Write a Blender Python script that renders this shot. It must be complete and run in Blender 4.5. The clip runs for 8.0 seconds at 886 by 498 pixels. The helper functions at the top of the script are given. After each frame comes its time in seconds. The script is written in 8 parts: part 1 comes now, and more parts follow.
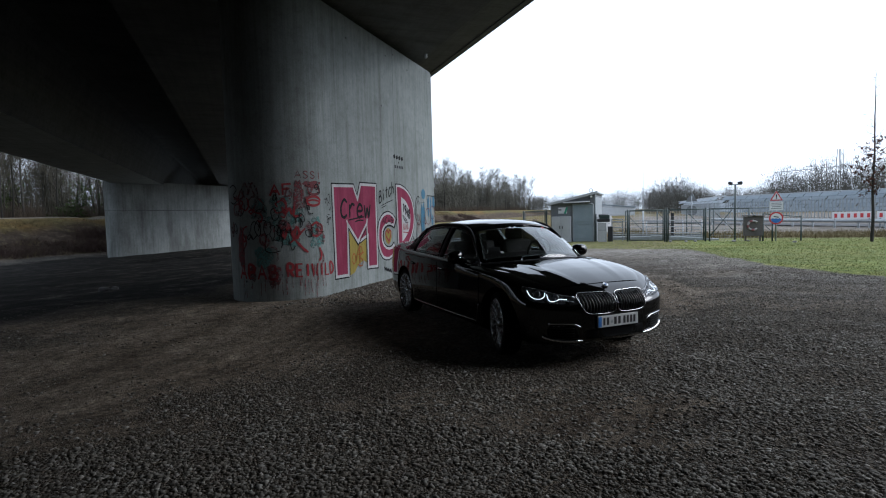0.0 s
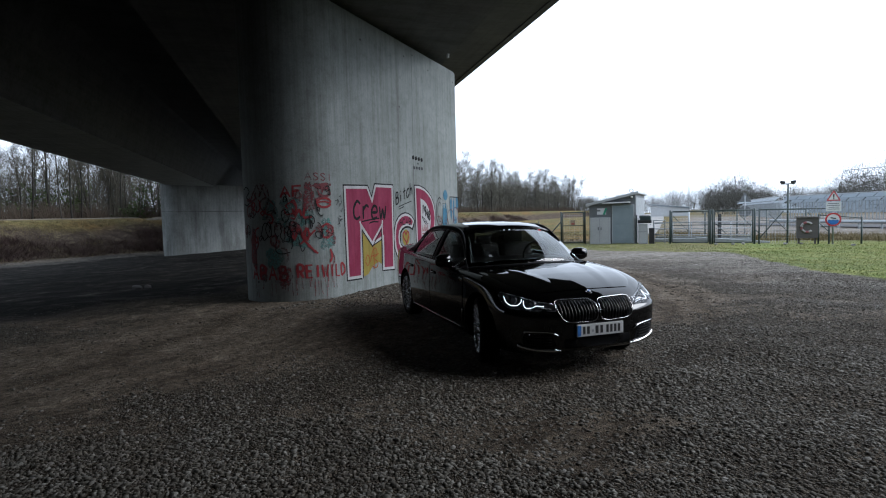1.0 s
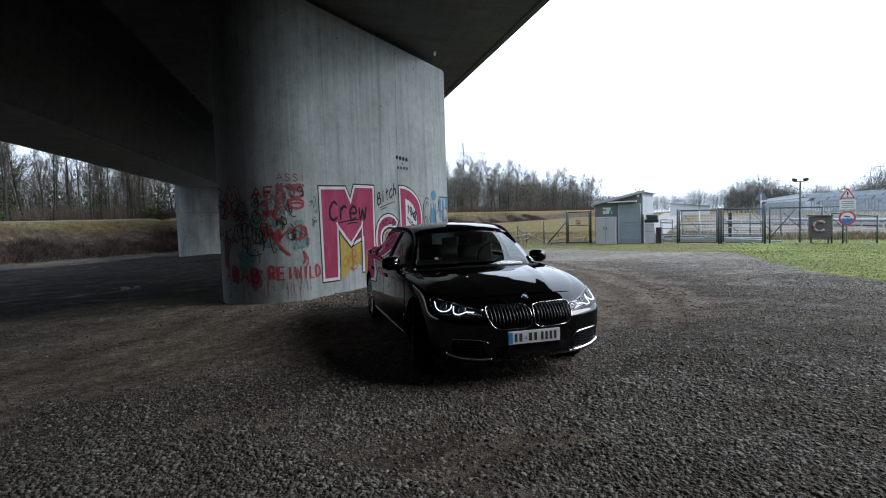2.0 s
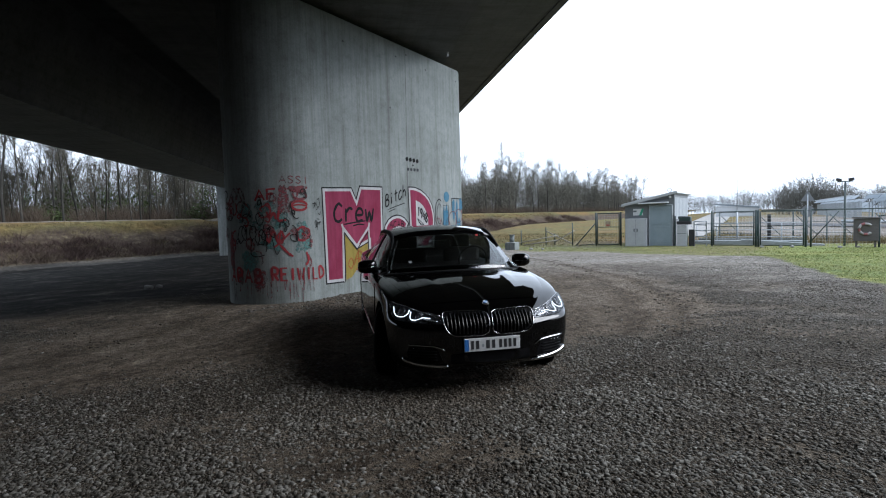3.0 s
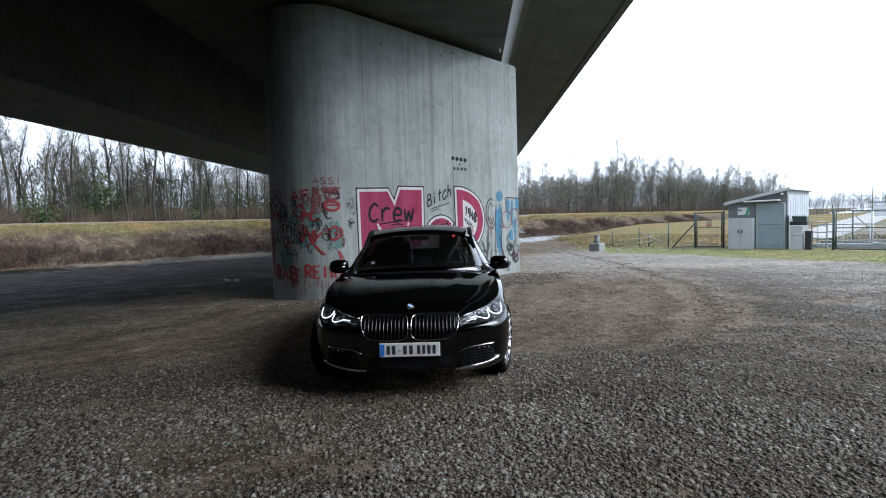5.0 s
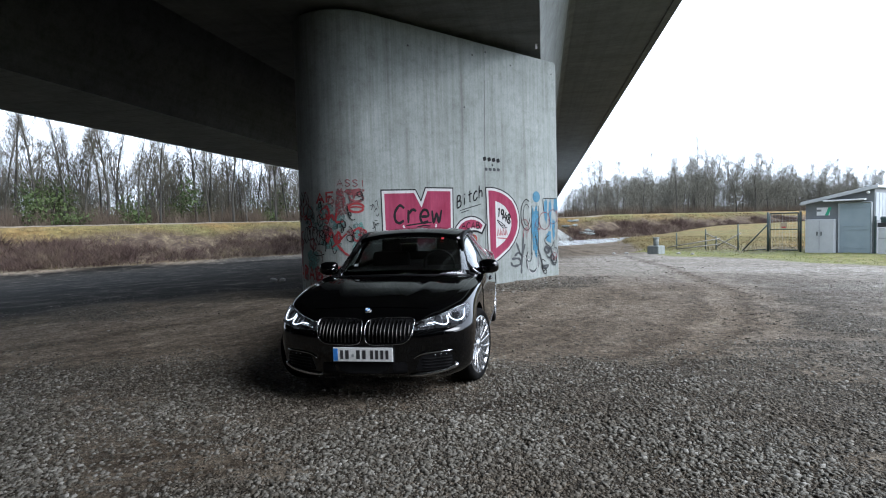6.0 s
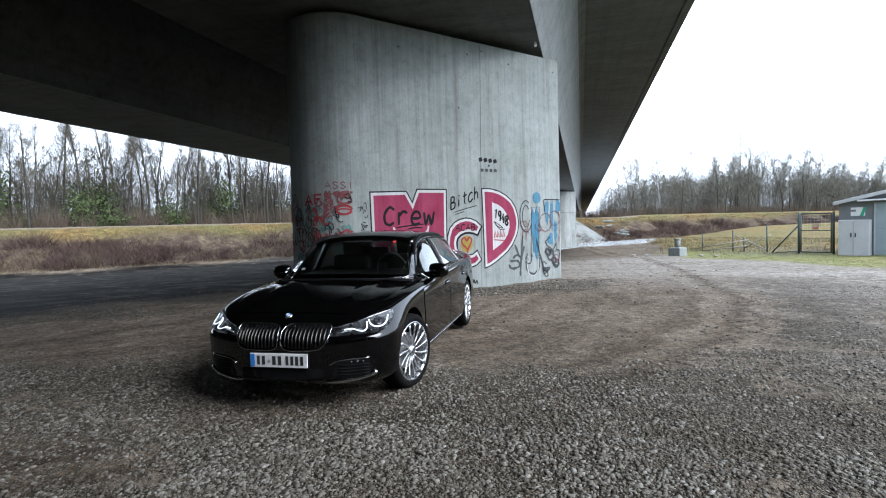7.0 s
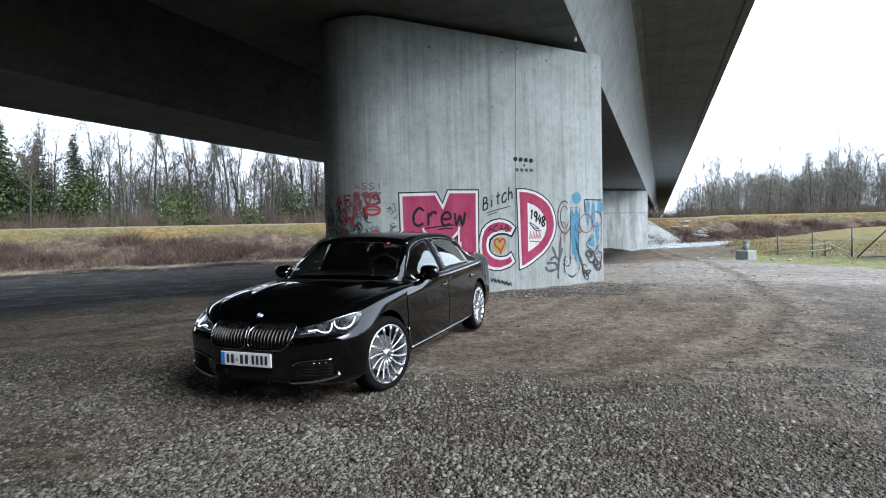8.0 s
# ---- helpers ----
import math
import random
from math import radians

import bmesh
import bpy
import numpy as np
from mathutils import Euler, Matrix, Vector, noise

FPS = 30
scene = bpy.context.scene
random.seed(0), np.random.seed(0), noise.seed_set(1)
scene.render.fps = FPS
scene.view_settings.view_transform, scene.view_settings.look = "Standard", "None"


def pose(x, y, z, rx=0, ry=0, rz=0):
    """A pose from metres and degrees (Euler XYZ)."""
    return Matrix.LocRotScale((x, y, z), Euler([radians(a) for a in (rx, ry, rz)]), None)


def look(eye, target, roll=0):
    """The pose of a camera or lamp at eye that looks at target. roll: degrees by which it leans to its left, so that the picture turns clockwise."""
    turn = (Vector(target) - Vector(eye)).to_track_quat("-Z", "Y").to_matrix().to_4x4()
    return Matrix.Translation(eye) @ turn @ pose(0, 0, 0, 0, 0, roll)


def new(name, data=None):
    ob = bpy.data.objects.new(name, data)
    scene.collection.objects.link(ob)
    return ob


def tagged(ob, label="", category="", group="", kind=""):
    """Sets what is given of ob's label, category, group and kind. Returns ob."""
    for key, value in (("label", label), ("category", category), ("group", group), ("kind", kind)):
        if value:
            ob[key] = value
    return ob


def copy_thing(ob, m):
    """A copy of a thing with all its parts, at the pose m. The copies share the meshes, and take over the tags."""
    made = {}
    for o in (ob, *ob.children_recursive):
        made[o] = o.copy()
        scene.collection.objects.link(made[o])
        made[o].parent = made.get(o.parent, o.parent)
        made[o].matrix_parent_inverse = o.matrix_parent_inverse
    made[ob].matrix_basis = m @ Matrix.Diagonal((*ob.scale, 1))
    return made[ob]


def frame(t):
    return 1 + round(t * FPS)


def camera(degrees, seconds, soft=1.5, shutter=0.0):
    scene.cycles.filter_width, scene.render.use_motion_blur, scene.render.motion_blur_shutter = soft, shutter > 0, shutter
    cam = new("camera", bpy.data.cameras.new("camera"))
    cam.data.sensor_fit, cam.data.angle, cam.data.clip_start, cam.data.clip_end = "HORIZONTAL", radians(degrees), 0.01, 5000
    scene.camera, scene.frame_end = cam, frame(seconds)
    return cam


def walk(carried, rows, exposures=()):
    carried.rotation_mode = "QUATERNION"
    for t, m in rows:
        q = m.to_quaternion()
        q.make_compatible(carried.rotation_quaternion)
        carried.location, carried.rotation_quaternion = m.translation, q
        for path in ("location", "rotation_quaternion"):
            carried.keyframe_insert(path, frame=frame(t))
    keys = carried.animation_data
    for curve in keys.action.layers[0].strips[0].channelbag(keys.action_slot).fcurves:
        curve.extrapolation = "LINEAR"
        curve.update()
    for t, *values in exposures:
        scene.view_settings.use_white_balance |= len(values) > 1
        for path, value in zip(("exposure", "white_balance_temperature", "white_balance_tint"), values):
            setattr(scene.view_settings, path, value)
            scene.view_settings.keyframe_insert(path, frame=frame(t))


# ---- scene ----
cam = camera(79.4, 8.0, soft=1.1)
METRES, EYE, TILT, LEAN, TURN = 6.73, 1.52, 0.0, 0.0, -20.7
ROWS = [
    (0.0, 0.0, 0.0, 0.0, -0.1, -3.78, 1.52),
    (0.5, 0.0526, 0.0116, 0.0004, 2.29, -3.7, 1.47),
    (1.0, 0.1065, 0.0289, -0.0004, 5.12, -3.57, 1.51),
    (1.5, 0.1608, 0.0503, -0.0003, 5.14, -3.61, 1.69),
    (1.7, 0.1883, 0.0608, -0.0015, 5.77, -3.6, 1.75),
    (2.8, 0.3078, 0.099, -0.0012, 10.68, -3.36, 1.66),
    (3.0, 0.329, 0.1047, -0.0004, 11.45, -3.35, 1.63),
    (3.5, 0.3868, 0.1205, 0.0004, 15.07, -3.26, 1.58),
    (4.0, 0.4385, 0.1456, -0.0046, 18.05, -3.15, 1.63),
    (4.5, 0.491, 0.1733, -0.0063, 20.15, -3.01, 1.59),
    (4.7, 0.5155, 0.1833, -0.0058, 21.54, -3.06, 1.57),
    (5.8, 0.642, 0.2688, -0.0069, 29.63, -2.83, 1.62),
    (6.0, 0.666, 0.2845, -0.0074, 31.32, -2.76, 1.58),
    (6.5, 0.7209, 0.3291, -0.0082, 34.24, -2.68, 1.57),
    (7.0, 0.7742, 0.3765, -0.007, 35.23, -2.6, 1.64),
    (7.5, 0.8232, 0.4212, -0.0048, 37.96, -2.58, 1.5),
    (8.0, 0.8627, 0.4678, -0.0077, 42.81, -2.4, 1.44),
]
EXPOSURES = [(0.0, 0.52, 5850, 10), (1.5, 0.84, 5850, 10), (3.0, 1.02, 5850, 10), (4.5, 1.30, 5850, 10), (6.0, 1.62, 5850, 10), (8.0, 1.79, 5850, 10)]
walk(cam, [(t, pose(0, 0, EYE, TILT, LEAN, TURN) @ pose(METRES * x, METRES * y, METRES * z, 90 + pitch, roll, yaw)) for t, x, y, z, yaw, pitch, roll in ROWS], EXPOSURES)

# ---------------------------------------------------------------- light
world = bpy.data.worlds.new("overcast_sky")
scene.world = world
world.use_nodes = True
wn, wl = world.node_tree.nodes, world.node_tree.links
wn.clear()
sky = wn.new("ShaderNodeTexSky")
sky.sky_type = "NISHITA"
sky.sun_disc = False
SUN_EL, SUN_ROT = radians(37), radians(106)
sky.sun_elevation, sky.sun_rotation = SUN_EL, SUN_ROT
sky.dust_density, sky.air_density = 4.0, 1.0
grey = wn.new("ShaderNodeHueSaturation")
grey.inputs["Saturation"].default_value = 0.22
cloud = wn.new("ShaderNodeMix")
cloud.data_type = "RGBA"
cloud.inputs[0].default_value = 0.66
cloud.inputs[7].default_value = (7.3, 8.0, 8.8, 1)
bgd = wn.new("ShaderNodeBackground")
bgd.inputs["Strength"].default_value = 0.16
wout = wn.new("ShaderNodeOutputWorld")
wl.new(sky.outputs[0], grey.inputs["Color"])
wl.new(grey.outputs[0], cloud.inputs[6])
wl.new(cloud.outputs[2], bgd.inputs["Color"])
wl.new(bgd.outputs[0], wout.inputs[0])
sun = new("sun", bpy.data.lights.new("sun", "SUN"))
sun.data.energy, sun.data.angle, sun.data.color = 1.5, radians(38), (1.0, 0.97, 0.93)
sun.matrix_world = look((20 * math.sin(SUN_ROT), 20 * math.cos(SUN_ROT), 20 * math.tan(SUN_EL)), (0, 0, 0))


# ---------------------------------------------------------------- materials
def nodes_of(name):
    m = bpy.data.materials.new(name)
    m.use_nodes = True
    nt = m.node_tree
    b = nt.nodes["Principled BSDF"]
    return m, nt.nodes, nt.links, b


def noise_node(n, l, scale, detail=4.0, rough=0.55, vec=None, stretch=None):
    tex = n.new("ShaderNodeTexNoise")
    tex.inputs["Scale"].default_value = scale
    tex.inputs["Detail"].default_value = detail
    tex.inputs["Roughness"].default_value = rough
    if vec is not None:
        if stretch:
            mp = n.new("ShaderNodeMapping")
            mp.inputs["Scale"].default_value = stretch
            l.new(vec, mp.inputs["Vector"])
            vec = mp.outputs["Vector"]
        l.new(vec, tex.inputs["Vector"])
    return tex.outputs["Fac"]


def ramp(n, l, fac, stops):
    r = n.new("ShaderNodeValToRGB")
    els = r.color_ramp.elements
    while len(els) < len(stops):
        els.new(0.5)
    for e, (p, c) in zip(els, stops):
        e.position = p
        e.color = (*c, 1) if len(c) == 3 else c
    l.new(fac, r.inputs["Fac"])
    return r.outputs["Color"]


def mix(n, l, a, b, fac, mode="MIX"):
    m = n.new("ShaderNodeMix")
    m.data_type = "RGBA"
    m.blend_type = mode
    for k, v in ((0, fac), (6, a), (7, b)):
        if isinstance(v, (int, float)):
            m.inputs[k].default_value = v
        elif isinstance(v, tuple):
            m.inputs[k].default_value = (*v, 1)
        else:
            l.new(v, m.inputs[k])
    return m.outputs[2]


def bump(n, l, b, height, strength, distance):
    k = n.new("ShaderNodeBump")
    k.inputs["Strength"].default_value = strength
    k.inputs["Distance"].default_value = distance
    l.new(height, k.inputs["Height"])
    l.new(k.outputs["Normal"], b.inputs["Normal"])


def coords(n, space="Object"):
    return n.new("ShaderNodeTexCoord").outputs[space]


def surface(name, c1, c2, scale=6.0, rough=0.6, metal=0.0, relief=0.0, fine=60.0, coat=0.0, stretch=None, vary=0.0, rough2=None):
    """A plain material: two colours in blotches, fine grain in colour and relief."""
    m, n, l, b = nodes_of(name)
    v = coords(n)
    big = noise_node(n, l, scale, 5, 0.6, v, stretch)
    small = noise_node(n, l, fine, 3, 0.6, v)
    col = ramp(n, l, big, [(0.3, c1), (0.7, c2)])
    col = mix(n, l, col, ramp(n, l, small, [(0.3, (0.75,) * 3), (0.7, (1.15,) * 3)]), 0.6, "MULTIPLY")
    if vary:
        info = n.new("ShaderNodeObjectInfo")
        col = mix(n, l, col, ramp(n, l, info.outputs["Random"], [(0, (1 - vary,) * 3), (1, (1 + vary,) * 3)]), 1.0, "MULTIPLY")
    l.new(col, b.inputs["Base Color"])
    rr = n.new("ShaderNodeMapRange")
    rr.inputs["To Min"].default_value, rr.inputs["To Max"].default_value = rough * 0.85, (rough2 or min(1, rough * 1.15))
    l.new(big, rr.inputs["Value"])
    l.new(rr.outputs[0], b.inputs["Roughness"])
    b.inputs["Metallic"].default_value = metal
    if rough >= 0.75:
        b.inputs["Specular IOR Level"].default_value = 0.12
    b.inputs["Coat Weight"].default_value = coat
    b.inputs["Coat Roughness"].default_value = 0.03
    if relief:
        bump(n, l, b, small, 0.6, relief)
    return m


def concrete(name, light, dark, boards=True, damp=False):
    m, n, l, b = nodes_of(name)
    pos = n.new("ShaderNodeNewGeometry").outputs["Position"]
    blot = noise_node(n, l, 0.9, 6, 0.6, pos)
    streak = noise_node(n, l, 1.0, 5, 0.65, pos, (4.5, 4.5, 0.24) if boards else (0.5, 3, 3))
    fine = noise_node(n, l, 34, 5, 0.65, pos)
    board = noise_node(n, l, 1.0, 2, 0.5, pos, (13, 13, 0.05) if boards else (9, 0.05, 9))
    col = ramp(n, l, blot, [(0.22, dark), (0.8, light)])
    col = mix(n, l, col, ramp(n, l, streak, [(0.3, (0.5, 0.48, 0.45)), (0.5, (1, 1, 1)), (0.8, (1.12, 1.12, 1.12))]), 0.5, "MULTIPLY")
    thin = noise_node(n, l, 1.0, 4, 0.65, pos, (26, 26, 0.7) if boards else (1.2, 14, 14))
    col = mix(n, l, col, ramp(n, l, thin, [(0.36, (0.55, 0.54, 0.5)), (0.5, (1, 1, 1)), (0.68, (1.12, 1.12, 1.12))]), 0.26, "MULTIPLY")
    col = mix(n, l, col, ramp(n, l, noise_node(n, l, 5.5, 8, 0.78, pos), [(0.34, (0.66, 0.66, 0.64)), (0.5, (1, 1, 1)), (0.68, (1.14, 1.14, 1.13))]), 0.6, "MULTIPLY")
    col = mix(n, l, col, ramp(n, l, board, [(0.36, (0.66, 0.66, 0.65)), (0.5, (1, 1, 1))]), 0.36, "MULTIPLY")
    col = mix(n, l, col, ramp(n, l, fine, [(0.3, (0.7,) * 3), (0.65, (1.1,) * 3)]), 0.5, "MULTIPLY")
    if damp:
        run = noise_node(n, l, 1.0, 6, 0.65, pos, (0.42, 0.42, 0.10))
        col = mix(n, l, col, ramp(n, l, run, [(0.4, (0.28, 0.28, 0.26)), (0.55, (1, 1, 1))]), 0.6, "MULTIPLY")
    l.new(col, b.inputs["Base Color"])
    b.inputs["Roughness"].default_value = 0.86
    b.inputs["Specular IOR Level"].default_value = 0.22
    h = mix(n, l, fine, board, 0.45)
    bump(n, l, b, h, 0.5, 0.012)
    return m


CONCRETE = concrete("pier_concrete", (0.212, 0.230, 0.224), (0.139, 0.152, 0.146))
DAMP_CONCRETE = concrete("damp_pier_concrete", (0.235, 0.248, 0.241), (0.16, 0.168, 0.163), damp=True)
# darkened copy: the shade under the deck is put into this concrete
SHADED_CONCRETE = concrete("shaded_concrete", (0.1138, 0.1172, 0.1151), (0.06696, 0.06961, 0.06828), boards=False)
# paler copy: open-sky light on the girder's web painted into the concrete
LIT_WEB_CONCRETE = concrete("lit_web_concrete", (0.2051, 0.2192, 0.2207), (0.1396, 0.1498, 0.1498), boards=False)
# palest copy: light reaching the left girder's soffit painted into the concrete
LIT_SOFFIT_CONCRETE = concrete("lit_soffit_concrete", (0.50, 0.525, 0.50), (0.35, 0.37, 0.35), boards=False)
GALVANISED = surface("galvanised_steel", (0.24, 0.26, 0.27), (0.34, 0.36, 0.375), 4, 0.5, 0.5)
FENCE_GREEN = surface("dark_green_paint", (0.015, 0.03, 0.03), (0.025, 0.045, 0.042), 5, 0.5)
HUT_GREY = surface("hut_grey_cladding", (0.115, 0.123, 0.13), (0.145, 0.153, 0.16), 3, 0.6, relief=0.002)
HUT_LIGHT = surface("pale_grey_sheet", (0.36, 0.37, 0.38), (0.42, 0.43, 0.44), 2, 0.5)
DOOR_BLUE = surface("blue_grey_door_paint", (0.19, 0.235, 0.26), (0.23, 0.275, 0.30), 2, 0.45)
WHITE_PAINT = surface("white_paint", (0.56, 0.5676, 0.5752), (0.6206, 0.6206, 0.6206), 3, 0.5)
RED_PAINT = surface("red_paint", (0.4162, 0.0227, 0.03027), (0.4692, 0.03784, 0.03784), 3, 0.5)
BLUE_PAINT = surface("blue_sign_paint", (0.0227, 0.1211, 0.3784), (0.03027, 0.1514, 0.4389), 3, 0.5)
GREEN_PAINT = surface("green_sign_paint", (0.03027, 0.2649, 0.1514), (0.03784, 0.3027, 0.1816), 3, 0.5)
BLACK_PAINT = surface("black_paint", (0.012, 0.012, 0.014), (0.02, 0.02, 0.022), 4, 0.6)
BARK = surface("bare_bark", (0.026, 0.024, 0.021), (0.055, 0.051, 0.045), 3, 0.9, stretch=(1, 1, 0.2), vary=0.35)
TWIGS = surface("winter_twigs", (0.05, 0.046, 0.034), (0.088, 0.082, 0.064), 0.6, 0.95, vary=0.25)
m, n, l, b = nodes_of("bank_brush")
BRUSH = m
pos = n.new("ShaderNodeNewGeometry").outputs["Position"]
col = ramp(n, l, noise_node(n, l, 0.3, 5, 0.65, pos), [(0.3, (0.036, 0.024, 0.021)), (0.5, (0.062, 0.043, 0.037)), (0.68, (0.105, 0.082, 0.058))])
col = mix(n, l, col, ramp(n, l, noise_node(n, l, 1.6, 6, 0.7, pos), [(0.34, (0.55, 0.53, 0.52)), (0.5, (1, 1, 1)), (0.68, (1.45, 1.4, 1.3))]), 0.85, "MULTIPLY")
l.new(col, b.inputs["Base Color"])
b.inputs["Roughness"].default_value = 0.95
b.inputs["Specular IOR Level"].default_value = 0.05
# twigs of the farther wood, paled in colour to imitate distance haze
HAZE_PALED_TWIGS = surface("haze_paled_twigs", (0.075, 0.071, 0.057), (0.115, 0.110, 0.090), 0.3, 0.95)
IVY = surface("evergreen_leaves", (0.026, 0.040, 0.014), (0.052, 0.068, 0.026), 2, 0.8, vary=0.3)
NEEDLES = surface("spruce_needles", (0.018, 0.031, 0.017), (0.034, 0.05, 0.026), 2, 0.85, vary=0.2)
GRASS = surface("winter_grass", (0.13, 0.175, 0.04), (0.25, 0.25, 0.085), 0.4, 0.9)
WEATHERED_WOOD = surface("weathered_wood", (0.085, 0.078, 0.075), (0.125, 0.115, 0.11), 5, 0.8, stretch=(1, 1, 6))


# ---------------------------------------------------------------- mesh helpers
def tri_object(name, verts, tris, material, parent=None, smooth=False):
    """A mesh of many triangles from arrays."""
    me = bpy.data.meshes.new(name)
    nv, nt = len(verts), len(tris)
    me.vertices.add(nv)
    me.loops.add(nt * 3)
    me.polygons.add(nt)
    me.vertices.foreach_set("co", np.asarray(verts, np.float32).ravel())
    me.loops.foreach_set("vertex_index", np.asarray(tris, np.int32).ravel())
    me.polygons.foreach_set("loop_start", np.arange(0, nt * 3, 3, dtype=np.int32))
    me.update(calc_edges=True)
    me.validate()
    if smooth:
        me.shade_smooth()
    me.materials.append(material)
    ob = new(name, me)
    ob.parent = parent
    return ob


def part(name, bm, material, parent=None, label="", smooth=False):
    me = bpy.data.meshes.new(name)
    bm.to_mesh(me)
    bm.free()
    if smooth:
        me.shade_smooth()
    for mt in (material if isinstance(material, (list, tuple)) else [material]):
        me.materials.append(mt)
    ob = new(name, me)
    ob.parent = parent
    if label:
        tagged(ob, label)
    return ob


def holder(name, m, label, category, group=""):
    e = new(name)
    e.empty_display_size = 0.1
    e.matrix_world = m
    return tagged(e, label, category, group)


def box(bm, size, at, turn=None, bevel=0.0):
    m = Matrix.Translation(at) @ (turn or Matrix()) @ Matrix.Diagonal((*size, 1))
    made = bmesh.ops.create_cube(bm, size=1, matrix=m)["verts"]
    if bevel:
        edges = list({e for v in made for e in v.link_edges})
        bmesh.ops.bevel(bm, geom=edges, offset=bevel, segments=2, affect="EDGES", profile=0.5)
    return bm


def boxed(size, at, bevel=0.0, turn=None):
    return box(bmesh.new(), size, at, turn, bevel)


def rod(bm, a, b, r0, r1=None, sides=8, caps=True):
    a, b = Vector(a), Vector(b)
    d = b - a
    m = Matrix.Translation((a + b) / 2) @ d.to_track_quat("Z", "Y").to_matrix().to_4x4()
    bmesh.ops.create_cone(bm, cap_ends=caps, segments=sides, radius1=r0, radius2=r0 if r1 is None else r1, depth=d.length, matrix=m)
    return bm


def rods(*spans, r=0.02, sides=8):
    bm = bmesh.new()
    for a, b in spans:
        rod(bm, a, b, r, sides=sides)
    return bm


def prism(bm, outline, depth, m):
    """A flat outline in its own xy plane, extruded by depth along its z, placed by m."""
    lo = [bm.verts.new(m @ Vector((x, y, 0))) for x, y in outline]
    hi = [bm.verts.new(m @ Vector((x, y, depth))) for x, y in outline]
    bm.faces.new(list(reversed(lo)))
    bm.faces.new(hi)
    k = len(outline)
    for i in range(k):
        bm.faces.new((lo[i], lo[(i + 1) % k], hi[(i + 1) % k], hi[i]))
    return bm


# ---------------------------------------------------------------- plan
# The piers, the river and the fence run at 48 degrees to the bridge: across (n) and along (v) that line.
NV, UV = np.array((0.743, -0.669)), np.array((0.669, 0.743))


def place(n, v, z=0.0):
    p = n * NV + v * UV
    return Vector((p[0], p[1], z))


def smooth_step(x, a, b):
    t = np.clip((np.asarray(x, float) - a) / (b - a), 0, 1)
    return t * t * (3 - 2 * t)


def glide(xk, yk):
    """A smooth curve through knots, without overshoot."""
    xk, yk = np.array(xk, float), np.array(yk, float)
    h, d = np.diff(xk), np.diff(yk) / np.diff(xk)
    s = np.zeros(len(xk))
    s[0], s[-1] = d[0], d[-1]
    for i in range(1, len(xk) - 1):
        if d[i - 1] * d[i] > 0:
            w1, w2 = 2 * h[i] + h[i - 1], h[i] + 2 * h[i - 1]
            s[i] = (w1 + w2) / (w1 / d[i - 1] + w2 / d[i])

    def f(x):
        x = np.clip(np.asarray(x, float), xk[0], xk[-1])
        i = np.clip(np.searchsorted(xk, x) - 1, 0, len(h) - 1)
        t = (x - xk[i]) / h[i]
        return ((1 + 2 * t) * (1 - t) ** 2 * yk[i] + t * (1 - t) ** 2 * h[i] * s[i]
                + t * t * (3 - 2 * t) * yk[i + 1] + t * t * (t - 1) * h[i] * s[i + 1])
    return f


def wave(x, y, s):
    return np.sin(x * s + 1.3) * np.cos(y * s * 1.17 + 0.4) + 0.5 * np.sin((x + y) * s * 2.3 + 2.0)


def ground_height(x, y):
    x, y = np.asarray(x, float), np.asarray(y, float)
    n, v = x * NV[0] + y * NV[1], x * UV[0] + y * UV[1]
    fall = np.clip((-9 - n) / 41.0, 0, 1)
    ramp_down = -2.25 * (0.83 * fall + 0.17 * smooth_step(fall, 0.94, 1.0))
    edge = -17.0 - 0.3 * np.clip(v - 26, 0, 60)
    shelf = -2.3 * smooth_step(-n, -edge, -edge + 7)
    drop = -0.42 * np.clip((-9 - n) / 15.0, 0, 1) - 2.2 * smooth_step(-n, 24, 35)
    kx = smooth_step(x, 0.5, 5.5)
    ramp_down = ramp_down * (1 - kx) + drop * kx
    k = smooth_step(x - 0.08 * (y - 20), 8.3, 10.0) * smooth_step(v, 14, 24)
    h = ramp_down * (1 - k) + shelf * k
    h = np.where(n < -48, np.minimum(h, -2.25), h)
    h = h - 0.25 * smooth_step(-n, 46, 50)
    dry = np.where(n < -40, 1 - smooth_step(v, 44, 50), 0.0)
    h = np.maximum(h, -2.0 * dry - 4.0 * (1 - dry))
    levee = (4.9 - 0.55 * (1 - smooth_step(v, 44, 50))) * smooth_step(-n, 53.6, 65.5) - 0.9 * smooth_step(-n, 70, 78)
    h = h + levee
    h = h - 0.16 * smooth_step(v, 18, 29) * (n > -30)
    h = h - 0.35 * smooth_step(v, 31, 36) * smooth_step(n, -3, 1)
    lumps = 0.012 * wave(x, y, 1.7) + 0.02 * wave(x, y, 0.55)
    bank = smooth_step(-n, 55, 58) * (1 - smooth_step(-n, 60, 63)) * 0.14 * wave(x, y, 0.9)
    return h + lumps + bank


def spaced(lo, mid0, mid1, hi, step, grow):
    a = list(np.arange(mid0, mid1 + 1e-6, step))
    s = step
    while a[-1] < hi:
        s *= grow
        a.append(min(hi, a[-1] + s))
    s = step
    while a[0] > lo:
        s *= grow
        a.insert(0, max(lo, a[0] - s))
    return np.array(a)


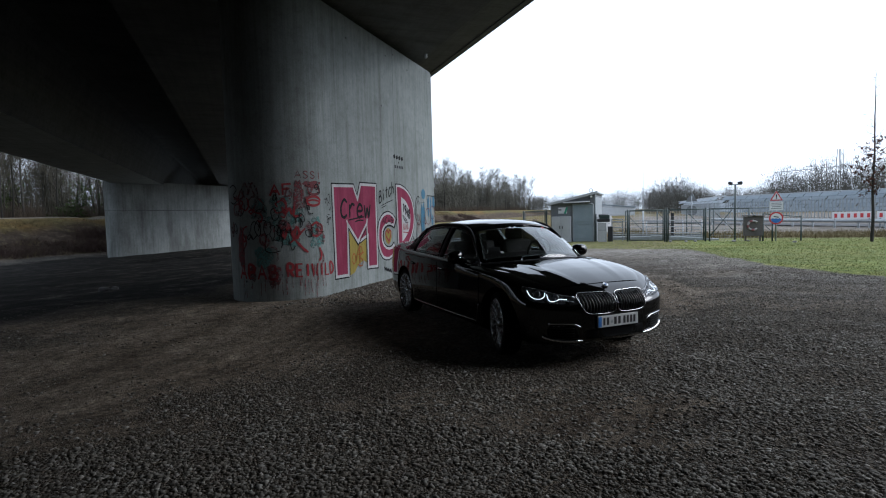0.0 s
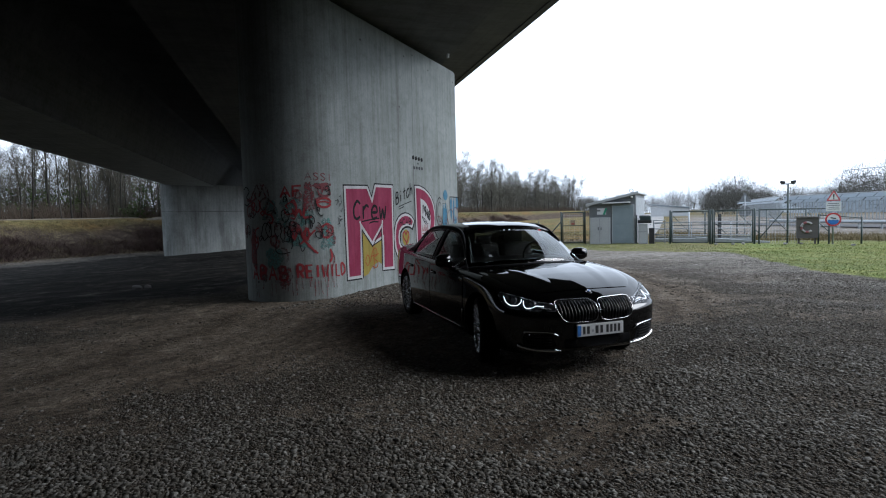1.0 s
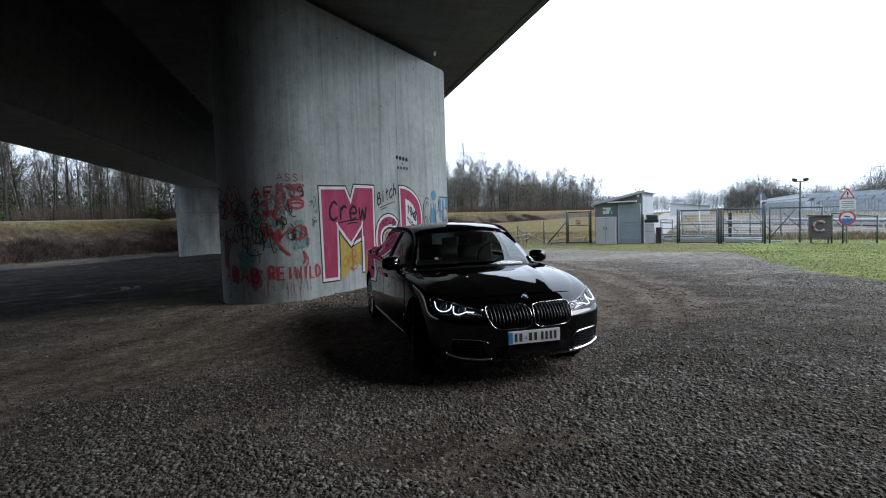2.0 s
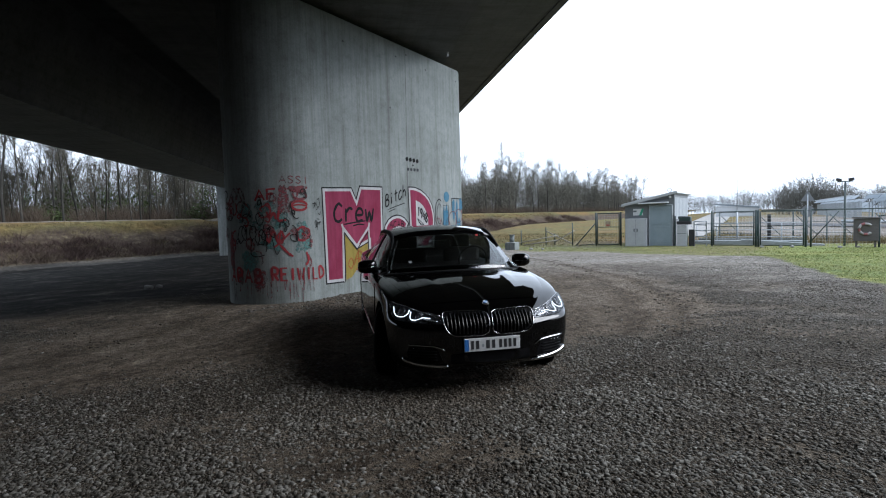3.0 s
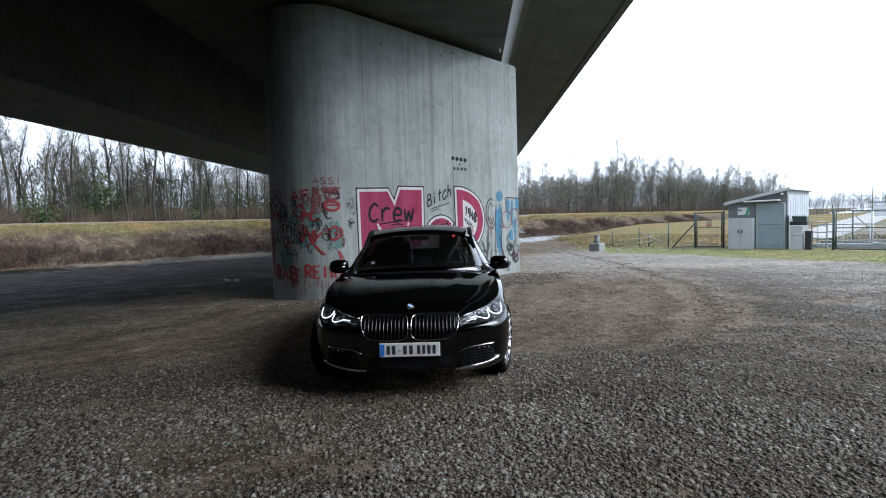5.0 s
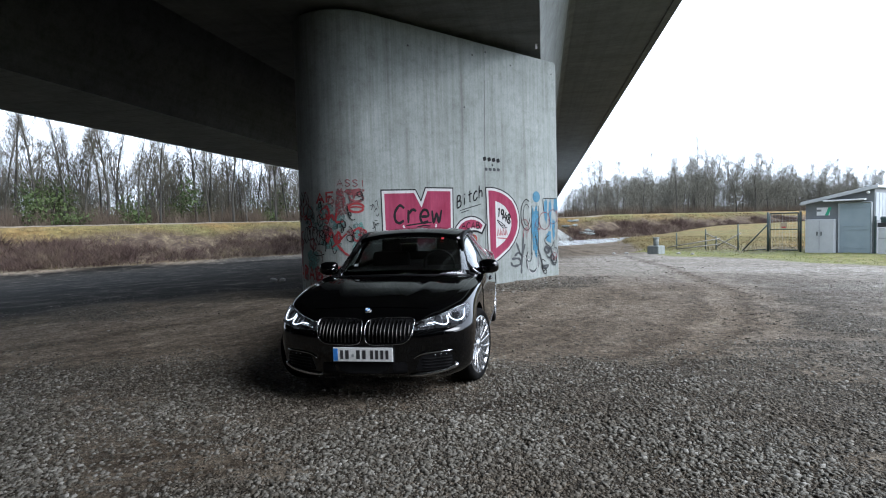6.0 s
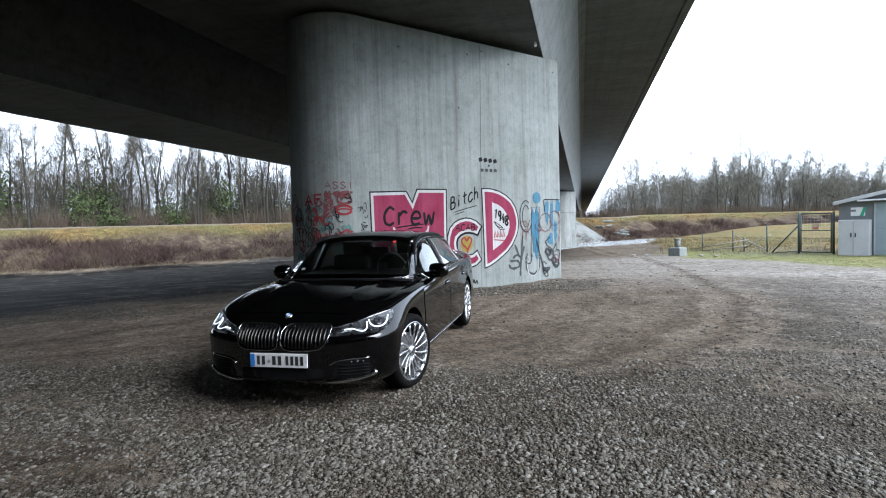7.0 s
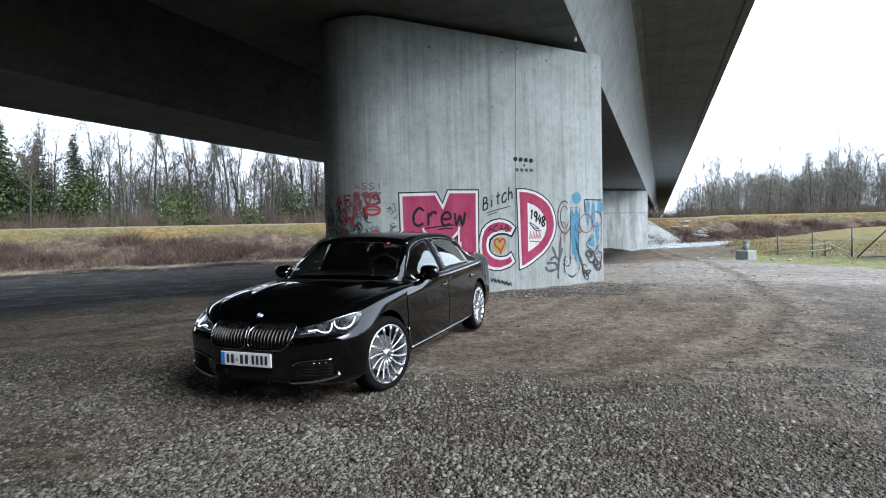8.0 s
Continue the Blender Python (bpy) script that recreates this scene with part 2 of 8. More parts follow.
gn = np.concatenate([spaced(-1800, -80, -26, -26, 0.8, 1.22)[:-1], spaced(-26, -26, 16, 1500, 0.3, 1.12)])
gv = spaced(-1500, -6, 34, 1800, 0.3, 1.10)
GN, GV = np.meshgrid(gn, gv, indexing="ij")
GX, GY = GN * NV[0] + GV * UV[0], GN * NV[1] + GV * UV[1]
GZ = ground_height(GX, GY)
verts = np.stack([GX, GY, GZ], -1).reshape(-1, 3)
ci = np.arange(verts.shape[0]).reshape(GX.shape)
quads = np.stack([ci[:-1, :-1], ci[1:, :-1], ci[1:, 1:], ci[:-1, 1:]], -1).reshape(-1, 4)
tris = np.concatenate([quads[:, [0, 1, 2]], quads[:, [0, 2, 3]]])


LAWN_EDGE = glide((-14, -7, -4.8, -3, 0, 1.4, 2.2, 2.8, 3.4, 4.3, 7, 14), (26.6, 26.0, 23.6, 22.2, 21.9, 21.0, 17.4, 15.4, 14.4, 13.1, 12.2, 11.8))


def lawn_edge(x, y):
    """Where along the yard the lawn begins."""
    return LAWN_EDGE(x * NV[0] + y * NV[1]) + 0.22 * wave(x, y, 1.9) + 0.12 * wave(y, x, 5.3)


def zone_grass(x, y):
    """How much grass covers the ground: 0 gravel, 1 grass."""
    n, v = x * NV[0] + y * NV[1], x * UV[0] + y * UV[1]
    lawn = smooth_step(v - lawn_edge(x, y), -0.9, 1.1)
    behind = smooth_step(x - 0.08 * (y - 20), 8.7, 9.8) * smooth_step(v, 22.5, 24.5)
    lawn = np.maximum(lawn * (n > -12), behind)
    crest = smooth_step(-n, 63.9, 64.4) * (1 - smooth_step(-n, 67.2, 67.8))
    return np.maximum(lawn, smooth_step(-n, 55.4, 56.2) * (1 - crest))


def from_rut(x, y):
    """How far a point lies to the east of the wheel rut that curves round the turning place."""
    return x - glide((2.0, 4.5, 5.3, 6.3, 9.0, 11.9, 17.8, 24.5, 40.0), (1.5, 4.6, 5.66, 6.56, 7.92, 8.49, 8.43, 7.84, 6.5))(y)


def zone_dirt(x, y):
    """Bare trodden earth in the wheel tracks."""
    a = from_rut(x, y) + 0.35 * wave(x, y, 1.7) + 0.2 * wave(x, y, 4.1)
    pile = smooth_step(y - 0.25 * (x - 4), 10.6, 12.2) * (1 - smooth_step(x, 5.6, 7.0))
    yard = (1 - smooth_step(a, -0.1, 1.1)) * smooth_step(y + 0.35 * wave(x, y, 2.3), 5.0, 7.2) * smooth_step(x, 2.8, 4.2) * (1 - pile)
    side = np.exp(-(((x + 0.7) - 0.25 * (y - 6)) / 2.2) ** 2) * smooth_step(y, 4.6, 6.0) * (1 - smooth_step(y, 9, 12))
    front = np.exp(-((y - 6.9) / 1.1) ** 2) * smooth_step(-x, -3.0, -2.0) * smooth_step(x, -5, -3)
    road = smooth_step(y - 0.3 * x, 10.5, 13)
    return np.clip(np.maximum.reduce([yard, side, front, 0.75 * road]), 0, 1)


def worn(x, y):
    """Patches where the gravel has sunk into the earth."""
    return np.clip(0.15 + 0.6 * wave(x + 0.4 * y, y - 0.4 * x, 0.9) + 0.45 * wave(y, x, 2.1) + 0.35 * wave(x - y, x + y, 3.3), 0, 1.1)


def zone_shaded_road(x, y):
    """Track to the river past the pier, shade under the deck painted into it."""
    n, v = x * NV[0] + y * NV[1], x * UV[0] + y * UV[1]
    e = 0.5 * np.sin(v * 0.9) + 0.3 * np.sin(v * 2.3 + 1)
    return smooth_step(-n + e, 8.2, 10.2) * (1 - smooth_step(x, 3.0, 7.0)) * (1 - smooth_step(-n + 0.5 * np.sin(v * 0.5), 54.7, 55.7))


def zone_pale(x, y):
    """Pale crushed limestone before the fence, on the bank's crest and along the water's edge."""
    n, v = x * NV[0] + y * NV[1], x * UV[0] + y * UV[1]
    verge = 0.85 * smooth_step(v - lawn_edge(x, y), -7.0, -0.8) * smooth_step(n, -6, -3) * np.clip(0.8 + 0.4 * wave(x, y, 1.6), 0, 1)
    yard = smooth_step(v + 0.8 * np.sin(n * 0.7), 11.5, 18) * smooth_step(n, -12, -9) * (v < 34)
    crest = smooth_step(-n, 63.9, 64.4) * (1 - smooth_step(-n, 67.2, 67.8))
    shore = smooth_step(-n + 0.5 * np.sin(v * 0.5), 53.4, 53.9) * (1 - smooth_step(-n, 55.3, 55.9)) * smooth_step(v, 14, 24)
    # pale gravel to the east, lightened further to stand for open-sky light
    spill = 0.74 * smooth_step(x + 0.7 * wave(x, y, 0.9), 6.5, 12.5) * (y < 30) * (n > -12) * np.clip(0.75 + 0.5 * wave(x, y, 1.6), 0, 1)
    return np.maximum.reduce([yard, spill, verge, 0.4 * crest, 0.26 * shore])


def zone_mask(me, name, values):
    at = me.attributes.new(name, "FLOAT", "POINT")
    at.data.foreach_set("value", np.asarray(values, np.float32))


m, n, l, b = nodes_of("gravel_and_grass_ground")
GROUND = m
pos = n.new("ShaderNodeNewGeometry").outputs["Position"]
ga, da = n.new("ShaderNodeAttribute"), n.new("ShaderNodeAttribute")
ga.attribute_name, da.attribute_name = "grass", "dirt"
vor = n.new("ShaderNodeTexVoronoi")
vor.inputs["Scale"].default_value = 42
l.new(pos, vor.inputs["Vector"])
vor2 = n.new("ShaderNodeTexVoronoi")
vor2.inputs["Scale"].default_value = 75
l.new(pos, vor2.inputs["Vector"])
blot = noise_node(n, l, 0.7, 6, 0.65, pos)
med = noise_node(n, l, 5, 5, 0.7, pos)
fine = noise_node(n, l, 90, 3, 0.6, pos)
sep = n.new("ShaderNodeSeparateColor")
l.new(vor.outputs["Color"], sep.inputs[0])
stone = ramp(n, l, sep.outputs[0], [(0.0, (0.050, 0.044, 0.036)), (0.5, (0.080, 0.072, 0.060)), (1.0, (0.120, 0.111, 0.096))])
# gaps between pebbles darkened: brown fines, with their shade painted in
stone = mix(n, l, stone, ramp(n, l, vor.outputs["Distance"], [(0.25, (1, 1, 1)), (0.75, (0.5, 0.46, 0.42))]), 0.8, "MULTIPLY")
stone = mix(n, l, stone, ramp(n, l, blot, [(0.3, (0.8, 0.76, 0.7)), (0.7, (1.15, 1.13, 1.1))]), 0.8, "MULTIPLY")
earth = ramp(n, l, med, [(0.3, (0.070, 0.059, 0.046)), (0.55, (0.110, 0.094, 0.075)), (0.75, (0.152, 0.133, 0.108))])
# wheel tracks curve round the turning place
ra = n.new("ShaderNodeAttribute")
ra.attribute_name = "from_rut"
ringn = n.new("ShaderNodeTexNoise")
ringn.noise_dimensions = "1D"
ringn.inputs["Scale"].default_value = 1.5
ringn.inputs["Detail"].default_value = 5
ringn.inputs["Roughness"].default_value = 0.7
wob = n.new("ShaderNodeMath")
wob.operation = "MULTIPLY_ADD"
wob.inputs[1].default_value = 1.1
l.new(blot, wob.inputs[0])
l.new(ra.outputs["Fac"], wob.inputs[2])
l.new(wob.outputs[0], ringn.inputs["W"])
earth = mix(n, l, earth, ramp(n, l, ringn.outputs["Fac"], [(0.36, (0.62, 0.58, 0.54)), (0.5, (1, 1, 1)), (0.66, (1.3, 1.28, 1.24))]), 0.85, "MULTIPLY")
earth = mix(n, l, earth, ramp(n, l, noise_node(n, l, 0.5, 9, 0.78, pos), [(0.38, (0.7, 0.66, 0.62)), (0.6, (1.25, 1.24, 1.22))]), 0.9, "MULTIPLY")
mask = n.new("ShaderNodeMath")
mask.operation = "ADD"
l.new(da.outputs["Fac"], mask.inputs[0])
l.new(ramp(n, l, med, [(0.35, (-0.0,) * 3), (0.7, (0.5,) * 3)]), mask.inputs[1])
mstep = ramp(n, l, mask.outputs[0], [(0.45, (0, 0, 0)), (0.95, (1, 1, 1))])
base = mix(n, l, stone, earth, mstep)
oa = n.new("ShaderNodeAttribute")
oa.attribute_name = "shaded_road"
# near-black colours stand in for the shade lying over the track
road_shade = ramp(n, l, noise_node(n, l, 0.9, 11, 0.86, pos), [(0.42, (0.0022, 0.0018, 0.0014)), (0.5, (0.008, 0.0068, 0.0054)), (0.545, (0.024, 0.021, 0.0175)), (0.61, (0.085, 0.077, 0.067))])
road_shade = mix(n, l, road_shade, ramp(n, l, noise_node(n, l, 1.0, 6, 0.7, pos, (0.18, 0.9, 1.0)), [(0.4, (0.5,) * 3), (0.55, (0.9,) * 3), (0.68, (2.4,) * 3)]), 0.8, "MULTIPLY")
base = mix(n, l, base, road_shade, oa.outputs["Fac"])
turf = ramp(n, l, med, [(0.3, (0.105, 0.11, 0.03)), (0.45, (0.13, 0.175, 0.036)), (0.6, (0.185, 0.222, 0.055)), (0.78, (0.28, 0.26, 0.105))])
turf = mix(n, l, turf, ramp(n, l, blot, [(0.35, (1.25, 1.0, 0.8)), (0.65, (0.85, 1.0, 0.9))]), 0.7, "MULTIPLY")
fa = n.new("ShaderNodeAttribute")
fa.attribute_name = "field"
tuft = noise_node(n, l, 1.6, 7, 0.75, pos)
field = ramp(n, l, tuft, [(0.34, (0.037, 0.029, 0.014)), (0.46, (0.079, 0.063, 0.028)), (0.56, (0.112, 0.092, 0.041)), (0.7, (0.165, 0.136, 0.074))])
field = mix(n, l, field, ramp(n, l, noise_node(n, l, 0.12, 4, 0.6, pos), [(0.38, (1.25, 0.98, 0.8)), (0.6, (0.85, 1.02, 0.85))]), 0.8, "MULTIPLY")
turf = mix(n, l, turf, field, fa.outputs["Fac"])
ea = n.new("ShaderNodeAttribute")
ea.attribute_name = "soil"
soil = ramp(n, l, noise_node(n, l, 0.5, 8, 0.78, pos), [(0.36, (0.062, 0.054, 0.046)), (0.5, (0.12, 0.107, 0.095)), (0.64, (0.2, 0.185, 0.165))])
turf = mix(n, l, turf, soil, ea.outputs["Fac"])
sa = n.new("ShaderNodeAttribute")
sa.attribute_name = "bank"
scrub = ramp(n, l, noise_node(n, l, 0.9, 8, 0.78, pos), [(0.34, (0.02, 0.014, 0.011)), (0.5, (0.046, 0.034, 0.026)), (0.62, (0.10, 0.08, 0.052)), (0.74, (0.16, 0.135, 0.085))])
turf = mix(n, l, turf, scrub, sa.outputs["Fac"])
gm = n.new("ShaderNodeMath")
gm.operation = "ADD"
l.new(ga.outputs["Fac"], gm.inputs[0])
l.new(ramp(n, l, med, [(0.35, (-0.0,) * 3), (0.7, (0.35,) * 3)]), gm.inputs[1])
gstep = ramp(n, l, gm.outputs[0], [(0.45, (0, 0, 0)), (0.85, (1, 1, 1))])
base = mix(n, l, base, turf, gstep)
pa = n.new("ShaderNodeAttribute")
pa.attribute_name = "pale"
lime = ramp(n, l, med, [(0.28, (0.1146, 0.1026, 0.08791)), (0.5, (0.1923, 0.1806, 0.163)), (0.75, (0.3114, 0.2977, 0.2748))])
track = noise_node(n, l, 1.0, 6, 0.7, pos, (0.16, 0.55, 1.0))
lime = mix(n, l, lime, ramp(n, l, track, [(0.4, (0.45, 0.38, 0.32)), (0.56, (1, 1, 1))]), 0.4, "MULTIPLY")
pm = n.new("ShaderNodeMath")
pm.operation = "MULTIPLY"
l.new(pa.outputs["Fac"], pm.inputs[0])
l.new(ramp(n, l, gstep, [(0.0, (1, 1, 1)), (1.0, (0.25, 0.25, 0.25))]), pm.inputs[1])
base = mix(n, l, base, lime, pm.outputs[0])
# the dark churned line of the rut itself
rut = n.new("ShaderNodeMath")
rut.operation = "ABSOLUTE"
shift = n.new("ShaderNodeMath")
shift.operation = "MULTIPLY_ADD"
shift.inputs[1].default_value = 1.2
shift.inputs[2].default_value = -0.6
l.new(med, shift.inputs[0])
reach = n.new("ShaderNodeMath")
l.new(ra.outputs["Fac"], reach.inputs[0])
l.new(shift.outputs[0], reach.inputs[1])
l.new(reach.outputs[0], rut.inputs[0])
base = mix(n, l, base, ramp(n, l, rut.outputs[0], [(0.03, (0.5, 0.46, 0.42)), (0.22, (1, 1, 1))]), 0.75, "MULTIPLY")
clod = noise_node(n, l, 3.4, 12, 0.86, pos)
base = mix(n, l, base, ramp(n, l, clod, [(0.40, (0.5, 0.46, 0.42)), (0.48, (0.95, 0.94, 0.93)), (0.56, (1.12, 1.11, 1.1)), (0.66, (1.7, 1.68, 1.64))]), 0.8, "MULTIPLY")
grit = noise_node(n, l, 17, 8, 0.84, pos)
base = mix(n, l, base, ramp(n, l, grit, [(0.4, (0.42, 0.4, 0.38)), (0.5, (1, 1, 1)), (0.6, (1.75, 1.73, 1.7))]), 0.85, "MULTIPLY")
l.new(mix(n, l, base, ramp(n, l, fine, [(0.3, (0.75,) * 3), (0.7, (1.2,) * 3)]), 0.7, "MULTIPLY"), b.inputs["Base Color"])
b.inputs["Roughness"].default_value = 0.95
b.inputs["Specular IOR Level"].default_value = 0.08
hh = mix(n, l, vor.outputs["Distance"], vor2.outputs["Distance"], 0.4)
hh = mix(n, l, hh, noise_node(n, l, 5, 10, 0.82, pos), mstep)
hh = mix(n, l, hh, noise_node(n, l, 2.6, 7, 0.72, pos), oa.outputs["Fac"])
bump(n, l, b, hh, 1.0, -0.05)

ground = tri_object("ground", verts, tris, GROUND, smooth=True)
zone_mask(ground.data, "grass", zone_grass(verts[:, 0], verts[:, 1]))
zone_mask(ground.data, "dirt", zone_dirt(verts[:, 0], verts[:, 1]) + 0.6 * worn(verts[:, 0], verts[:, 1]))
zone_mask(ground.data, "pale", zone_pale(verts[:, 0], verts[:, 1]))
zone_mask(ground.data, "from_rut", from_rut(verts[:, 0], verts[:, 1]))
zone_mask(ground.data, "shaded_road", zone_shaded_road(verts[:, 0], verts[:, 1]))
gnn = verts[:, 0] * NV[0] + verts[:, 1] * NV[1]
gvv = verts[:, 0] * UV[0] + verts[:, 1] * UV[1]
zone_mask(ground.data, "bank", smooth_step(-gnn, 55.2, 55.9) * (1 - smooth_step(-gnn + 0.8 * np.sin(gvv * 0.4), 60.8, 62.8)) + smooth_step(-gnn, 68, 70) * (1 - smooth_step(-gnn, 120, 160)))
zone_mask(ground.data, "field", np.maximum.reduce([smooth_step(gvv, 29.5, 32), smooth_step(-gnn, 50, 55), smooth_step(-gnn, 4.5, 6.5) * smooth_step(gvv, 26.5, 28), 0.65 * (1 - smooth_step(gnn, 0.2, 2.4))]))
zone_mask(ground.data, "soil", smooth_step(gvv, 42, 46) * smooth_step(gnn, -6, 0) * (1 - smooth_step(gvv, 120, 170)))
tagged(ground, "grey gravel and bare earth running into winter grass", "ground", kind="structure")

m, n, l, b = nodes_of("river_water")
WATER = m
pos = n.new("ShaderNodeNewGeometry").outputs["Position"]
rip = noise_node(n, l, 2.2, 5, 0.7, pos)
foam = noise_node(n, l, 0.6, 6, 0.7, pos)
l.new(ramp(n, l, foam, [(0.36, (0.08, 0.09, 0.09)), (0.52, (0.5, 0.53, 0.55))]), b.inputs["Base Color"])
b.inputs["Roughness"].default_value = 0.12
bump(n, l, b, rip, 0.5, 0.08)
m, n, l, b = nodes_of("calm_water")
CALM = m
b.inputs["Base Color"].default_value = (0.03, 0.035, 0.03, 1)
b.inputs["Roughness"].default_value = 0.08
bump(n, l, b, noise_node(n, l, 3.0, 4, 0.6, n.new("ShaderNodeNewGeometry").outputs["Position"]), 0.3, 0.04)
for span, mt, lab in (((-200, -60, 0, 42), CALM, "dark calm river water"), ((42, 60, 120, 400), WATER, "shallow river with pale foaming ripples")):
    bm = bmesh.new()
    ws = [[bm.verts.new(place(a, c, -2.12)) for c in span] for a in (-60, -50, -40, -26)]
    for i in range(3):
        for j in range(3):
            bm.faces.new((ws[i][j], ws[i + 1][j], ws[i + 1][j + 1], ws[i][j + 1]))
    tagged(part("water", bm, mt), lab, "river", kind="structure")

# ---------------------------------------------------------------- bridge
SOFFIT, LEFT_SOFFIT, SLAB = 5.72, 5.32, 8.46
Y0, Y1 = -70.0, 640.0
# two box girders under one slab
outline = [(-15.9, SLAB + .06), (-12.55, SLAB), (-12.3, SLAB - .12), (-11.4, LEFT_SOFFIT), (-7.35, LEFT_SOFFIT), (-6.45, SLAB - .12), (-6.2, SLAB),
           (-3.25, SLAB), (-3.0, SLAB - .12), (-2.1, SOFFIT), (4.88, SOFFIT), (5.77, 8.24), (5.86, 8.37), (6.02, SLAB), (9.15, SLAB + .05), (9.15, 9.05), (-15.9, 9.05)]
bm = bmesh.new()
ys = np.linspace(Y0, Y1, 60)
rows_v = [[bm.verts.new((x, y, z)) for x, z in outline] for y in ys]
for a, c in zip(rows_v[:-1], rows_v[1:]):
    for i in range(len(outline)):
        j = (i + 1) % len(outline)
        face = bm.faces.new((a[i], a[j], c[j], c[i]))
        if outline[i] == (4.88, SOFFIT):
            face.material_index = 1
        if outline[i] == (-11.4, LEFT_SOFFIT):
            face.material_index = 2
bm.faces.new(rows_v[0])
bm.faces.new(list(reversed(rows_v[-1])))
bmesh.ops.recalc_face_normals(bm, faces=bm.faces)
deck = part("bridge_deck", bm, [SHADED_CONCRETE, LIT_WEB_CONCRETE, LIT_SOFFIT_CONCRETE])
tagged(deck, "dark grey concrete box girder bridge deck seen from below", "bridge", kind="structure")
for name, x0, x1 in (("edge_beam", 9.16, 9.44), ("edge_beam", -16.2, -15.92)):
    bm = bmesh.new()
    k = 71
    L = (Y1 - Y0) / k
    for i in range(k):
        box(bm, (x1 - x0, L - 0.02, 0.72), ((x0 + x1) / 2, Y0 + (i + 0.5) * L, 8.83), bevel=0.015)
    part(name, bm, SHADED_CONCRETE, deck)


def pier_outline(length, r, r_end):
    """Plan of a pier: a long face with a round nose at one end and a nearly square other end; x along the face, y behind it."""
    pts = []
    for i in range(25):
        a = radians(-90 - 180 * i / 24)
        pts.append((r * math.cos(a), r + r * math.sin(a)))
    for cx, cy, a0 in ((length - r_end, 2 * r - r_end, 90), (length - r_end, r_end, 0)):
        for i in range(5):
            a = radians(a0 - 90 * i / 4)
            pts.append((cx + r_end * math.cos(a), cy + r_end * math.sin(a)))
    return pts


def build_pier(name, start, z0, z1, length, label, turn, tz=0.0, material=None):
    out = pier_outline(length, PIER_R, 0.09)
    m = Matrix.Translation((start[0], start[1], 0)) @ Matrix.Rotation(turn, 4, "Z")
    bm = bmesh.new()
    levels = [z0, z0 + 1.0, (z0 + z1) / 2, z1 - 0.05, z1]
    ins = [0, 0, 0, 0, 0.03]
    rings = []
    cxm, cym = length / 2, PIER_R
    for z, e in zip(levels, ins):
        ring = []
        for x, y in out:
            fx = x + (e if x < cxm else -e)
            fy = y + (e if y < cym else -e)
            zz = z - (tz * x / length if z > z0 + 2 else 0)
            ring.append(bm.verts.new(m @ Vector((fx, fy, zz))))
        rings.append(ring)
    k = len(out)
    for a, c in zip(rings[:-1], rings[1:]):
        for i in range(k):
            f = bm.faces.new((a[i], a[(i + 1) % k], c[(i + 1) % k], c[i]))
            f.smooth = True
    bm.faces.new(rings[-1])
    bmesh.ops.recalc_face_normals(bm, faces=bm.faces)
    ob = part(name, bm, material or CONCRETE)
    mod = ob.modifiers.new("edges", "EDGE_SPLIT")
    mod.split_angle = radians(35)
    return tagged(ob, label, "bridge pier", "bridge piers", "structure")


PIER_R = 0.98
PIER_C = np.array((3.662, 12.724))
PIER_U = np.array((0.6688, 0.7434))
PIER_N = np.array((0.7434, -0.6688))
PIER_TURN = math.atan2(PIER_U[1], PIER_U[0])
S0, S1 = -3.2, 2.42
pier_start = PIER_C + PIER_U * S0
pier_front = build_pier("bridge_pier", pier_start, -0.5, 5.62, S1 - S0, "round-nosed grey concrete bridge pier covered in graffiti", PIER_TURN, 0.10)
far_start = np.array((-10.5, 59.4))
pier_far = build_pier("bridge_pier", far_start, -2.6, 5.52, 23.3, "grey concrete bridge pier with damp stains at the river", PIER_TURN, 0.0, DAMP_CONCRETE)

for step_y in (61.0, 122.0):
    build_pier("bridge_pier", far_start + np.array((0, step_y)), -2.6, 5.52, 21.9, "grey concrete bridge pier far beyond the river", PIER_TURN, 0.0, DAMP_CONCRETE)

build_pier("bridge_pier", np.array((-11.9, -2.6)), -0.5, 5.22, 6.0, "round-nosed grey concrete bridge pier under the second girder", PIER_TURN)
# unseen wall added behind the walk to block light under the deck
bm = bmesh.new()
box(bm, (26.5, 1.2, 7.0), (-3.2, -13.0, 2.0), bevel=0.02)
tagged(part("rear_light_block", bm, SHADED_CONCRETE), "unseen grey wall added behind the walk to block light", "wall", kind="structure")
# unseen side walls added to keep sky and sun off the foreground
bm = bmesh.new()
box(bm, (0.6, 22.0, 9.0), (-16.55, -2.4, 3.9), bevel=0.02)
tagged(part("side_light_block", bm, SHADED_CONCRETE), "unseen grey side wall added to block light beside the bridge", "wall", kind="structure")
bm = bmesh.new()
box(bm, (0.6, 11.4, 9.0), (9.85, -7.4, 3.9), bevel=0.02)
tagged(part("side_light_block", bm, SHADED_CONCRETE), "unseen grey side wall added to block light beside the bridge", "wall", kind="structure")

# paved slope under the far end of the deck
bm = bmesh.new()
prof = [(-55.0, -2.7), (-63.9, 2.62), (-65.5, 2.75), (-65.5, -2.7)]
lo = [bm.verts.new(place(a, 52, z)) for a, z in prof]
hi = [bm.verts.new(place(a, 78 - 0.4 * (z + 2.7), z)) for a, z in prof]
bm.faces.new(lo)
bm.faces.new(list(reversed(hi)))
for i in range(4):
    bm.faces.new((lo[i], lo[(i + 1) % 4], hi[(i + 1) % 4], hi[i]))
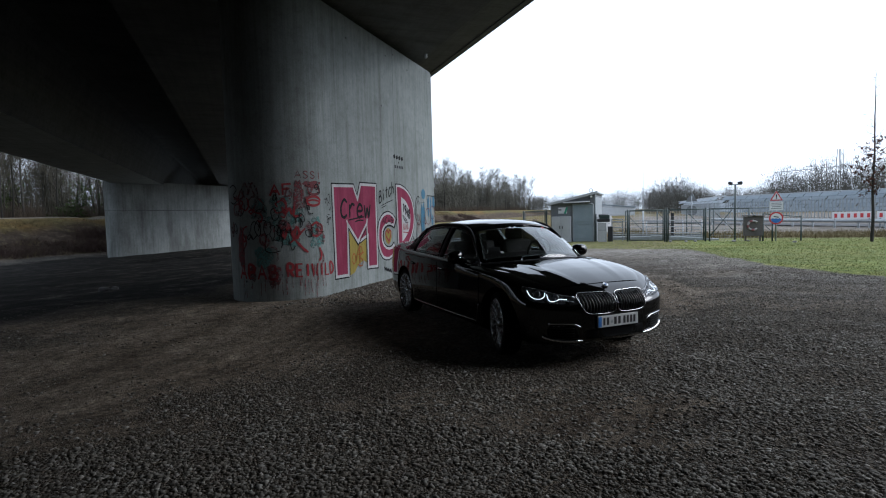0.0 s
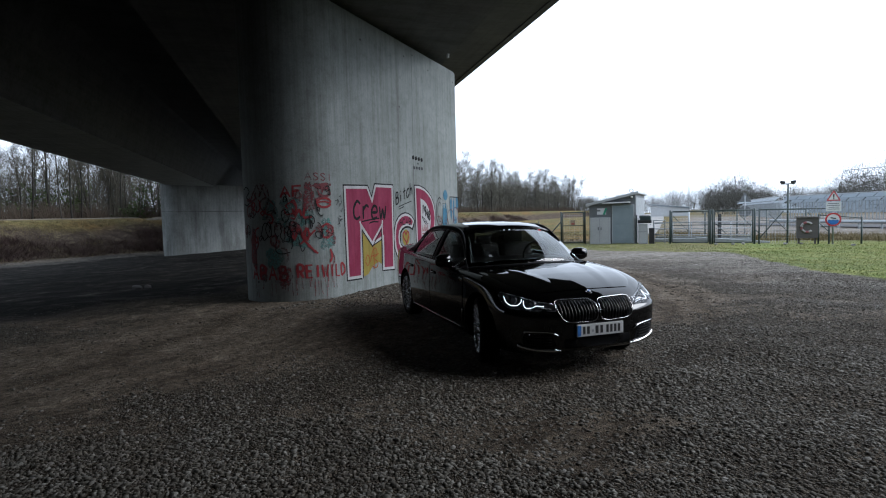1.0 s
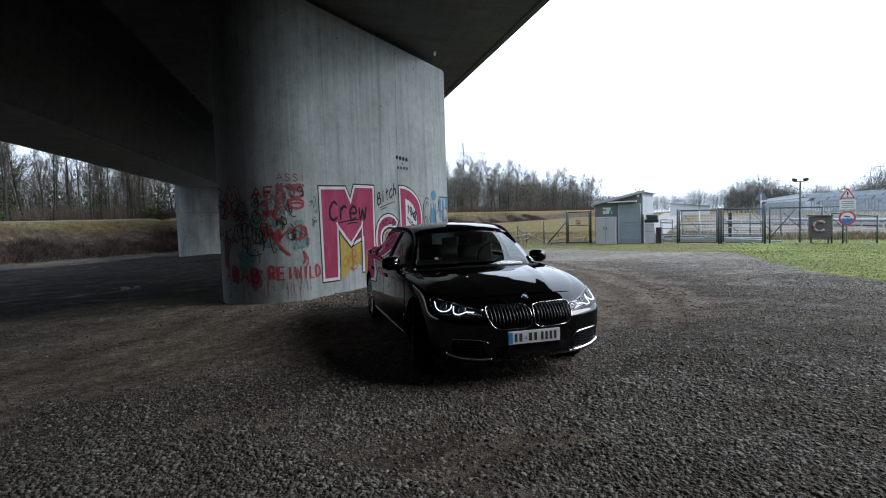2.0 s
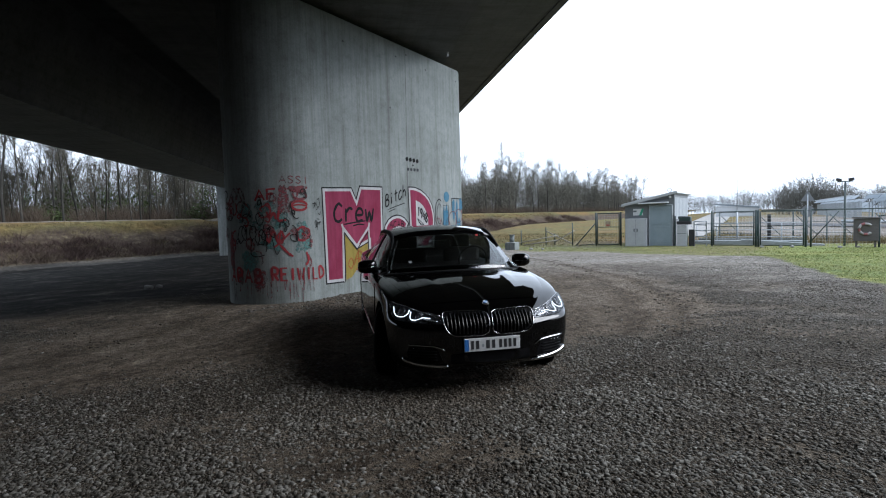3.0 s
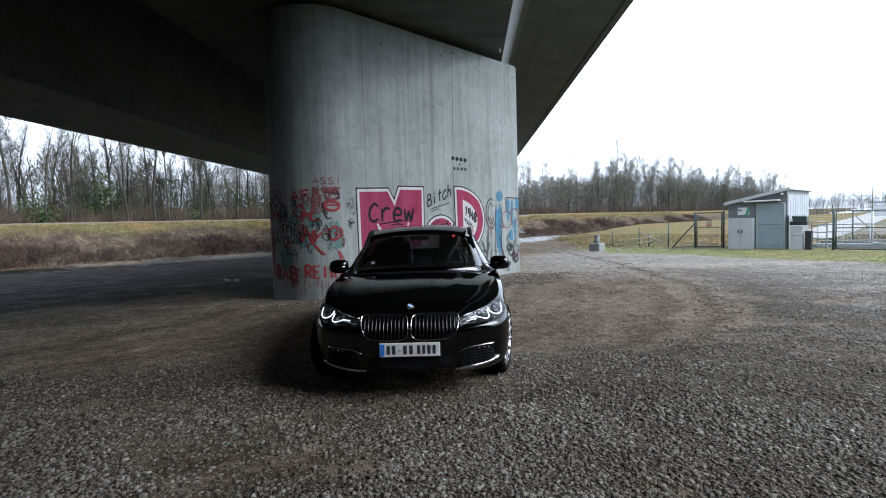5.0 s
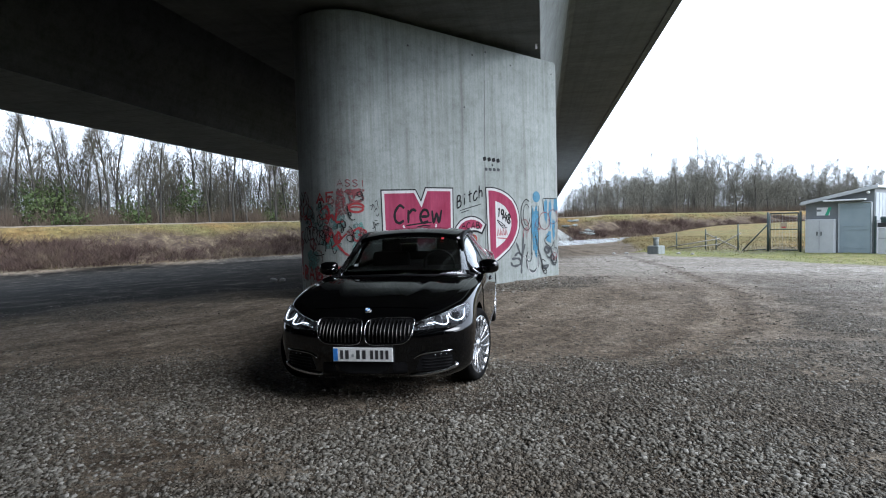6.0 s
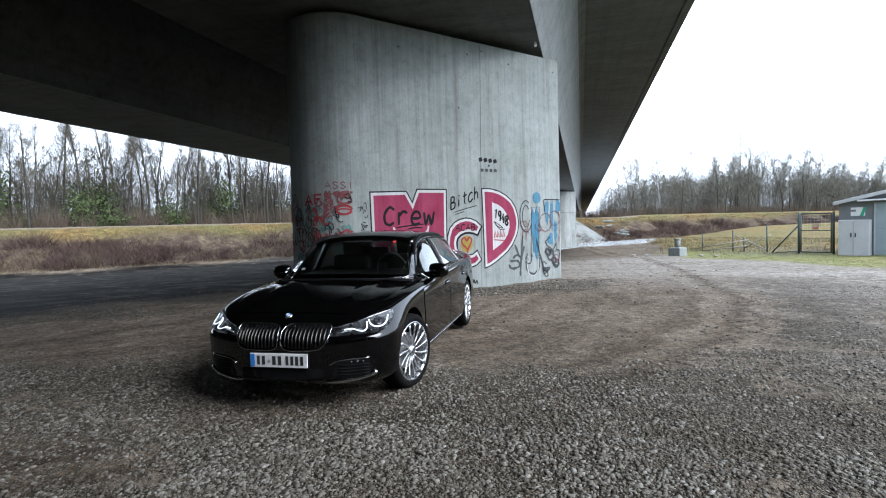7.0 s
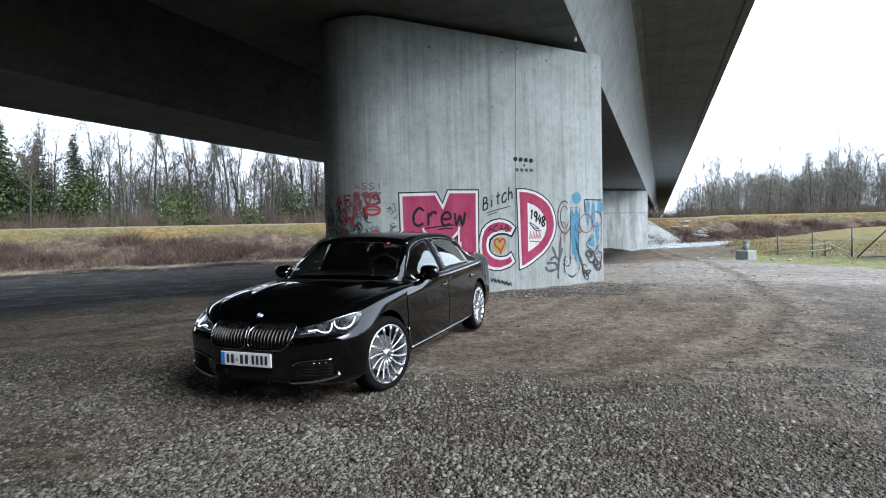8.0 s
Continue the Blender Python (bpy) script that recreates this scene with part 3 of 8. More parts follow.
bmesh.ops.recalc_face_normals(bm, faces=bm.faces)
tagged(part("slope_paving", bm, DAMP_CONCRETE), "pale concrete paving on the slope under the bridge end", "embankment", kind="structure")

# unseen grass banks added to block light, one end rounded off beside the wall
BERM = surface("light_block_grass", (0.05, 0.052, 0.022), (0.10, 0.09, 0.045), 0.5, 0.95, relief=0.03, fine=9)
for side_x, sg, turn, y_end in ((-16.9, -1, 90, -1.5), (10.2, 1, 0, -2.4)):
    bm = bmesh.new()
    path = [(side_x, y, 0.0) for y in np.linspace(-70, y_end, 12)] + [(side_x, y_end, a) for a in np.linspace(8, turn, 9) if turn]
    grid = []
    for px, py, a in path:
        row = []
        for q in np.linspace(0, 1, 8):
            reach = 13.5 * q
            x_, y_ = px + sg * reach * math.cos(radians(a)), py + reach * math.sin(radians(a))
            row.append(bm.verts.new((x_, y_, 8.3 * (1 - q) ** 1.05 - 0.15 + 0.12 * math.sin(x_ * 0.9) * math.cos(y_ * 0.7) * q)))
        grid.append(row)
    for a_, c_ in zip(grid[:-1], grid[1:]):
        for i in range(7):
            bm.faces.new((a_[i], a_[i + 1], c_[i + 1], c_[i]))
    bmesh.ops.remove_doubles(bm, verts=bm.verts, dist=1e-4)
    bmesh.ops.recalc_face_normals(bm, faces=bm.faces)
    tagged(part("embankment", bm, BERM, None, "", True), "unseen rough grass bank added to block light beside the bridge", "embankment", kind="structure")
# unseen solid fill added behind the light-blocking wall
bm = bmesh.new()
box(bm, (26.8, 56.4, 8.4), (-3.2, -41.9, 4.0))
tagged(part("embankment", bm, BERM), "unseen earth block added behind the light-blocking wall", "embankment", kind="structure")


# ---------------------------------------------------------------- car
m, n, l, b = nodes_of("black_car_paint")
CAR_PAINT = m
b.inputs["Base Color"].default_value = (0.0045, 0.0045, 0.0055, 1)
b.inputs["Roughness"].default_value = 0.35
b.inputs["Specular IOR Level"].default_value = 0.0
b.inputs["Coat IOR"].default_value = 1.47
b.inputs["Coat Weight"].default_value = 1.0
b.inputs["Coat Roughness"].default_value = 0.02
v = coords(n)
dust = noise_node(n, l, 3.0, 6, 0.7, v)
l.new(ramp(n, l, dust, [(0.4, (0.0005, 0.0005, 0.0006)), (0.8, (0.0012, 0.0012, 0.0014))]), b.inputs["Base Color"])
rr = n.new("ShaderNodeMapRange")
rr.inputs["To Min"].default_value, rr.inputs["To Max"].default_value = 0.015, 0.05
l.new(dust, rr.inputs["Value"])
l.new(rr.outputs[0], b.inputs["Coat Roughness"])
CHROME = surface("satin_chrome", (0.527, 0.5355, 0.544), (0.595, 0.595, 0.6035), 5, 0.14, 1.0)
SMOKED_CHROME = surface("smoked_chrome", (0.34, 0.34, 0.345), (0.42, 0.42, 0.425), 5, 0.16, 1.0)
DARK_PLASTIC = surface("black_plastic", (0.003, 0.003, 0.0035), (0.006, 0.006, 0.0065), 8, 0.5)
GRILLE_SLAT = surface("black_chrome", (0.035, 0.034, 0.033), (0.065, 0.063, 0.061), 6, 0.28, 1.0)
DARK_PLASTIC.node_tree.nodes["Principled BSDF"].inputs["Specular IOR Level"].default_value = 0.04
TYRE = surface("tyre_rubber", (0.00315, 0.00315, 0.00315), (0.00585, 0.005625, 0.0054), 6, 0.75, relief=0.002)
TYRE.node_tree.nodes["Principled BSDF"].inputs["Specular IOR Level"].default_value = 0.03
RIM = surface("silver_alloy", (0.34, 0.346, 0.358), (0.43, 0.436, 0.445), 4, 0.26, 0.85)
DISC = surface("brake_disc", (0.2, 0.2, 0.2), (0.28, 0.28, 0.28), 6, 0.4, 0.9)
LEATHER = surface("black_leather", (0.0025, 0.0023, 0.0023), (0.005, 0.0046, 0.0045), 7, 0.5, relief=0.001)
PLATE_WHITE = surface("number_plate_white", (0.4896, 0.4964, 0.5032), (0.5304, 0.5372, 0.544), 3, 0.45)
LAMP_DARK = surface("lamp_housing", (0.006, 0.0065, 0.0075), (0.07, 0.073, 0.08), 16, 0.28, 0.85)
LAMP_LENS = surface("dark_projector_glass", (0.012, 0.013, 0.016), (0.03, 0.032, 0.036), 12, 0.08)
LAMP_SILVER = surface("lamp_reflector", (0.5, 0.52, 0.55), (0.62, 0.64, 0.66), 9, 0.18, 0.9)

m, n, l, b = nodes_of("car_glass")
GLASS = m
b.inputs["Base Color"].default_value = (0.3, 0.325, 0.325, 1)
b.inputs["Roughness"].default_value = 0.0
b.inputs["IOR"].default_value = 1.5
b.inputs["Transmission Weight"].default_value = 1.0
m, n, l, b = nodes_of("dark_side_glass")
SIDE_GLASS = m
b.inputs["Base Color"].default_value = (0.36, 0.39, 0.38, 1)
b.inputs["Roughness"].default_value = 0.0
b.inputs["IOR"].default_value = 1.52
b.inputs["Transmission Weight"].default_value = 1.0
m, n, l, b = nodes_of("lamp_glass")
LAMP_GLASS = m
b.inputs["Base Color"].default_value = (0.93, 0.95, 0.97, 1)
b.inputs["Roughness"].default_value = 0.0
b.inputs["IOR"].default_value = 1.12
b.inputs["Transmission Weight"].default_value = 1.0
m, n, l, b = nodes_of("running_light")
RUNNING_LIGHT = m
b.inputs["Base Color"].default_value = (0.9, 0.93, 1, 1)
b.inputs["Emission Color"].default_value = (0.85, 0.93, 1.0, 1)
b.inputs["Emission Strength"].default_value = 0.8


KY = [-0.03, 0.00, 0.05, 0.18, 0.42, 0.85, 1.45, 2.2, 3.1, 4.04, 4.64, 5.00, 5.16, 5.24]
WIDE = glide(KY, [.27, .50, .665, .82, .905, .925, .94, .948, .95, .948, .925, .86, .75, .60])
SHOULDER_X = glide(KY, [.19, .38, .53, .69, .82, .868, .892, .90, .90, .893, .86, .80, .66, .50])
SHOULDER_Z = glide(KY, [.618, .635, .685, .742, .798, .852, .897, .925, .945, .97, 1.0, .99, .94, .85])
TOP_X = glide(KY, [.15, .32, .44, .57, .67, .738, .78, .80, .80, .78, .73, .66, .56, .42])
TOP_Z = glide(KY, [.636, .655, .715, .775, .828, .878, .915, .925, .945, .98, 1.045, 1.05, 1.0, .90])
MID_TOP = glide([-.03, 0, .05, .18, .42, .85, 1.35, 1.6, 4.04, 4.39, 4.64, 5.00, 5.16, 5.24],
                [.65, .675, .735, .798, .855, .905, .938, .89, .91, 1.03, 1.07, 1.07, 1.02, .92])
SILL_X = glide(KY, [.24, .44, .60, .755, .845, .875, .90, .905, .905, .90, .87, .80, .70, .55])
BOTTOM = glide(KY, [.285, .27, .235, .20, .185, .18, .18, .18, .18, .18, .2, .24, .28, .34])


def body_section(y):
    """Half section of the lower body at y, from the middle of the floor to the middle of the top: control points (x, z)."""
    w, zb, sz = WIDE(y), BOTTOM(y), SHOULDER_Z(y)
    return [(0, zb), (SILL_X(y) * .75, zb), (SILL_X(y), zb + .045), (w - .012, zb + .20), (w, .52 + .10 * (sz - .7)),
            (w - .006, .52 + .45 * (sz - .52)), (SHOULDER_X(y) + .035, sz - .045), (SHOULDER_X(y) - .01, sz + .004),
            (TOP_X(y), TOP_Z(y)), (TOP_X(y) * .55, .35 * TOP_Z(y) + .65 * MID_TOP(y)), (0, MID_TOP(y))]


def fine_line(pts, per=6):
    p = np.array(pts, float)
    q = np.vstack([2 * p[0] - p[1], p, 2 * p[-1] - p[-2]])
    out = []
    for i in range(1, len(p)):
        a, b_, c, d = q[i - 1], q[i], q[i + 1], q[i + 2]
        for j in range(per):
            t = j / per
            out.append(.5 * (2 * b_ + (c - a) * t + (2 * a - 5 * b_ + 4 * c - d) * t * t + (3 * b_ - a - 3 * c + d) * t ** 3))
    out.append(p[-1])
    return np.array(out)


def nose_lean(y, z, x=0.0):
    """The nose bows back to its corners and leans back above the bumper, the tail above the bumper too."""
    return y + max(0, 1 - y / .9) * (max(0, z - .60) * .70 + .05 * min(1, abs(x) / .6) ** 2) - max(0, (y - 4.74) / .5) * max(0, z - .6) * .22


body_ys = np.unique(np.concatenate([(-.03, -.018, -.008), np.linspace(0, .2, 9), np.linspace(.2, .9, 14), np.linspace(.9, 4.54, 47), np.linspace(4.54, 5.24, 18)]))


def build_hull():
    bm = bmesh.new()
    rings = []
    for y in body_ys:
        half = fine_line(body_section(y), 5)
        full = [(x, z) for x, z in half] + [(-x, z) for x, z in half[-2:0:-1]]
        rings.append([bm.verts.new((x, nose_lean(y, z, x), z)) for x, z in full])
    k = len(rings[0])
    for a, c in zip(rings[:-1], rings[1:]):
        for i in range(k):
            bm.faces.new((a[i], a[(i + 1) % k], c[(i + 1) % k], c[i]))
    h = len(body_section(0)) * 5 - 4
    for ring in (rings[0], rings[-1]):
        # strips across the end face
        for i in range(1, h - 1):
            a, b_, c, d = ring[i], ring[i + 1] if i + 1 < k else ring[0], ring[(k - i - 1) % k], ring[(k - i) % k]
            vs = []
            for v_ in (a, b_, c, d):
                if v_ not in vs:
                    vs.append(v_)
            if len(vs) > 2:
                try:
                    bm.faces.new(vs)
                except ValueError:
                    pass
    bmesh.ops.holes_fill(bm, edges=[e for e in bm.edges if len(e.link_faces) == 1], sides=8)
    bmesh.ops.recalc_face_normals(bm, faces=bm.faces)
    return bm


AXLE_F, AXLE_R, WHEEL_R, TRACK = 0.87, 4.055, 0.352, 0.828
CAR_SCALE, CAR_LONG = 0.955, 0.925

car = holder("car", pose(3.425, 4.29, 0.0, 0, 0, 2.5) @ Matrix.Diagonal((CAR_SCALE, CAR_LONG, 1, 1)), "glossy black saloon car with chrome trim parked on the gravel", "car")

# the hull, with the four wheel arches cut out of it
hull_me = bpy.data.meshes.new("hull")
bm = build_hull()
bm.to_mesh(hull_me)
bm.free()
hull = new("hull", hull_me)
bm = bmesh.new()
for y in (AXLE_F, AXLE_R):
    for sx in (1, -1):
        mm = Matrix.Translation((sx * .86, y, WHEEL_R * CAR_SCALE + .015)) @ Matrix.Diagonal((1, CAR_SCALE / CAR_LONG, CAR_SCALE, 1)) @ Matrix.Rotation(radians(90), 4, "Y")
        bmesh.ops.create_cone(bm, cap_ends=True, segments=56, radius1=.395, radius2=.395, depth=.52, matrix=mm)
cut_me = bpy.data.meshes.new("cut")
bm.to_mesh(cut_me)
bm.free()
cutter = new("cut", cut_me)
mod = hull.modifiers.new("arches", "BOOLEAN")
mod.operation, mod.object, mod.solver = "DIFFERENCE", cutter, "EXACT"
bpy.context.view_layer.update()
body_me = bpy.data.meshes.new_from_object(hull.evaluated_get(bpy.context.evaluated_depsgraph_get()))
body_me.name = "body"
from mathutils.bvhtree import BVHTree
bm = bmesh.new()
bm.from_mesh(hull_me)
skin = BVHTree.FromBMesh(bm)
bm.free()
bpy.data.objects.remove(hull)
bpy.data.objects.remove(cutter)
body_me.materials.clear()
body_me.materials.append(CAR_PAINT)
body_me.shade_smooth()
body = new("body", body_me)
body.parent = car
mod = body.modifiers.new("edges", "EDGE_SPLIT")
mod.split_angle = radians(38)


def on_skin(p, d, lift=0.0):
    """Where a ray from p along d meets the hull, lifted off it."""
    hit, nor, _, _ = skin.ray_cast(Vector(p), Vector(d).normalized())
    if hit is None:
        hit, nor, _, _ = skin.find_nearest(Vector(p))
    if nor.dot(Vector(d)) > 0:
        nor = -nor
    return hit + nor * lift, nor


def skin_patch(outline, d, at, right, lift, thick, rings=6):
    """A panel of the hull's shape inside an outline (right, up), seen along d, as a thin shell."""
    bm = bmesh.new()
    d, right = Vector(d).normalized(), Vector(right).normalized()
    c = np.mean(outline, axis=0)
    loops = []
    for i in range(rings + 1):
        f = i / rings
        loops.append([c + (np.array(p) - c) * f for p in outline])
    def lifted(p, h):
        q = Vector(at) + right * p[0] + Vector((0, 0, p[1]))
        return on_skin(q - d * 1.5, d, h)[0]
    k = len(outline)
    top = [[bm.verts.new(lifted(p, lift))for p in lp] for lp in loops[1:]]
    mid = bm.verts.new(lifted(c, lift))
    for i in range(k):
        bm.faces.new((mid, top[0][i], top[0][(i + 1) % k]))
    for a, b_ in zip(top[:-1], top[1:]):
        for i in range(k):
            bm.faces.new((a[i], b_[i], b_[(i + 1) % k], a[(i + 1) % k]))
    rim = [bm.verts.new(lifted(p, lift - thick)) for p in outline]
    for i in range(k):
        bm.faces.new((top[-1][i], rim[i], rim[(i + 1) % k], top[-1][(i + 1) % k]))
    bmesh.ops.recalc_face_normals(bm, faces=bm.faces)
    return bm


def tube(bm, pts, r, sides=6, closed=False, flat=1.0, up=(0, 0, 1)):
    """A bar along points; flat squeezes it along up."""
    pts = [Vector(p) for p in pts]
    k = len(pts)
    rings = []
    for i, p in enumerate(pts):
        a = pts[i - 1] if (i or closed) else p
        c = pts[(i + 1) % k] if (i + 1 < k or closed) else p
        t = (c - a).normalized()
        s = t.cross(Vector(up))
        s = s.normalized() if s.length > 1e-5 else Vector((1, 0, 0))
        w = s.cross(t).normalized()
        rr_ = r[min(i, len(r) - 1)] if isinstance(r, (list, tuple)) else r
        rings.append([bm.verts.new(p + (s * math.cos(q) + w * math.sin(q) * flat) * rr_) for q in np.linspace(0, 2 * math.pi, sides, endpoint=False)])
    for i in range(k if closed else k - 1):
        a, c = rings[i], rings[(i + 1) % k]
        for j in range(sides):
            bm.faces.new((a[j], a[(j + 1) % sides], c[(j + 1) % sides], c[j]))
    if not closed:
        bm.faces.new(rings[0])
        bm.faces.new(list(reversed(rings[-1])))
    bmesh.ops.recalc_face_normals(bm, faces=bm.faces)
    return bm


def front_line(pts, lift, sx=1, d=(0, 1, 0), steps=5):
    """Points (x, z) on the nose, followed over the skin."""
    out = []
    fine_pts = fine_line([(p[0], p[1]) for p in pts], steps)
    for x, z in fine_pts:
        out.append(on_skin((sx * x - Vector(d).normalized().x * 2, -2 * Vector(d).normalized().y, z), d, lift)[0])
    return out


def rounded(pts, r=0.03, seg=4):
    """An outline with its corners rounded."""
    out = []
    k = len(pts)
    for i in range(k):
        a, p, c = (np.array(pts[j % k], float) for j in (i - 1, i, i + 1))
        ra = min(r, .45 * np.linalg.norm(a - p))
        rc = min(r, .45 * np.linalg.norm(c - p))
        s, e = p + (a - p) / np.linalg.norm(a - p) * ra, p + (c - p) / np.linalg.norm(c - p) * rc
        for j in range(seg + 1):
            t = j / seg
            out.append(tuple((1 - t) ** 2 * s + 2 * t * (1 - t) * p + t * t * e))
    return out


def dense(outline, step=0.04):
    out = []
    for i, p in enumerate(outline):
        q = outline[(i + 1) % len(outline)]
        p, q = np.array(p), np.array(q)
        k = max(1, int(np.linalg.norm(q - p) / step))
        out += [p + (q - p) * j / k for j in range(k)]
    return out


# kidney grilles: frame, dark opening, upright slats
KIDNEY = rounded([(.014, .535), (.014, .676), (.07, .698), (.395, .702), (.430, .676), (.408, .57), (.35, .518), (.08, .508)], .045)
for sx in (1, -1):
    out = [(sx * x, z) for x, z in KIDNEY]
    back = part("grille_opening", skin_patch(dense(out, .05), (0, 1, 0), (0, 0, 0), (1, 0, 0), .004, .003, 4), DARK_PLASTIC, car)
    ring = [on_skin((x, -1.5, z), (0, 1, 0), .012)[0] for x, z in dense(out, .03)]
    part("grille_frame", tube(bmesh.new(), ring, .005, 8, True, .8, (0, 1, 0)), SMOKED_CHROME, car, "chrome grille surround", True)
    xs = np.linspace(.055, .385, 11)
    for x in xs:
        lo = .532 + (.045 * max(0, (x - .30) / .09)) + .01 * (x < .06)
        hi = .685 - .02 * (x > .38)
        pts = [on_skin((sx * x, -1.5, z), (0, 1, 0), .013)[0] for z in np.linspace(lo, hi, 5)]
        part("grille_slat", tube(bmesh.new(), pts, .0055, 6, False, 1.6, (0, 1, 0)), GRILLE_SLAT, car, "", True)

# headlights
LAMP = rounded([(-.325, .612), (-.33, .662), (-.10, .698), (.12, .748), (.25, .768), (.262, .742), (.225, .682), (.15, .642), (-.06, .622)], .025)
RING_A = [(-.20, .652), (-.145, .655), (-.125, .655), (-.09, .640), (-.04, .638), (-.01, .656), (.0, .698)]
RING_B = [(.02, .712), (.025, .682), (.06, .660), (.12, .660), (.17, .684), (.20, .730)]
for sx in (1, -1):
    d = Vector((-sx * .52, .85, 0))
    right = Vector((sx * .85, .52, 0))
    at = Vector((sx * .615, .35, 0))
    lamp = part("headlight", skin_patch(dense(LAMP, .04), d, at, right, .004, .004, 6), LAMP_DARK, car, "headlight with two glowing white rings")
    def lampline(pts, lift, steps=5):
        return [on_skin(at + right * x + Vector((0, 0, z)) - d * 1.5, d, lift)[0] for x, z in fine_line(pts, steps)]
    for ring in (RING_A, RING_B):
        part("running_light", tube(bmesh.new(), lampline(ring, .010), .0040, 6), RUNNING_LIGHT, lamp, "glowing white light ring", True)
        c = np.mean(ring, axis=0) + np.array((0, .012))
        disc = [(c[0] + .034 * math.cos(a), c[1] + .034 * math.sin(a)) for a in np.linspace(0, 2 * math.pi, 16, endpoint=False)]
        part("projector_lens", skin_patch(disc, d, at, right, .012, .008, 3), LAMP_LENS, lamp, "", True)
    part("reflector_strip", tube(bmesh.new(), lampline([(-.27, .630), (-.21, .636), (-.14, .642)], .009), .010, 6, False, .6), LAMP_SILVER, lamp, "", True)
    part("brow_strip", tube(bmesh.new(), lampline([(-.282, .668), (-.10, .702), (.12, .748), (.245, .766)], .008), .005, 6), SMOKED_CHROME, lamp, "", True)
    cover = part("lens_cover", skin_patch(dense(LAMP, .04), d, at, right, .022, .004, 6), LAMP_GLASS, lamp, "clear lens cover", True)
    cover.visible_shadow = False
    # chrome trims, fog lights and grille of the outer air intakes
    INTAKE = [(.44, .29), (.50, .415), (.60, .425), (.76, .43), (.79, .38), (.785, .315), (.70, .28)]
    outl = [(sx * x, z) for x, z in rounded(INTAKE, .03)]
    part("air_intake", skin_patch(dense(outl, .05), (-sx * .3, .95, 0), (-sx * .0, 0, 0), (1, 0, 0), .003, .003, 4), DARK_PLASTIC, car)
    for z in (.31, .335, .36, .385):
        part("intake_slat", tube(bmesh.new(), front_line([(.50, z), (.62, z), (.77, z + .005)], .006, sx, (-sx * .3, .95, 0), 3), .005, 5), DARK_PLASTIC, car, "", True)
    part("upper_trim", tube(bmesh.new(), front_line([(.43, .395), (.50, .424), (.62, .434), (.775, .440)], .008, sx, (-sx * .3, .95, 0)), .0055, 6), CHROME, car, "thin chrome strip", True)
    part("lower_trim", tube(bmesh.new(), front_line([(.40, .258), (.50, .262), (.64, .270), (.76, .29), (.83, .312)], .010, sx, (-sx * .3, .95, 0)), [.008] * 3 + [.013] * 14 + [.015] * 4, 8, False, 1.2), CHROME, car, "chrome bumper blade", True)
    for i in range(3):
        p, nor = on_skin((sx * (.62 + .05 * i) + sx * .6, -1.9, .412), (-sx * .3, .95, 0), .008)
        bmf = bmesh.new()
        bmesh.ops.create_uvsphere(bmf, u_segments=10, v_segments=6, radius=.0055, matrix=Matrix.Translation(p))
        part("fog_light", bmf, LAMP_SILVER, car, "small round fog light", True)

# lower middle intake
bm = skin_patch(dense(rounded([(-.37, .27), (-.37, .365), (.37, .365), (.37, .27)], .03), .05), (0, 1, 0), (0, 0, 0), (1, 0, 0), .003, .003, 4)
part("air_intake", bm, DARK_PLASTIC, car)

# number plate, its characters as plain bars
yp = on_skin((0, -1.5, .435), (0, 1, 0), 0)[0].y - .022
plate = part("number_plate", boxed((.52, .012, .113), (0, yp, .435), .004), PLATE_WHITE, car, "white number plate with a blue end strip")
part("plate_holder", boxed((.54, .02, .132), (0, yp + .014, .433), .006), DARK_PLASTIC, car)
part("plate_strip", boxed((.04, .004, .100), (-.236, yp - .0065, .435), .001), BLUE_PAINT, plate)
for x, w in ((-.182, .026), (-.136, .030), (-.040, .032), (.012, .030), (.078, .026), (.122, .026), (.166, .026), (.21, .026)):
    part("plate_bar", boxed((w, .003, .072), (x, yp - .0068, .435), .001), BLACK_PAINT, plate)
bm = bmesh.new()
rod(bm, (-.086, yp - .0085, .427), (-.086, yp - .005, .427), .013, sides=14)
part("plate_seal", bm, GALVANISED, plate)

# round badge on the bonnet
p, nor = on_skin((0, -.14, 1.4), (0, .42, -.9), .018)
bm = bmesh.new()
q = nor.to_track_quat("Z", "Y").to_matrix().to_4x4()
bmesh.ops.create_cone(bm, cap_ends=True, segments=24, radius1=.034, radius2=.030, depth=.010, matrix=Matrix.Translation(p) @ q)
badge = part("badge", bm, CHROME, car, "round chrome badge with blue and white quarters")
for i, mt in enumerate((BLUE_PAINT, WHITE_PAINT, BLUE_PAINT, WHITE_PAINT)):
    bm = bmesh.new()
    a0 = i * math.pi / 2
    prism(bm, [(0, 0)] + [(.021 * math.cos(a0 + a), .021 * math.sin(a0 + a)) for a in np.linspace(0, math.pi / 2, 6)], .002, Matrix.Translation(p + nor * .006) @ q)
    part("badge_quarter", bm, mt, badge)

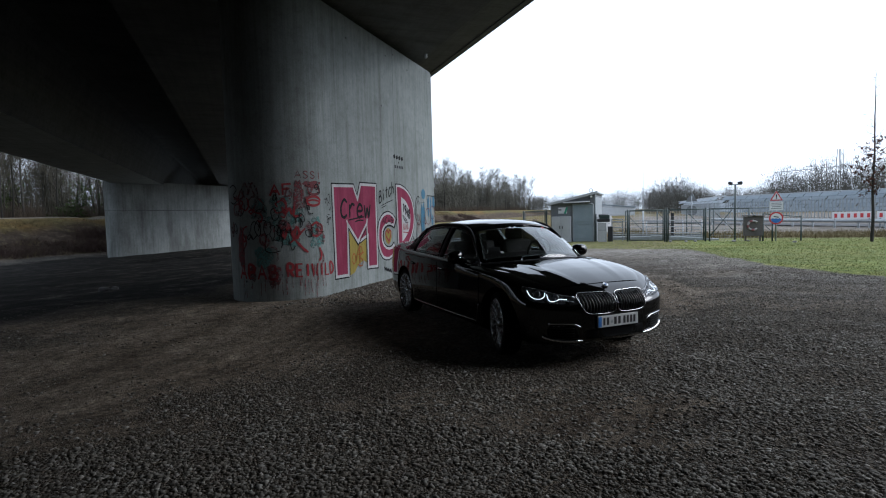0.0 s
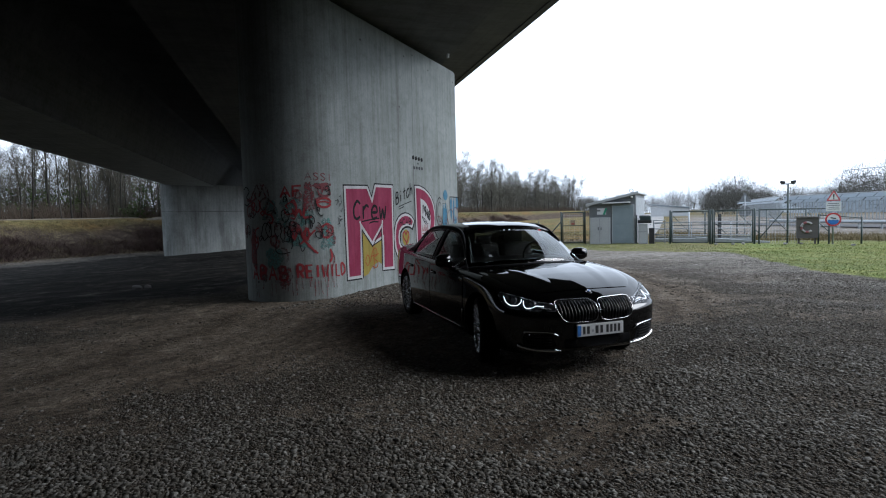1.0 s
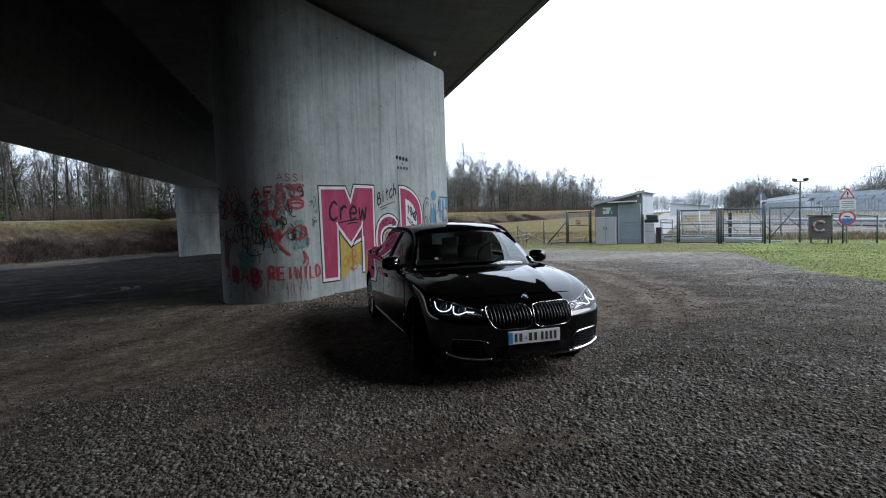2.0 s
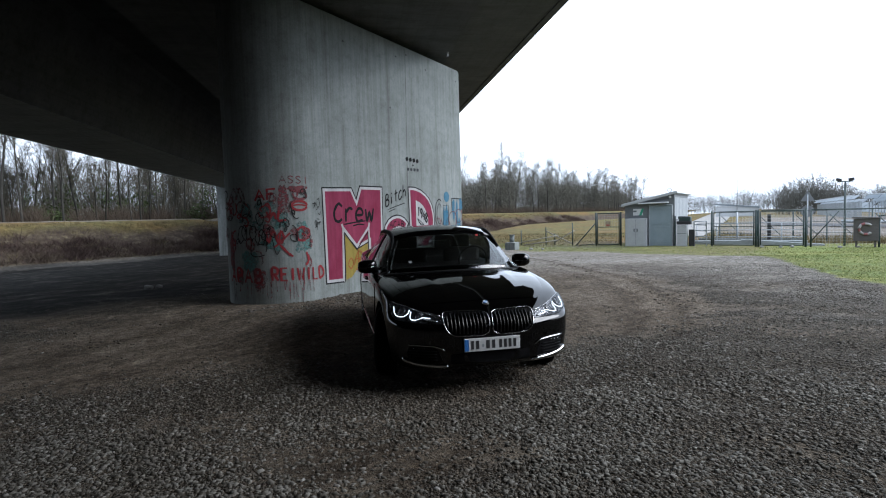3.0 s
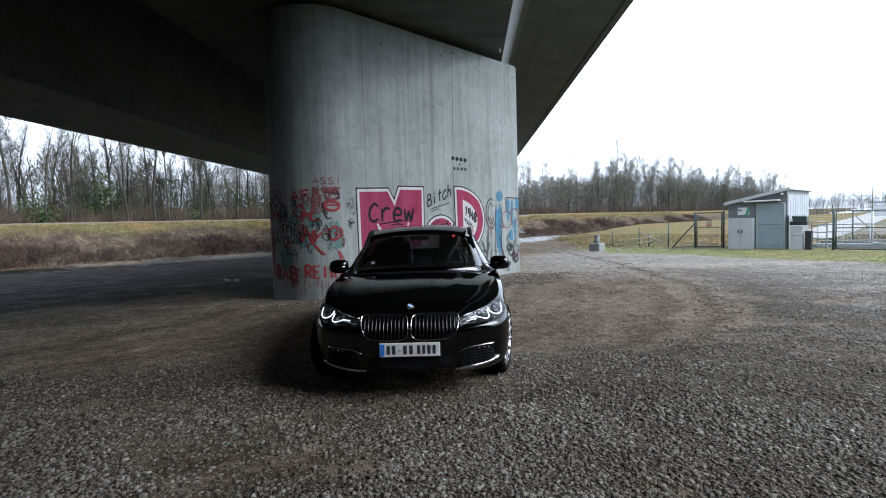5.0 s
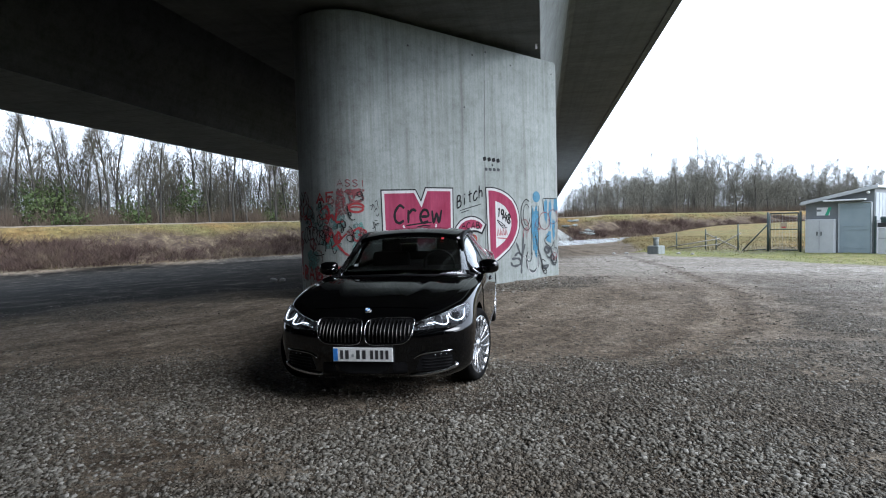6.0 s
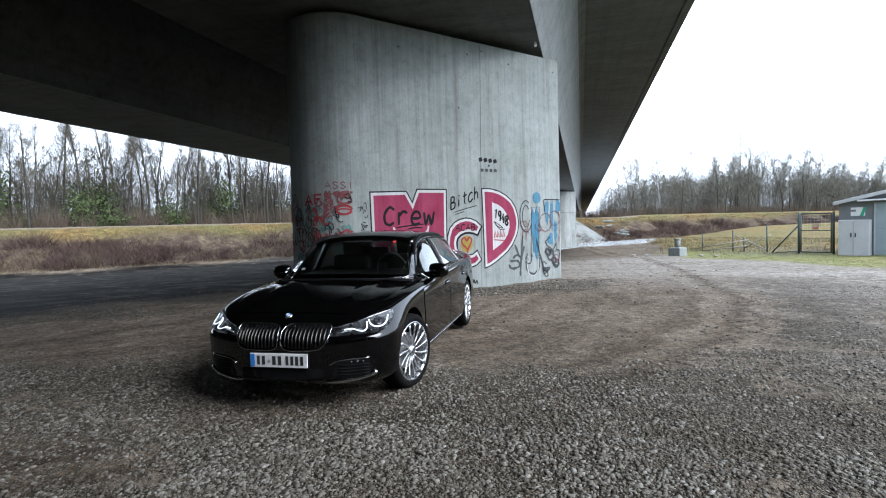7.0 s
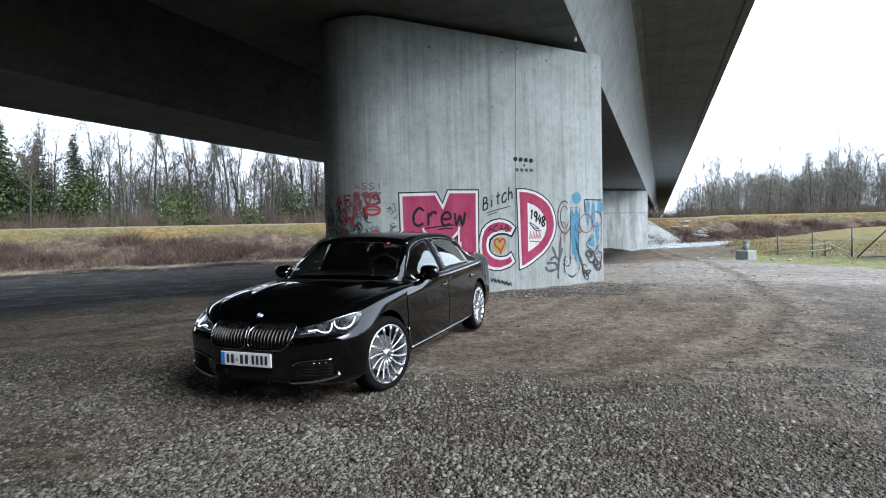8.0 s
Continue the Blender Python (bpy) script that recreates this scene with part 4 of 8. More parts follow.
# bonnet as a panel of its own, with two raised folds
def bonnet_panel():
    bm = bmesh.new()
    ny, nx = 34, 28
    grid = []
    for i in range(ny + 1):
        y = .10 + (1.40 - .10) * i / ny
        row = []
        for j in range(nx + 1):
            fx = -1 + 2 * j / nx
            x = fx * (float(TOP_X(y)) + .03)
            yy = nose_lean(y, .8, x) if y < .9 else y
            z = on_skin((x, yy, 2.0), (0, 0, -1), 0)[0].z
            xf = abs(x)
            line = .30 + .22 * (y / 1.4)
            fold = .011 * math.exp(-((xf - line) / .035) ** 2) * min(1, y / .5)
            edge = min(1, (1 - abs(fx)) / .06)
            row.append(bm.verts.new((x, yy, z + .006 * edge + fold + .012 * (1 - (x / .8) ** 2) * min(1, (y - .1) / .5) * min(1, (1.4 - y) / .2))))
        grid.append(row)
    for i in range(ny):
        for j in range(nx):
            bm.faces.new((grid[i][j], grid[i][j + 1], grid[i + 1][j + 1], grid[i + 1][j]))
    return bm
part("bonnet", bonnet_panel(), CAR_PAINT, car, "", True)

# ---- cabin
roof_z = glide([1.35, 2.10, 2.45, 2.92, 3.44, 3.76, 4.44], [.94, 1.352, 1.408, 1.422, 1.394, 1.334, 1.055])
rail_x = glide([1.56, 2.21, 2.7, 3.3, 3.84, 4.49], [.77, .622, .637, .635, .60, .65])
rail_z = glide([1.56, 2.19, 2.48, 2.92, 3.44, 3.82, 4.14, 4.49], [.895, 1.308, 1.356, 1.364, 1.334, 1.264, 1.148, 1.018])
belt_x = lambda y: SHOULDER_X(y) - .028
belt_z = lambda y: SHOULDER_Z(y) + .006


def loft(rows_, material, name, parent, label="", thick=0.0):
    bm = bmesh.new()
    g = [[bm.verts.new(p) for p in r] for r in rows_]
    for a, c in zip(g[:-1], g[1:]):
        for i in range(len(a) - 1):
            bm.faces.new((a[i], a[i + 1], c[i + 1], c[i]))
    bmesh.ops.recalc_face_normals(bm, faces=bm.faces)
    if thick:
        bmesh.ops.solidify(bm, geom=bm.faces[:], thickness=thick)
    return part(name, bm, material, parent, label, True)


def side_point(y, f, sx, out=0.0):
    """On the cabin's side at length y: f 0 at the belt, 1 at the roof rail."""
    bx, bz, rx, rz = belt_x(y), belt_z(y), rail_x(y), rail_z(y)
    bulge = .016 * math.sin(math.pi * min(1, max(0, f))) * min(1, max(0, (rz - bz) / .3))
    return Vector((sx * (bx + (rx - bx) * f + bulge + out), y, bz + (rz - bz) * f))


def cross_roof(y, x_rail, z_rail, z_mid, k=13):
    return [Vector((x_rail * fx, y, z_mid - (z_mid - z_rail) * abs(fx) ** 2.4)) for fx in np.linspace(-1, 1, k)]


loft([cross_roof(y, rail_x(y) + .012, rail_z(y) + .006, float(roof_z(y)) + .004) for y in np.linspace(2.10, 3.80, 20)], CAR_PAINT, "roof", car, "", .02)

# windscreen and rear window
def screen(y_low, y_high, low_x, low_z, k=17, r=8, bow=.26, back=False):
    rows_ = []
    for j in range(r + 1):
        f = j / r
        row = []
        for fx in np.linspace(-1, 1, k):
            lo = Vector((low_x * fx, y_low + (bow * fx * fx if not back else -bow * fx * fx), low_z - .035 * fx * fx))
            yh = y_high + (.13 * fx * fx if not back else -.03 * fx * fx)
            hx, hz = (.606, 1.312) if not back else (float(rail_x(y_high)), float(rail_z(y_high)))
            hi = Vector((hx * fx, yh, float(roof_z(y_high)) - (float(roof_z(y_high)) - hz) * abs(fx) ** 2.4))
            row.append(lo.lerp(hi, f) + Vector((0, -.03 if not back else .03, .03)) * math.sin(math.pi * f))
        rows_.append(row)
    return rows_


ws = screen(1.33, 2.08, .77, .94)
wind = loft(ws, GLASS, "windscreen", car, "tinted windscreen", .005)
rs = screen(4.44, 3.78, .64, 1.065, back=True)
rear = loft(rs, GLASS, "rear_window", car, "", .005)
for g in (wind, rear):
    g.visible_shadow = False
part("windscreen_frame", tube(bmesh.new(), [p + Vector((0, .02, -.008)) for p in ws[-1]], .018, 6, False, .6), CAR_PAINT, car, "", True)
for sx in (0, -1):
    part("screen_pillar", tube(bmesh.new(), [r[sx] + Vector(((-.012 if sx else .012), .022, -.024)) for r in ws], .03, 8, False, .9), DARK_PLASTIC, car, "", True)
    part("screen_pillar", tube(bmesh.new(), [r[sx] for r in rs], .05, 8, False, .9), CAR_PAINT, car, "", True)
part("cowl", tube(bmesh.new(), [p + Vector((0, -.045, -.004)) for p in ws[0]], .05, 8, False, .5), DARK_PLASTIC, car, "", True)

# side windows, pillars, chrome line round the glass
for sx in (1, -1):
    def band(y0, y1, f0, f1, k=12, out=0.0, r=8):
        return [[side_point(y0 + (y1 - y0) * i / k, f0 + (f1 - f0) * j / r, sx, out) for i in range(k + 1)] for j in range(r + 1)]
    for y0, y1 in ((1.60, 2.58), (2.68, 3.76)):
        w = loft(band(y0, y1, .0, .96), SIDE_GLASS, "side_window", car, "dark tinted side window", .005)
        w.visible_shadow = False
    loft(band(2.57, 2.69, -.02, 1, 3, .004), DARK_PLASTIC, "door_pillar", car, "", .02)
    loft(band(3.74, 4.48, -.05, 1.0, 14, .004), CAR_PAINT, "rear_pillar", car, "", .02)
    qw = [[side_point(3.80 + .22 * i / 6, .1 + j * .1 * (1 - i / 9), sx, .012) for i in range(7)] for j in range(9)]
    loft(qw, DARK_PLASTIC, "quarter_glass", car)
    loft(band(1.40, 1.64, -.05, 1.0, 6, .004), DARK_PLASTIC, "door_corner", car, "", .02)
    rail = [side_point(y, 1.0, sx, .006) - Vector((0, 0, .012 * max(0, min(1, (2.2 - y) / .3)))) for y in np.linspace(1.56, 4.34, 40)]
    part("roof_rail", tube(bmesh.new(), rail, [.015 + .015 * min(1, max(0, (p.y - 1.9) / .35)) for p in rail], 8, False, .8), DARK_PLASTIC, car, "", True)
    line = [side_point(y, .93, sx, .008) for y in np.linspace(1.72, 4.04, 34)]
    low = [side_point(y, .0, sx, .010) for y in np.linspace(1.74, 4.10, 30)]
    part("window_trim", tube(bmesh.new(), [low[0]] + line + [side_point(4.09, .4, sx, .012)] + low[::-1], .004, 6), CHROME, car, "bright chrome window surround", True)
    # door mirror
    bm = bmesh.new()
    bmesh.ops.create_uvsphere(bm, u_segments=18, v_segments=10, radius=1, matrix=Matrix.Translation((sx * .965, 1.90, .985)) @ Matrix.Rotation(radians(sx * -8), 4, "Z") @ Matrix.Diagonal((.115, .08, .078, 1)))
    for v_ in bm.verts:
        q = Vector(((v_.co.x - sx * .965) / .115, 0, (v_.co.z - .985) / .078))
        k = min(1.16, 1 / max(.2, (abs(q.x) ** 4 + abs(q.z) ** 4) ** .25) * max(.0, (q.x * q.x + q.z * q.z) ** .5)) if q.length > .01 else 1
        v_.co.x, v_.co.z = sx * .965 + (v_.co.x - sx * .965) * k, .985 + (v_.co.z - .985) * k
        if v_.co.y > 1.925:
            v_.co.y = 1.925 + (v_.co.y - 1.925) * .1
        if abs(v_.co.x) > 1.02:
            v_.co.z = .985 + (v_.co.z - .985) * .9
    mirror = part("mirror", bm, CAR_PAINT, car, "black door mirror", True)
    part("mirror_foot", tube(bmesh.new(), [(sx * .84, 1.88, .955), (sx * .90, 1.89, .965), (sx * .95, 1.90, .975)], [.035, .026, .03], 8, False, .6), DARK_PLASTIC, mirror, "", True)
    part("mirror_glass", boxed((.17, .004, .10), (sx * .965, 1.936, .985), .001), CHROME, mirror)
    part("mirror_trim", tube(bmesh.new(), [(sx * .87, 1.845, .985), (sx * .96, 1.825, .98), (sx * 1.06, 1.855, .985)], .005, 5), CHROME, mirror, "", True)
    # doors as panels, with handles
    for y0, y1 in ((1.32, 2.60), (2.62, 3.80)):
        k = 16
        rowsd = []
        for j in range(11):
            z = .30 + (.905 - .30) * j / 10
            row = []
            for i in range(k + 1):
                y = y0 + (y1 - y0) * i / k
                if y0 > 2:
                    arch = math.hypot(y - AXLE_R, z - WHEEL_R)
                    if arch < .44:
                        y -= (.44 - arch) * .8
                row.append(on_skin((sx * 2, y, z), (-sx, 0, 0), .0055)[0])
            rowsd.append(row)
        door = loft(rowsd, CAR_PAINT, "door", car)
        hy = y1 - .26
        hp = [on_skin((sx * 2, hy + t * .2, .80 + .01 * t), (-sx, 0, 0), .02 * math.sin(math.pi * min(1, max(0, t))) + .008)[0] for t in np.linspace(0, 1, 9)]
        part("door_handle", tube(bmesh.new(), hp, .011, 6, False, 1.3), CAR_PAINT, door, "", True)
        hp = [p + Vector((sx * .006, 0, .008)) for p in hp]
        part("handle_trim", tube(bmesh.new(), hp[1:-1], .004, 5), CHROME, door, "", True)
    # chrome line low on the doors, rising behind the front wheel
    sl = [on_skin((sx * 2, y, .285 - .01 * (y - 1.4)), (-sx, 0, 0), .008)[0] for y in np.linspace(1.40, 3.56, 24)]
    part("sill_trim", tube(bmesh.new(), sl, .006, 6), CHROME, car, "chrome strip along the sill", True)
    gill = [on_skin((sx * 2, 1.30 + .10 * t, .50 - .215 * t), (-sx, 0, 0), .008)[0] for t in np.linspace(0, 1, 7)]
    part("gill_trim", tube(bmesh.new(), gill, [.010, .010, .009, .008, .007, .0065, .006], 6, False, .8), CHROME, car, "", True)
    # tail lamp
    TAIL = [(-.25, .80), (-.22, .90), (.10, .915), (.16, .86), (.10, .79)]
    part("tail_lamp", skin_patch(dense(TAIL, .06), (-sx * .75, -.66, 0), (sx * .62, 5.09, 0), (sx * .66, -.75, 0), .005, .004, 4), RED_PAINT, car, "red tail lamp")


# ---- wheels
def ring_profile(profile, seg, bm=None):
    """Turns a profile (radius, depth) round the x axis."""
    bm = bm or bmesh.new()
    rings = []
    for i in range(seg):
        a = 2 * math.pi * i / seg
        rings.append([bm.verts.new((d, r * math.cos(a), r * math.sin(a))) for r, d in profile])
    for i in range(seg):
        a, c = rings[i], rings[(i + 1) % seg]
        for j in range(len(profile) - 1):
            bm.faces.new((a[j], a[j + 1], c[j + 1], c[j]))
    bmesh.ops.recalc_face_normals(bm, faces=bm.faces)
    return bm


def wheel(sx, y, steer):
    w = new("wheel")
    w.empty_display_size = .1
    w.parent = car
    w.matrix_basis = Matrix.Translation((sx * TRACK, y, WHEEL_R * CAR_SCALE)) @ Matrix.Rotation(radians(steer), 4, "Z") @ Matrix.Rotation(0 if sx > 0 else math.pi, 4, "Z") @ Matrix.Diagonal((1, CAR_SCALE / CAR_LONG, CAR_SCALE, 1))
    R = WHEEL_R
    prof = [(.262, .075), (.276, .098), (.31, .108), (R - .02, .100), (R - .004, .080), (R, .05), (R, -.05), (R - .004, -.08), (R - .02, -.1), (.30, -.108), (.25, -.09)]
    part("tyre", ring_profile(prof, 56), TYRE, w, "", True)
    part("rim", ring_profile([(.278, .098), (.272, .104), (.262, .100), (.252, .07), (.242, -.02), (.246, -.09), (.262, -.09)], 56), RIM, w, "silver alloy rim", True)
    part("brake_disc", ring_profile([(.05, .02), (.17, .02), (.17, -.02), (.05, -.02)], 32), DISC, w)
    for i in range(15):
        a = 2 * math.pi * i / 15
        bm = bmesh.new()
        ra = [.055, .10, .16, .22, .262]
        for side in (0,):
            pts = []
            for q, r_ in enumerate(ra):
                tw = a + .16 * (r_ / .246) ** 1.5
                pts.append(Vector((.078 + .022 * (r_ / .246) ** 2, r_ * math.cos(tw), r_ * math.sin(tw))))
            tube(bm, pts, [.011, .0098, .0112, .0145, .020], 6, False, .6, (1, 0, 0))
        part("spoke", bm, RIM, w, "", True)
    bm = ring_profile([(.001, .098), (.03, .098), (.036, .092), (.06, .082), (.062, .05), (.062, .0)], 24)
    hub = part("hub_cap", bm, RIM, w, "", True)
    part("hub_badge", ring_profile([(.0005, .1005), (.026, .1005), (.026, .095)], 20), BLACK_PAINT, hub)
    for i in range(5):
        a = 2 * math.pi * i / 5 + .3
        part("wheel_bolt", rod(bmesh.new(), (.06, .048 * math.cos(a), .048 * math.sin(a)), (.09, .048 * math.cos(a), .048 * math.sin(a)), .009, sides=6), DISC, hub)
    return w


wheel(1, AXLE_F, -14)
wheel(-1, AXLE_F, -14)
wheel(1, AXLE_R, 0)
wheel(-1, AXLE_R, 0)

# ---- what shows through the glass
bm = boxed((1.40, .46, .10), (0, 1.66, .88), .03)
part("dashboard", bm, LEATHER, car)
for sx in (-.37, .37):
    seat = part("front_seat", boxed((.50, .14, .62), (sx, 2.62, .83), .05, Matrix.Rotation(radians(-14), 4, "X")), LEATHER, car, "black leather seat")
    part("headrest", boxed((.27, .10, .19), (sx, 2.72, 1.215), .04), LEATHER, seat)
    part("rear_headrest", boxed((.27, .10, .16), (sx * .95, 3.86, 1.11), .04), LEATHER, car)
part("parcel_shelf", boxed((1.24, .52, .03), (0, 4.10, .955), .01), LEATHER, car)
part("cabin_lining", boxed((1.46, 2.10, .025), (0, 2.84, .945), .008), LEATHER, car)
part("rear_bench", boxed((1.25, .16, .5), (0, 3.82, .83), .05, Matrix.Rotation(radians(-16), 4, "X")), LEATHER, car)
bm = bmesh.new()
tube(bm, [(.37 + .18 * math.cos(a), 2.02 - .06 * math.sin(a), 1.0 + .17 * math.sin(a)) for a in np.linspace(0, 2 * math.pi, 28, endpoint=False)], .014, 6, True)
part("steering_wheel", bm, LEATHER, car, "", True)
part("inside_mirror", boxed((.22, .03, .065), (0, 2.06, 1.285), .012), DARK_PLASTIC, car)
part("windscreen_sticker", boxed((.04, .002, .04), (-.50, 1.50, 1.045), 0, Matrix.Rotation(radians(-60), 4, "X")), HUT_GREY, car)
part("windscreen_sticker", boxed((.032, .002, .036), (.42, 2.00, 1.30), 0, Matrix.Rotation(radians(-60), 4, "X")), RED_PAINT, car)


# ---------------------------------------------------------------- paint on the pier
def sprayed(name, c1, c2, cover=1.0, scale=3.0):
    m, n, l, b = nodes_of(name)
    pos = n.new("ShaderNodeNewGeometry").outputs["Position"]
    big = noise_node(n, l, scale, 5, 0.65, pos, (1, 1, 0.5))
    fine = noise_node(n, l, 70, 3, 0.6, pos)
    streak = noise_node(n, l, 1.0, 4, 0.6, pos, (16, 16, 0.5))
    col = ramp(n, l, big, [(0.3, c1), (0.7, c2)])
    col = mix(n, l, col, ramp(n, l, streak, [(0.35, (0.8,) * 3), (0.6, (1.05,) * 3)]), 0.6, "MULTIPLY")
    l.new(mix(n, l, col, ramp(n, l, fine, [(0.3, (0.85,) * 3), (0.7, (1.1,) * 3)]), 0.7, "MULTIPLY"), b.inputs["Base Color"])
    b.inputs["Roughness"].default_value = 0.8
    b.inputs["Specular IOR Level"].default_value = 0.1
    if cover < 1:
        med = noise_node(n, l, 22, 5, 0.75, pos)
        lo = 0.66 - 0.55 * cover
        l.new(ramp(n, l, mix(n, l, med, big, 0.35), [(lo, (0, 0, 0)), (lo + 0.13, (1, 1, 1))]), b.inputs["Alpha"])
    bump(n, l, b, fine, 0.4, 0.004)
    return m


PINK = sprayed("pink_spray", (0.125, 0.013, 0.033), (0.185, 0.032, 0.064))
SPRAY_WHITE = sprayed("white_spray", (0.27, 0.27, 0.275), (0.34, 0.34, 0.34))
SPRAY_BLACK = sprayed("black_spray", (0.00404, 0.00404, 0.005195), (0.009812, 0.009812, 0.01154))
SPRAY_THIN = sprayed("thin_black_spray", (0.006926, 0.006926, 0.008081), (0.01674, 0.01674, 0.01789), 0.72)
SPRAY_RED = sprayed("red_spray", (0.16, 0.018, 0.022), (0.20, 0.034, 0.038), 0.64)
SPRAY_PALE = sprayed("faded_red_spray", (0.1154, 0.03175, 0.03579), (0.1356, 0.04906, 0.0531), 0.46)
SPRAY_TEAL = sprayed("teal_spray", (0.06, 0.14, 0.135), (0.09, 0.17, 0.16), 0.45)
SPRAY_BLUE = sprayed("blue_spray", (0.03348, 0.1097, 0.1737), (0.06696, 0.1402, 0.1934), 0.6)
SPRAY_ORANGE = sprayed("orange_spray", (0.2003, 0.05368, 0.01674), (0.217, 0.07388, 0.02367), 0.8)
SPRAY_YELLOW = sprayed("yellow_spray", (0.1668, 0.1264, 0.02655), (0.2003, 0.157, 0.0404))
SPRAY_GREY = sprayed("grey_spray", (0.03348, 0.03694, 0.0404), (0.05714, 0.06003, 0.06349), 0.7)


def on_pier(s, z, off):
    """A point of the pier's skin: s along the face and on round the nose, z up, off outward."""
    if s >= S0:
        p = PIER_C + PIER_U * s + PIER_N * off
    else:
        th = (S0 - s) / PIER_R
        c = PIER_C + PIER_U * S0 - PIER_N * PIER_R
        p = c + (PIER_N * math.cos(th) - PIER_U * math.sin(th)) * (PIER_R + off)
    return Vector((p[0], p[1], z))


from mathutils.geometry import tessellate_polygon


def ribbon(bm, pts, width, off, smooth=4, uneven=0.0):
    """A painted line along (s, z) points, 2 mm thick."""
    p = fine_line(pts, smooth) if smooth and len(pts) > 2 else np.array(pts, float)
    if len(p) == 2:
        p = np.array([p[0] + (p[1] - p[0]) * t for t in np.linspace(0, 1, 6)])
    t = np.gradient(p, axis=0)
    t /= np.maximum(np.linalg.norm(t, axis=1, keepdims=True), 1e-6)
    nn = np.stack([-t[:, 1], t[:, 0]], 1)
    k = len(p)
    prev = None
    for i in range(k):
        w = width * 0.5 * (1 + uneven * math.sin(i * 1.9 + p[0][0] * 7))
        if i in (0, k - 1):
            w *= 0.7
        a, c = p[i] + nn[i] * w, p[i] - nn[i] * w
        cur = [bm.verts.new(on_pier(a[0], a[1], off)), bm.verts.new(on_pier(c[0], c[1], off))]
        if prev:
            bm.faces.new((prev[0], prev[1], cur[1], cur[0]))
        prev = cur
    return bm


def area(bm, outline, off):
    vs = [bm.verts.new(on_pier(s, z, off)) for s, z in outline]
    for t in tessellate_polygon([[Vector((s, z, 0)) for s, z in outline]]):
        bm.faces.new([vs[i] for i in t])
    bmesh.ops.recalc_face_normals(bm, faces=bm.faces)
    return bm


def blotch(bm, s0, s1, z0, z1, off, k=8):
    """A sprayed patch with a ragged rim that follows the round nose."""
    c0, c1, hs, hz = (s0 + s1) / 2, (z0 + z1) / 2, abs(s1 - s0) / 2, abs(z1 - z0) / 2
    kk, rings = 30, 4
    ph = (s0 * 7.1 + z0 * 3.3) % 6.28
    lv = []
    for q in range(1, rings + 1):
        ring = []
        for i in range(kk):
            a = 2 * math.pi * i / kk
            rag = 1 + .13 * math.sin(3 * a + ph) + .10 * math.sin(7 * a + 2 * ph) + .06 * math.sin(13 * a + ph)
            ca, sa_ = math.cos(a), math.sin(a)
            sq = 1 / max(abs(ca) ** 3.5 + abs(sa_) ** 3.5, 1e-6) ** (1 / 3.5)
            ring.append(bm.verts.new(on_pier(c0 + hs * ca * sq * rag * q / rings, c1 + hz * sa_ * sq * rag * q / rings, off)))
        lv.append(ring)
    mid = bm.verts.new(on_pier(c0, c1, off))
    for i in range(kk):
        bm.faces.new((mid, lv[0][i], lv[0][(i + 1) % kk]))
    for a_, b_ in zip(lv[:-1], lv[1:]):
        for i in range(kk):
            bm.faces.new((a_[i], b_[i], b_[(i + 1) % kk], a_[(i + 1) % kk]))
    return bm


def shrink(outline, d):
    """The outline moved inwards by d."""
    p = np.array(outline, float)
    k = len(p)
    area2 = sum(p[i][0] * p[(i + 1) % k][1] - p[(i + 1) % k][0] * p[i][1] for i in range(k))
    sg = 1 if area2 > 0 else -1
    out = []
    for i in range(k):
        a, c = p[i] - p[i - 1], p[(i + 1) % k] - p[i]
        a, c = a / np.linalg.norm(a), c / np.linalg.norm(c)
        na, nc = np.array((-a[1], a[0])) * sg, np.array((-c[1], c[0])) * sg
        bis = na + nc
        bis /= max(np.linalg.norm(bis), .3)
        out.append(tuple(p[i] + bis * d / max(.5, bis @ na)))
    return out


def mural_letter(label, outline, hole=None):
    """A filled letter: black line, white border, pink fill; a hole shows the wall or its own fill."""
    ob = part("graffiti_letter", area(bmesh.new(), outline, .003), SPRAY_BLACK, pier_front, label)
    part("border", area(bmesh.new(), shrink(outline, .028), .006), SPRAY_WHITE, ob)
    part("fill", area(bmesh.new(), shrink(outline, .085), .009), PINK, ob)
    if hole:
        part("inner_line", area(bmesh.new(), hole[0], .012), SPRAY_BLACK if hole[2] else SPRAY_WHITE, ob)
        part("inner_fill", area(bmesh.new(), shrink(hole[0], .03), .015), hole[1], ob)
    return ob


arc = lambda c, rx, rz, a0, a1, k=9: [(c[0] + rx * math.cos(radians(a)), c[1] + rz * math.sin(radians(a))) for a in np.linspace(a0, a1, k)]
M_OUT = [(-2.97, 2.18), (-2.11, 2.205), (-1.985, 1.985), (-1.87, 2.25), (-1.10, 2.255), (-1.115, 1.40), (-1.125, .315), (-1.66, .34), (-1.645, 1.02), (-2.02, .90), (-2.375, 1.28), (-2.39, .255), (-2.945, .27)]
big_m = mural_letter("pink spray-painted capital M with white border", M_OUT)
part("yellow_fill", area(bmesh.new(), [(-2.36, 1.22), (-2.02, .90), (-1.67, 1.02), (-1.68, .50), (-1.80, .56), (-2.02, .50), (-2.2, .34), (-2.37, .30)], .0065), SPRAY_YELLOW, big_m)
bm = bmesh.new()
ribbon(bm, [(-2.45, 1.45), (-2.40, 1.33), (-2.03, .98), (-1.62, 1.36), (-1.6, 1.46)], .055, .0105, 0)
ribbon(bm, [(-2.415, 1.40), (-2.415, .9), (-2.43, .27)], .04, .0105, 2)
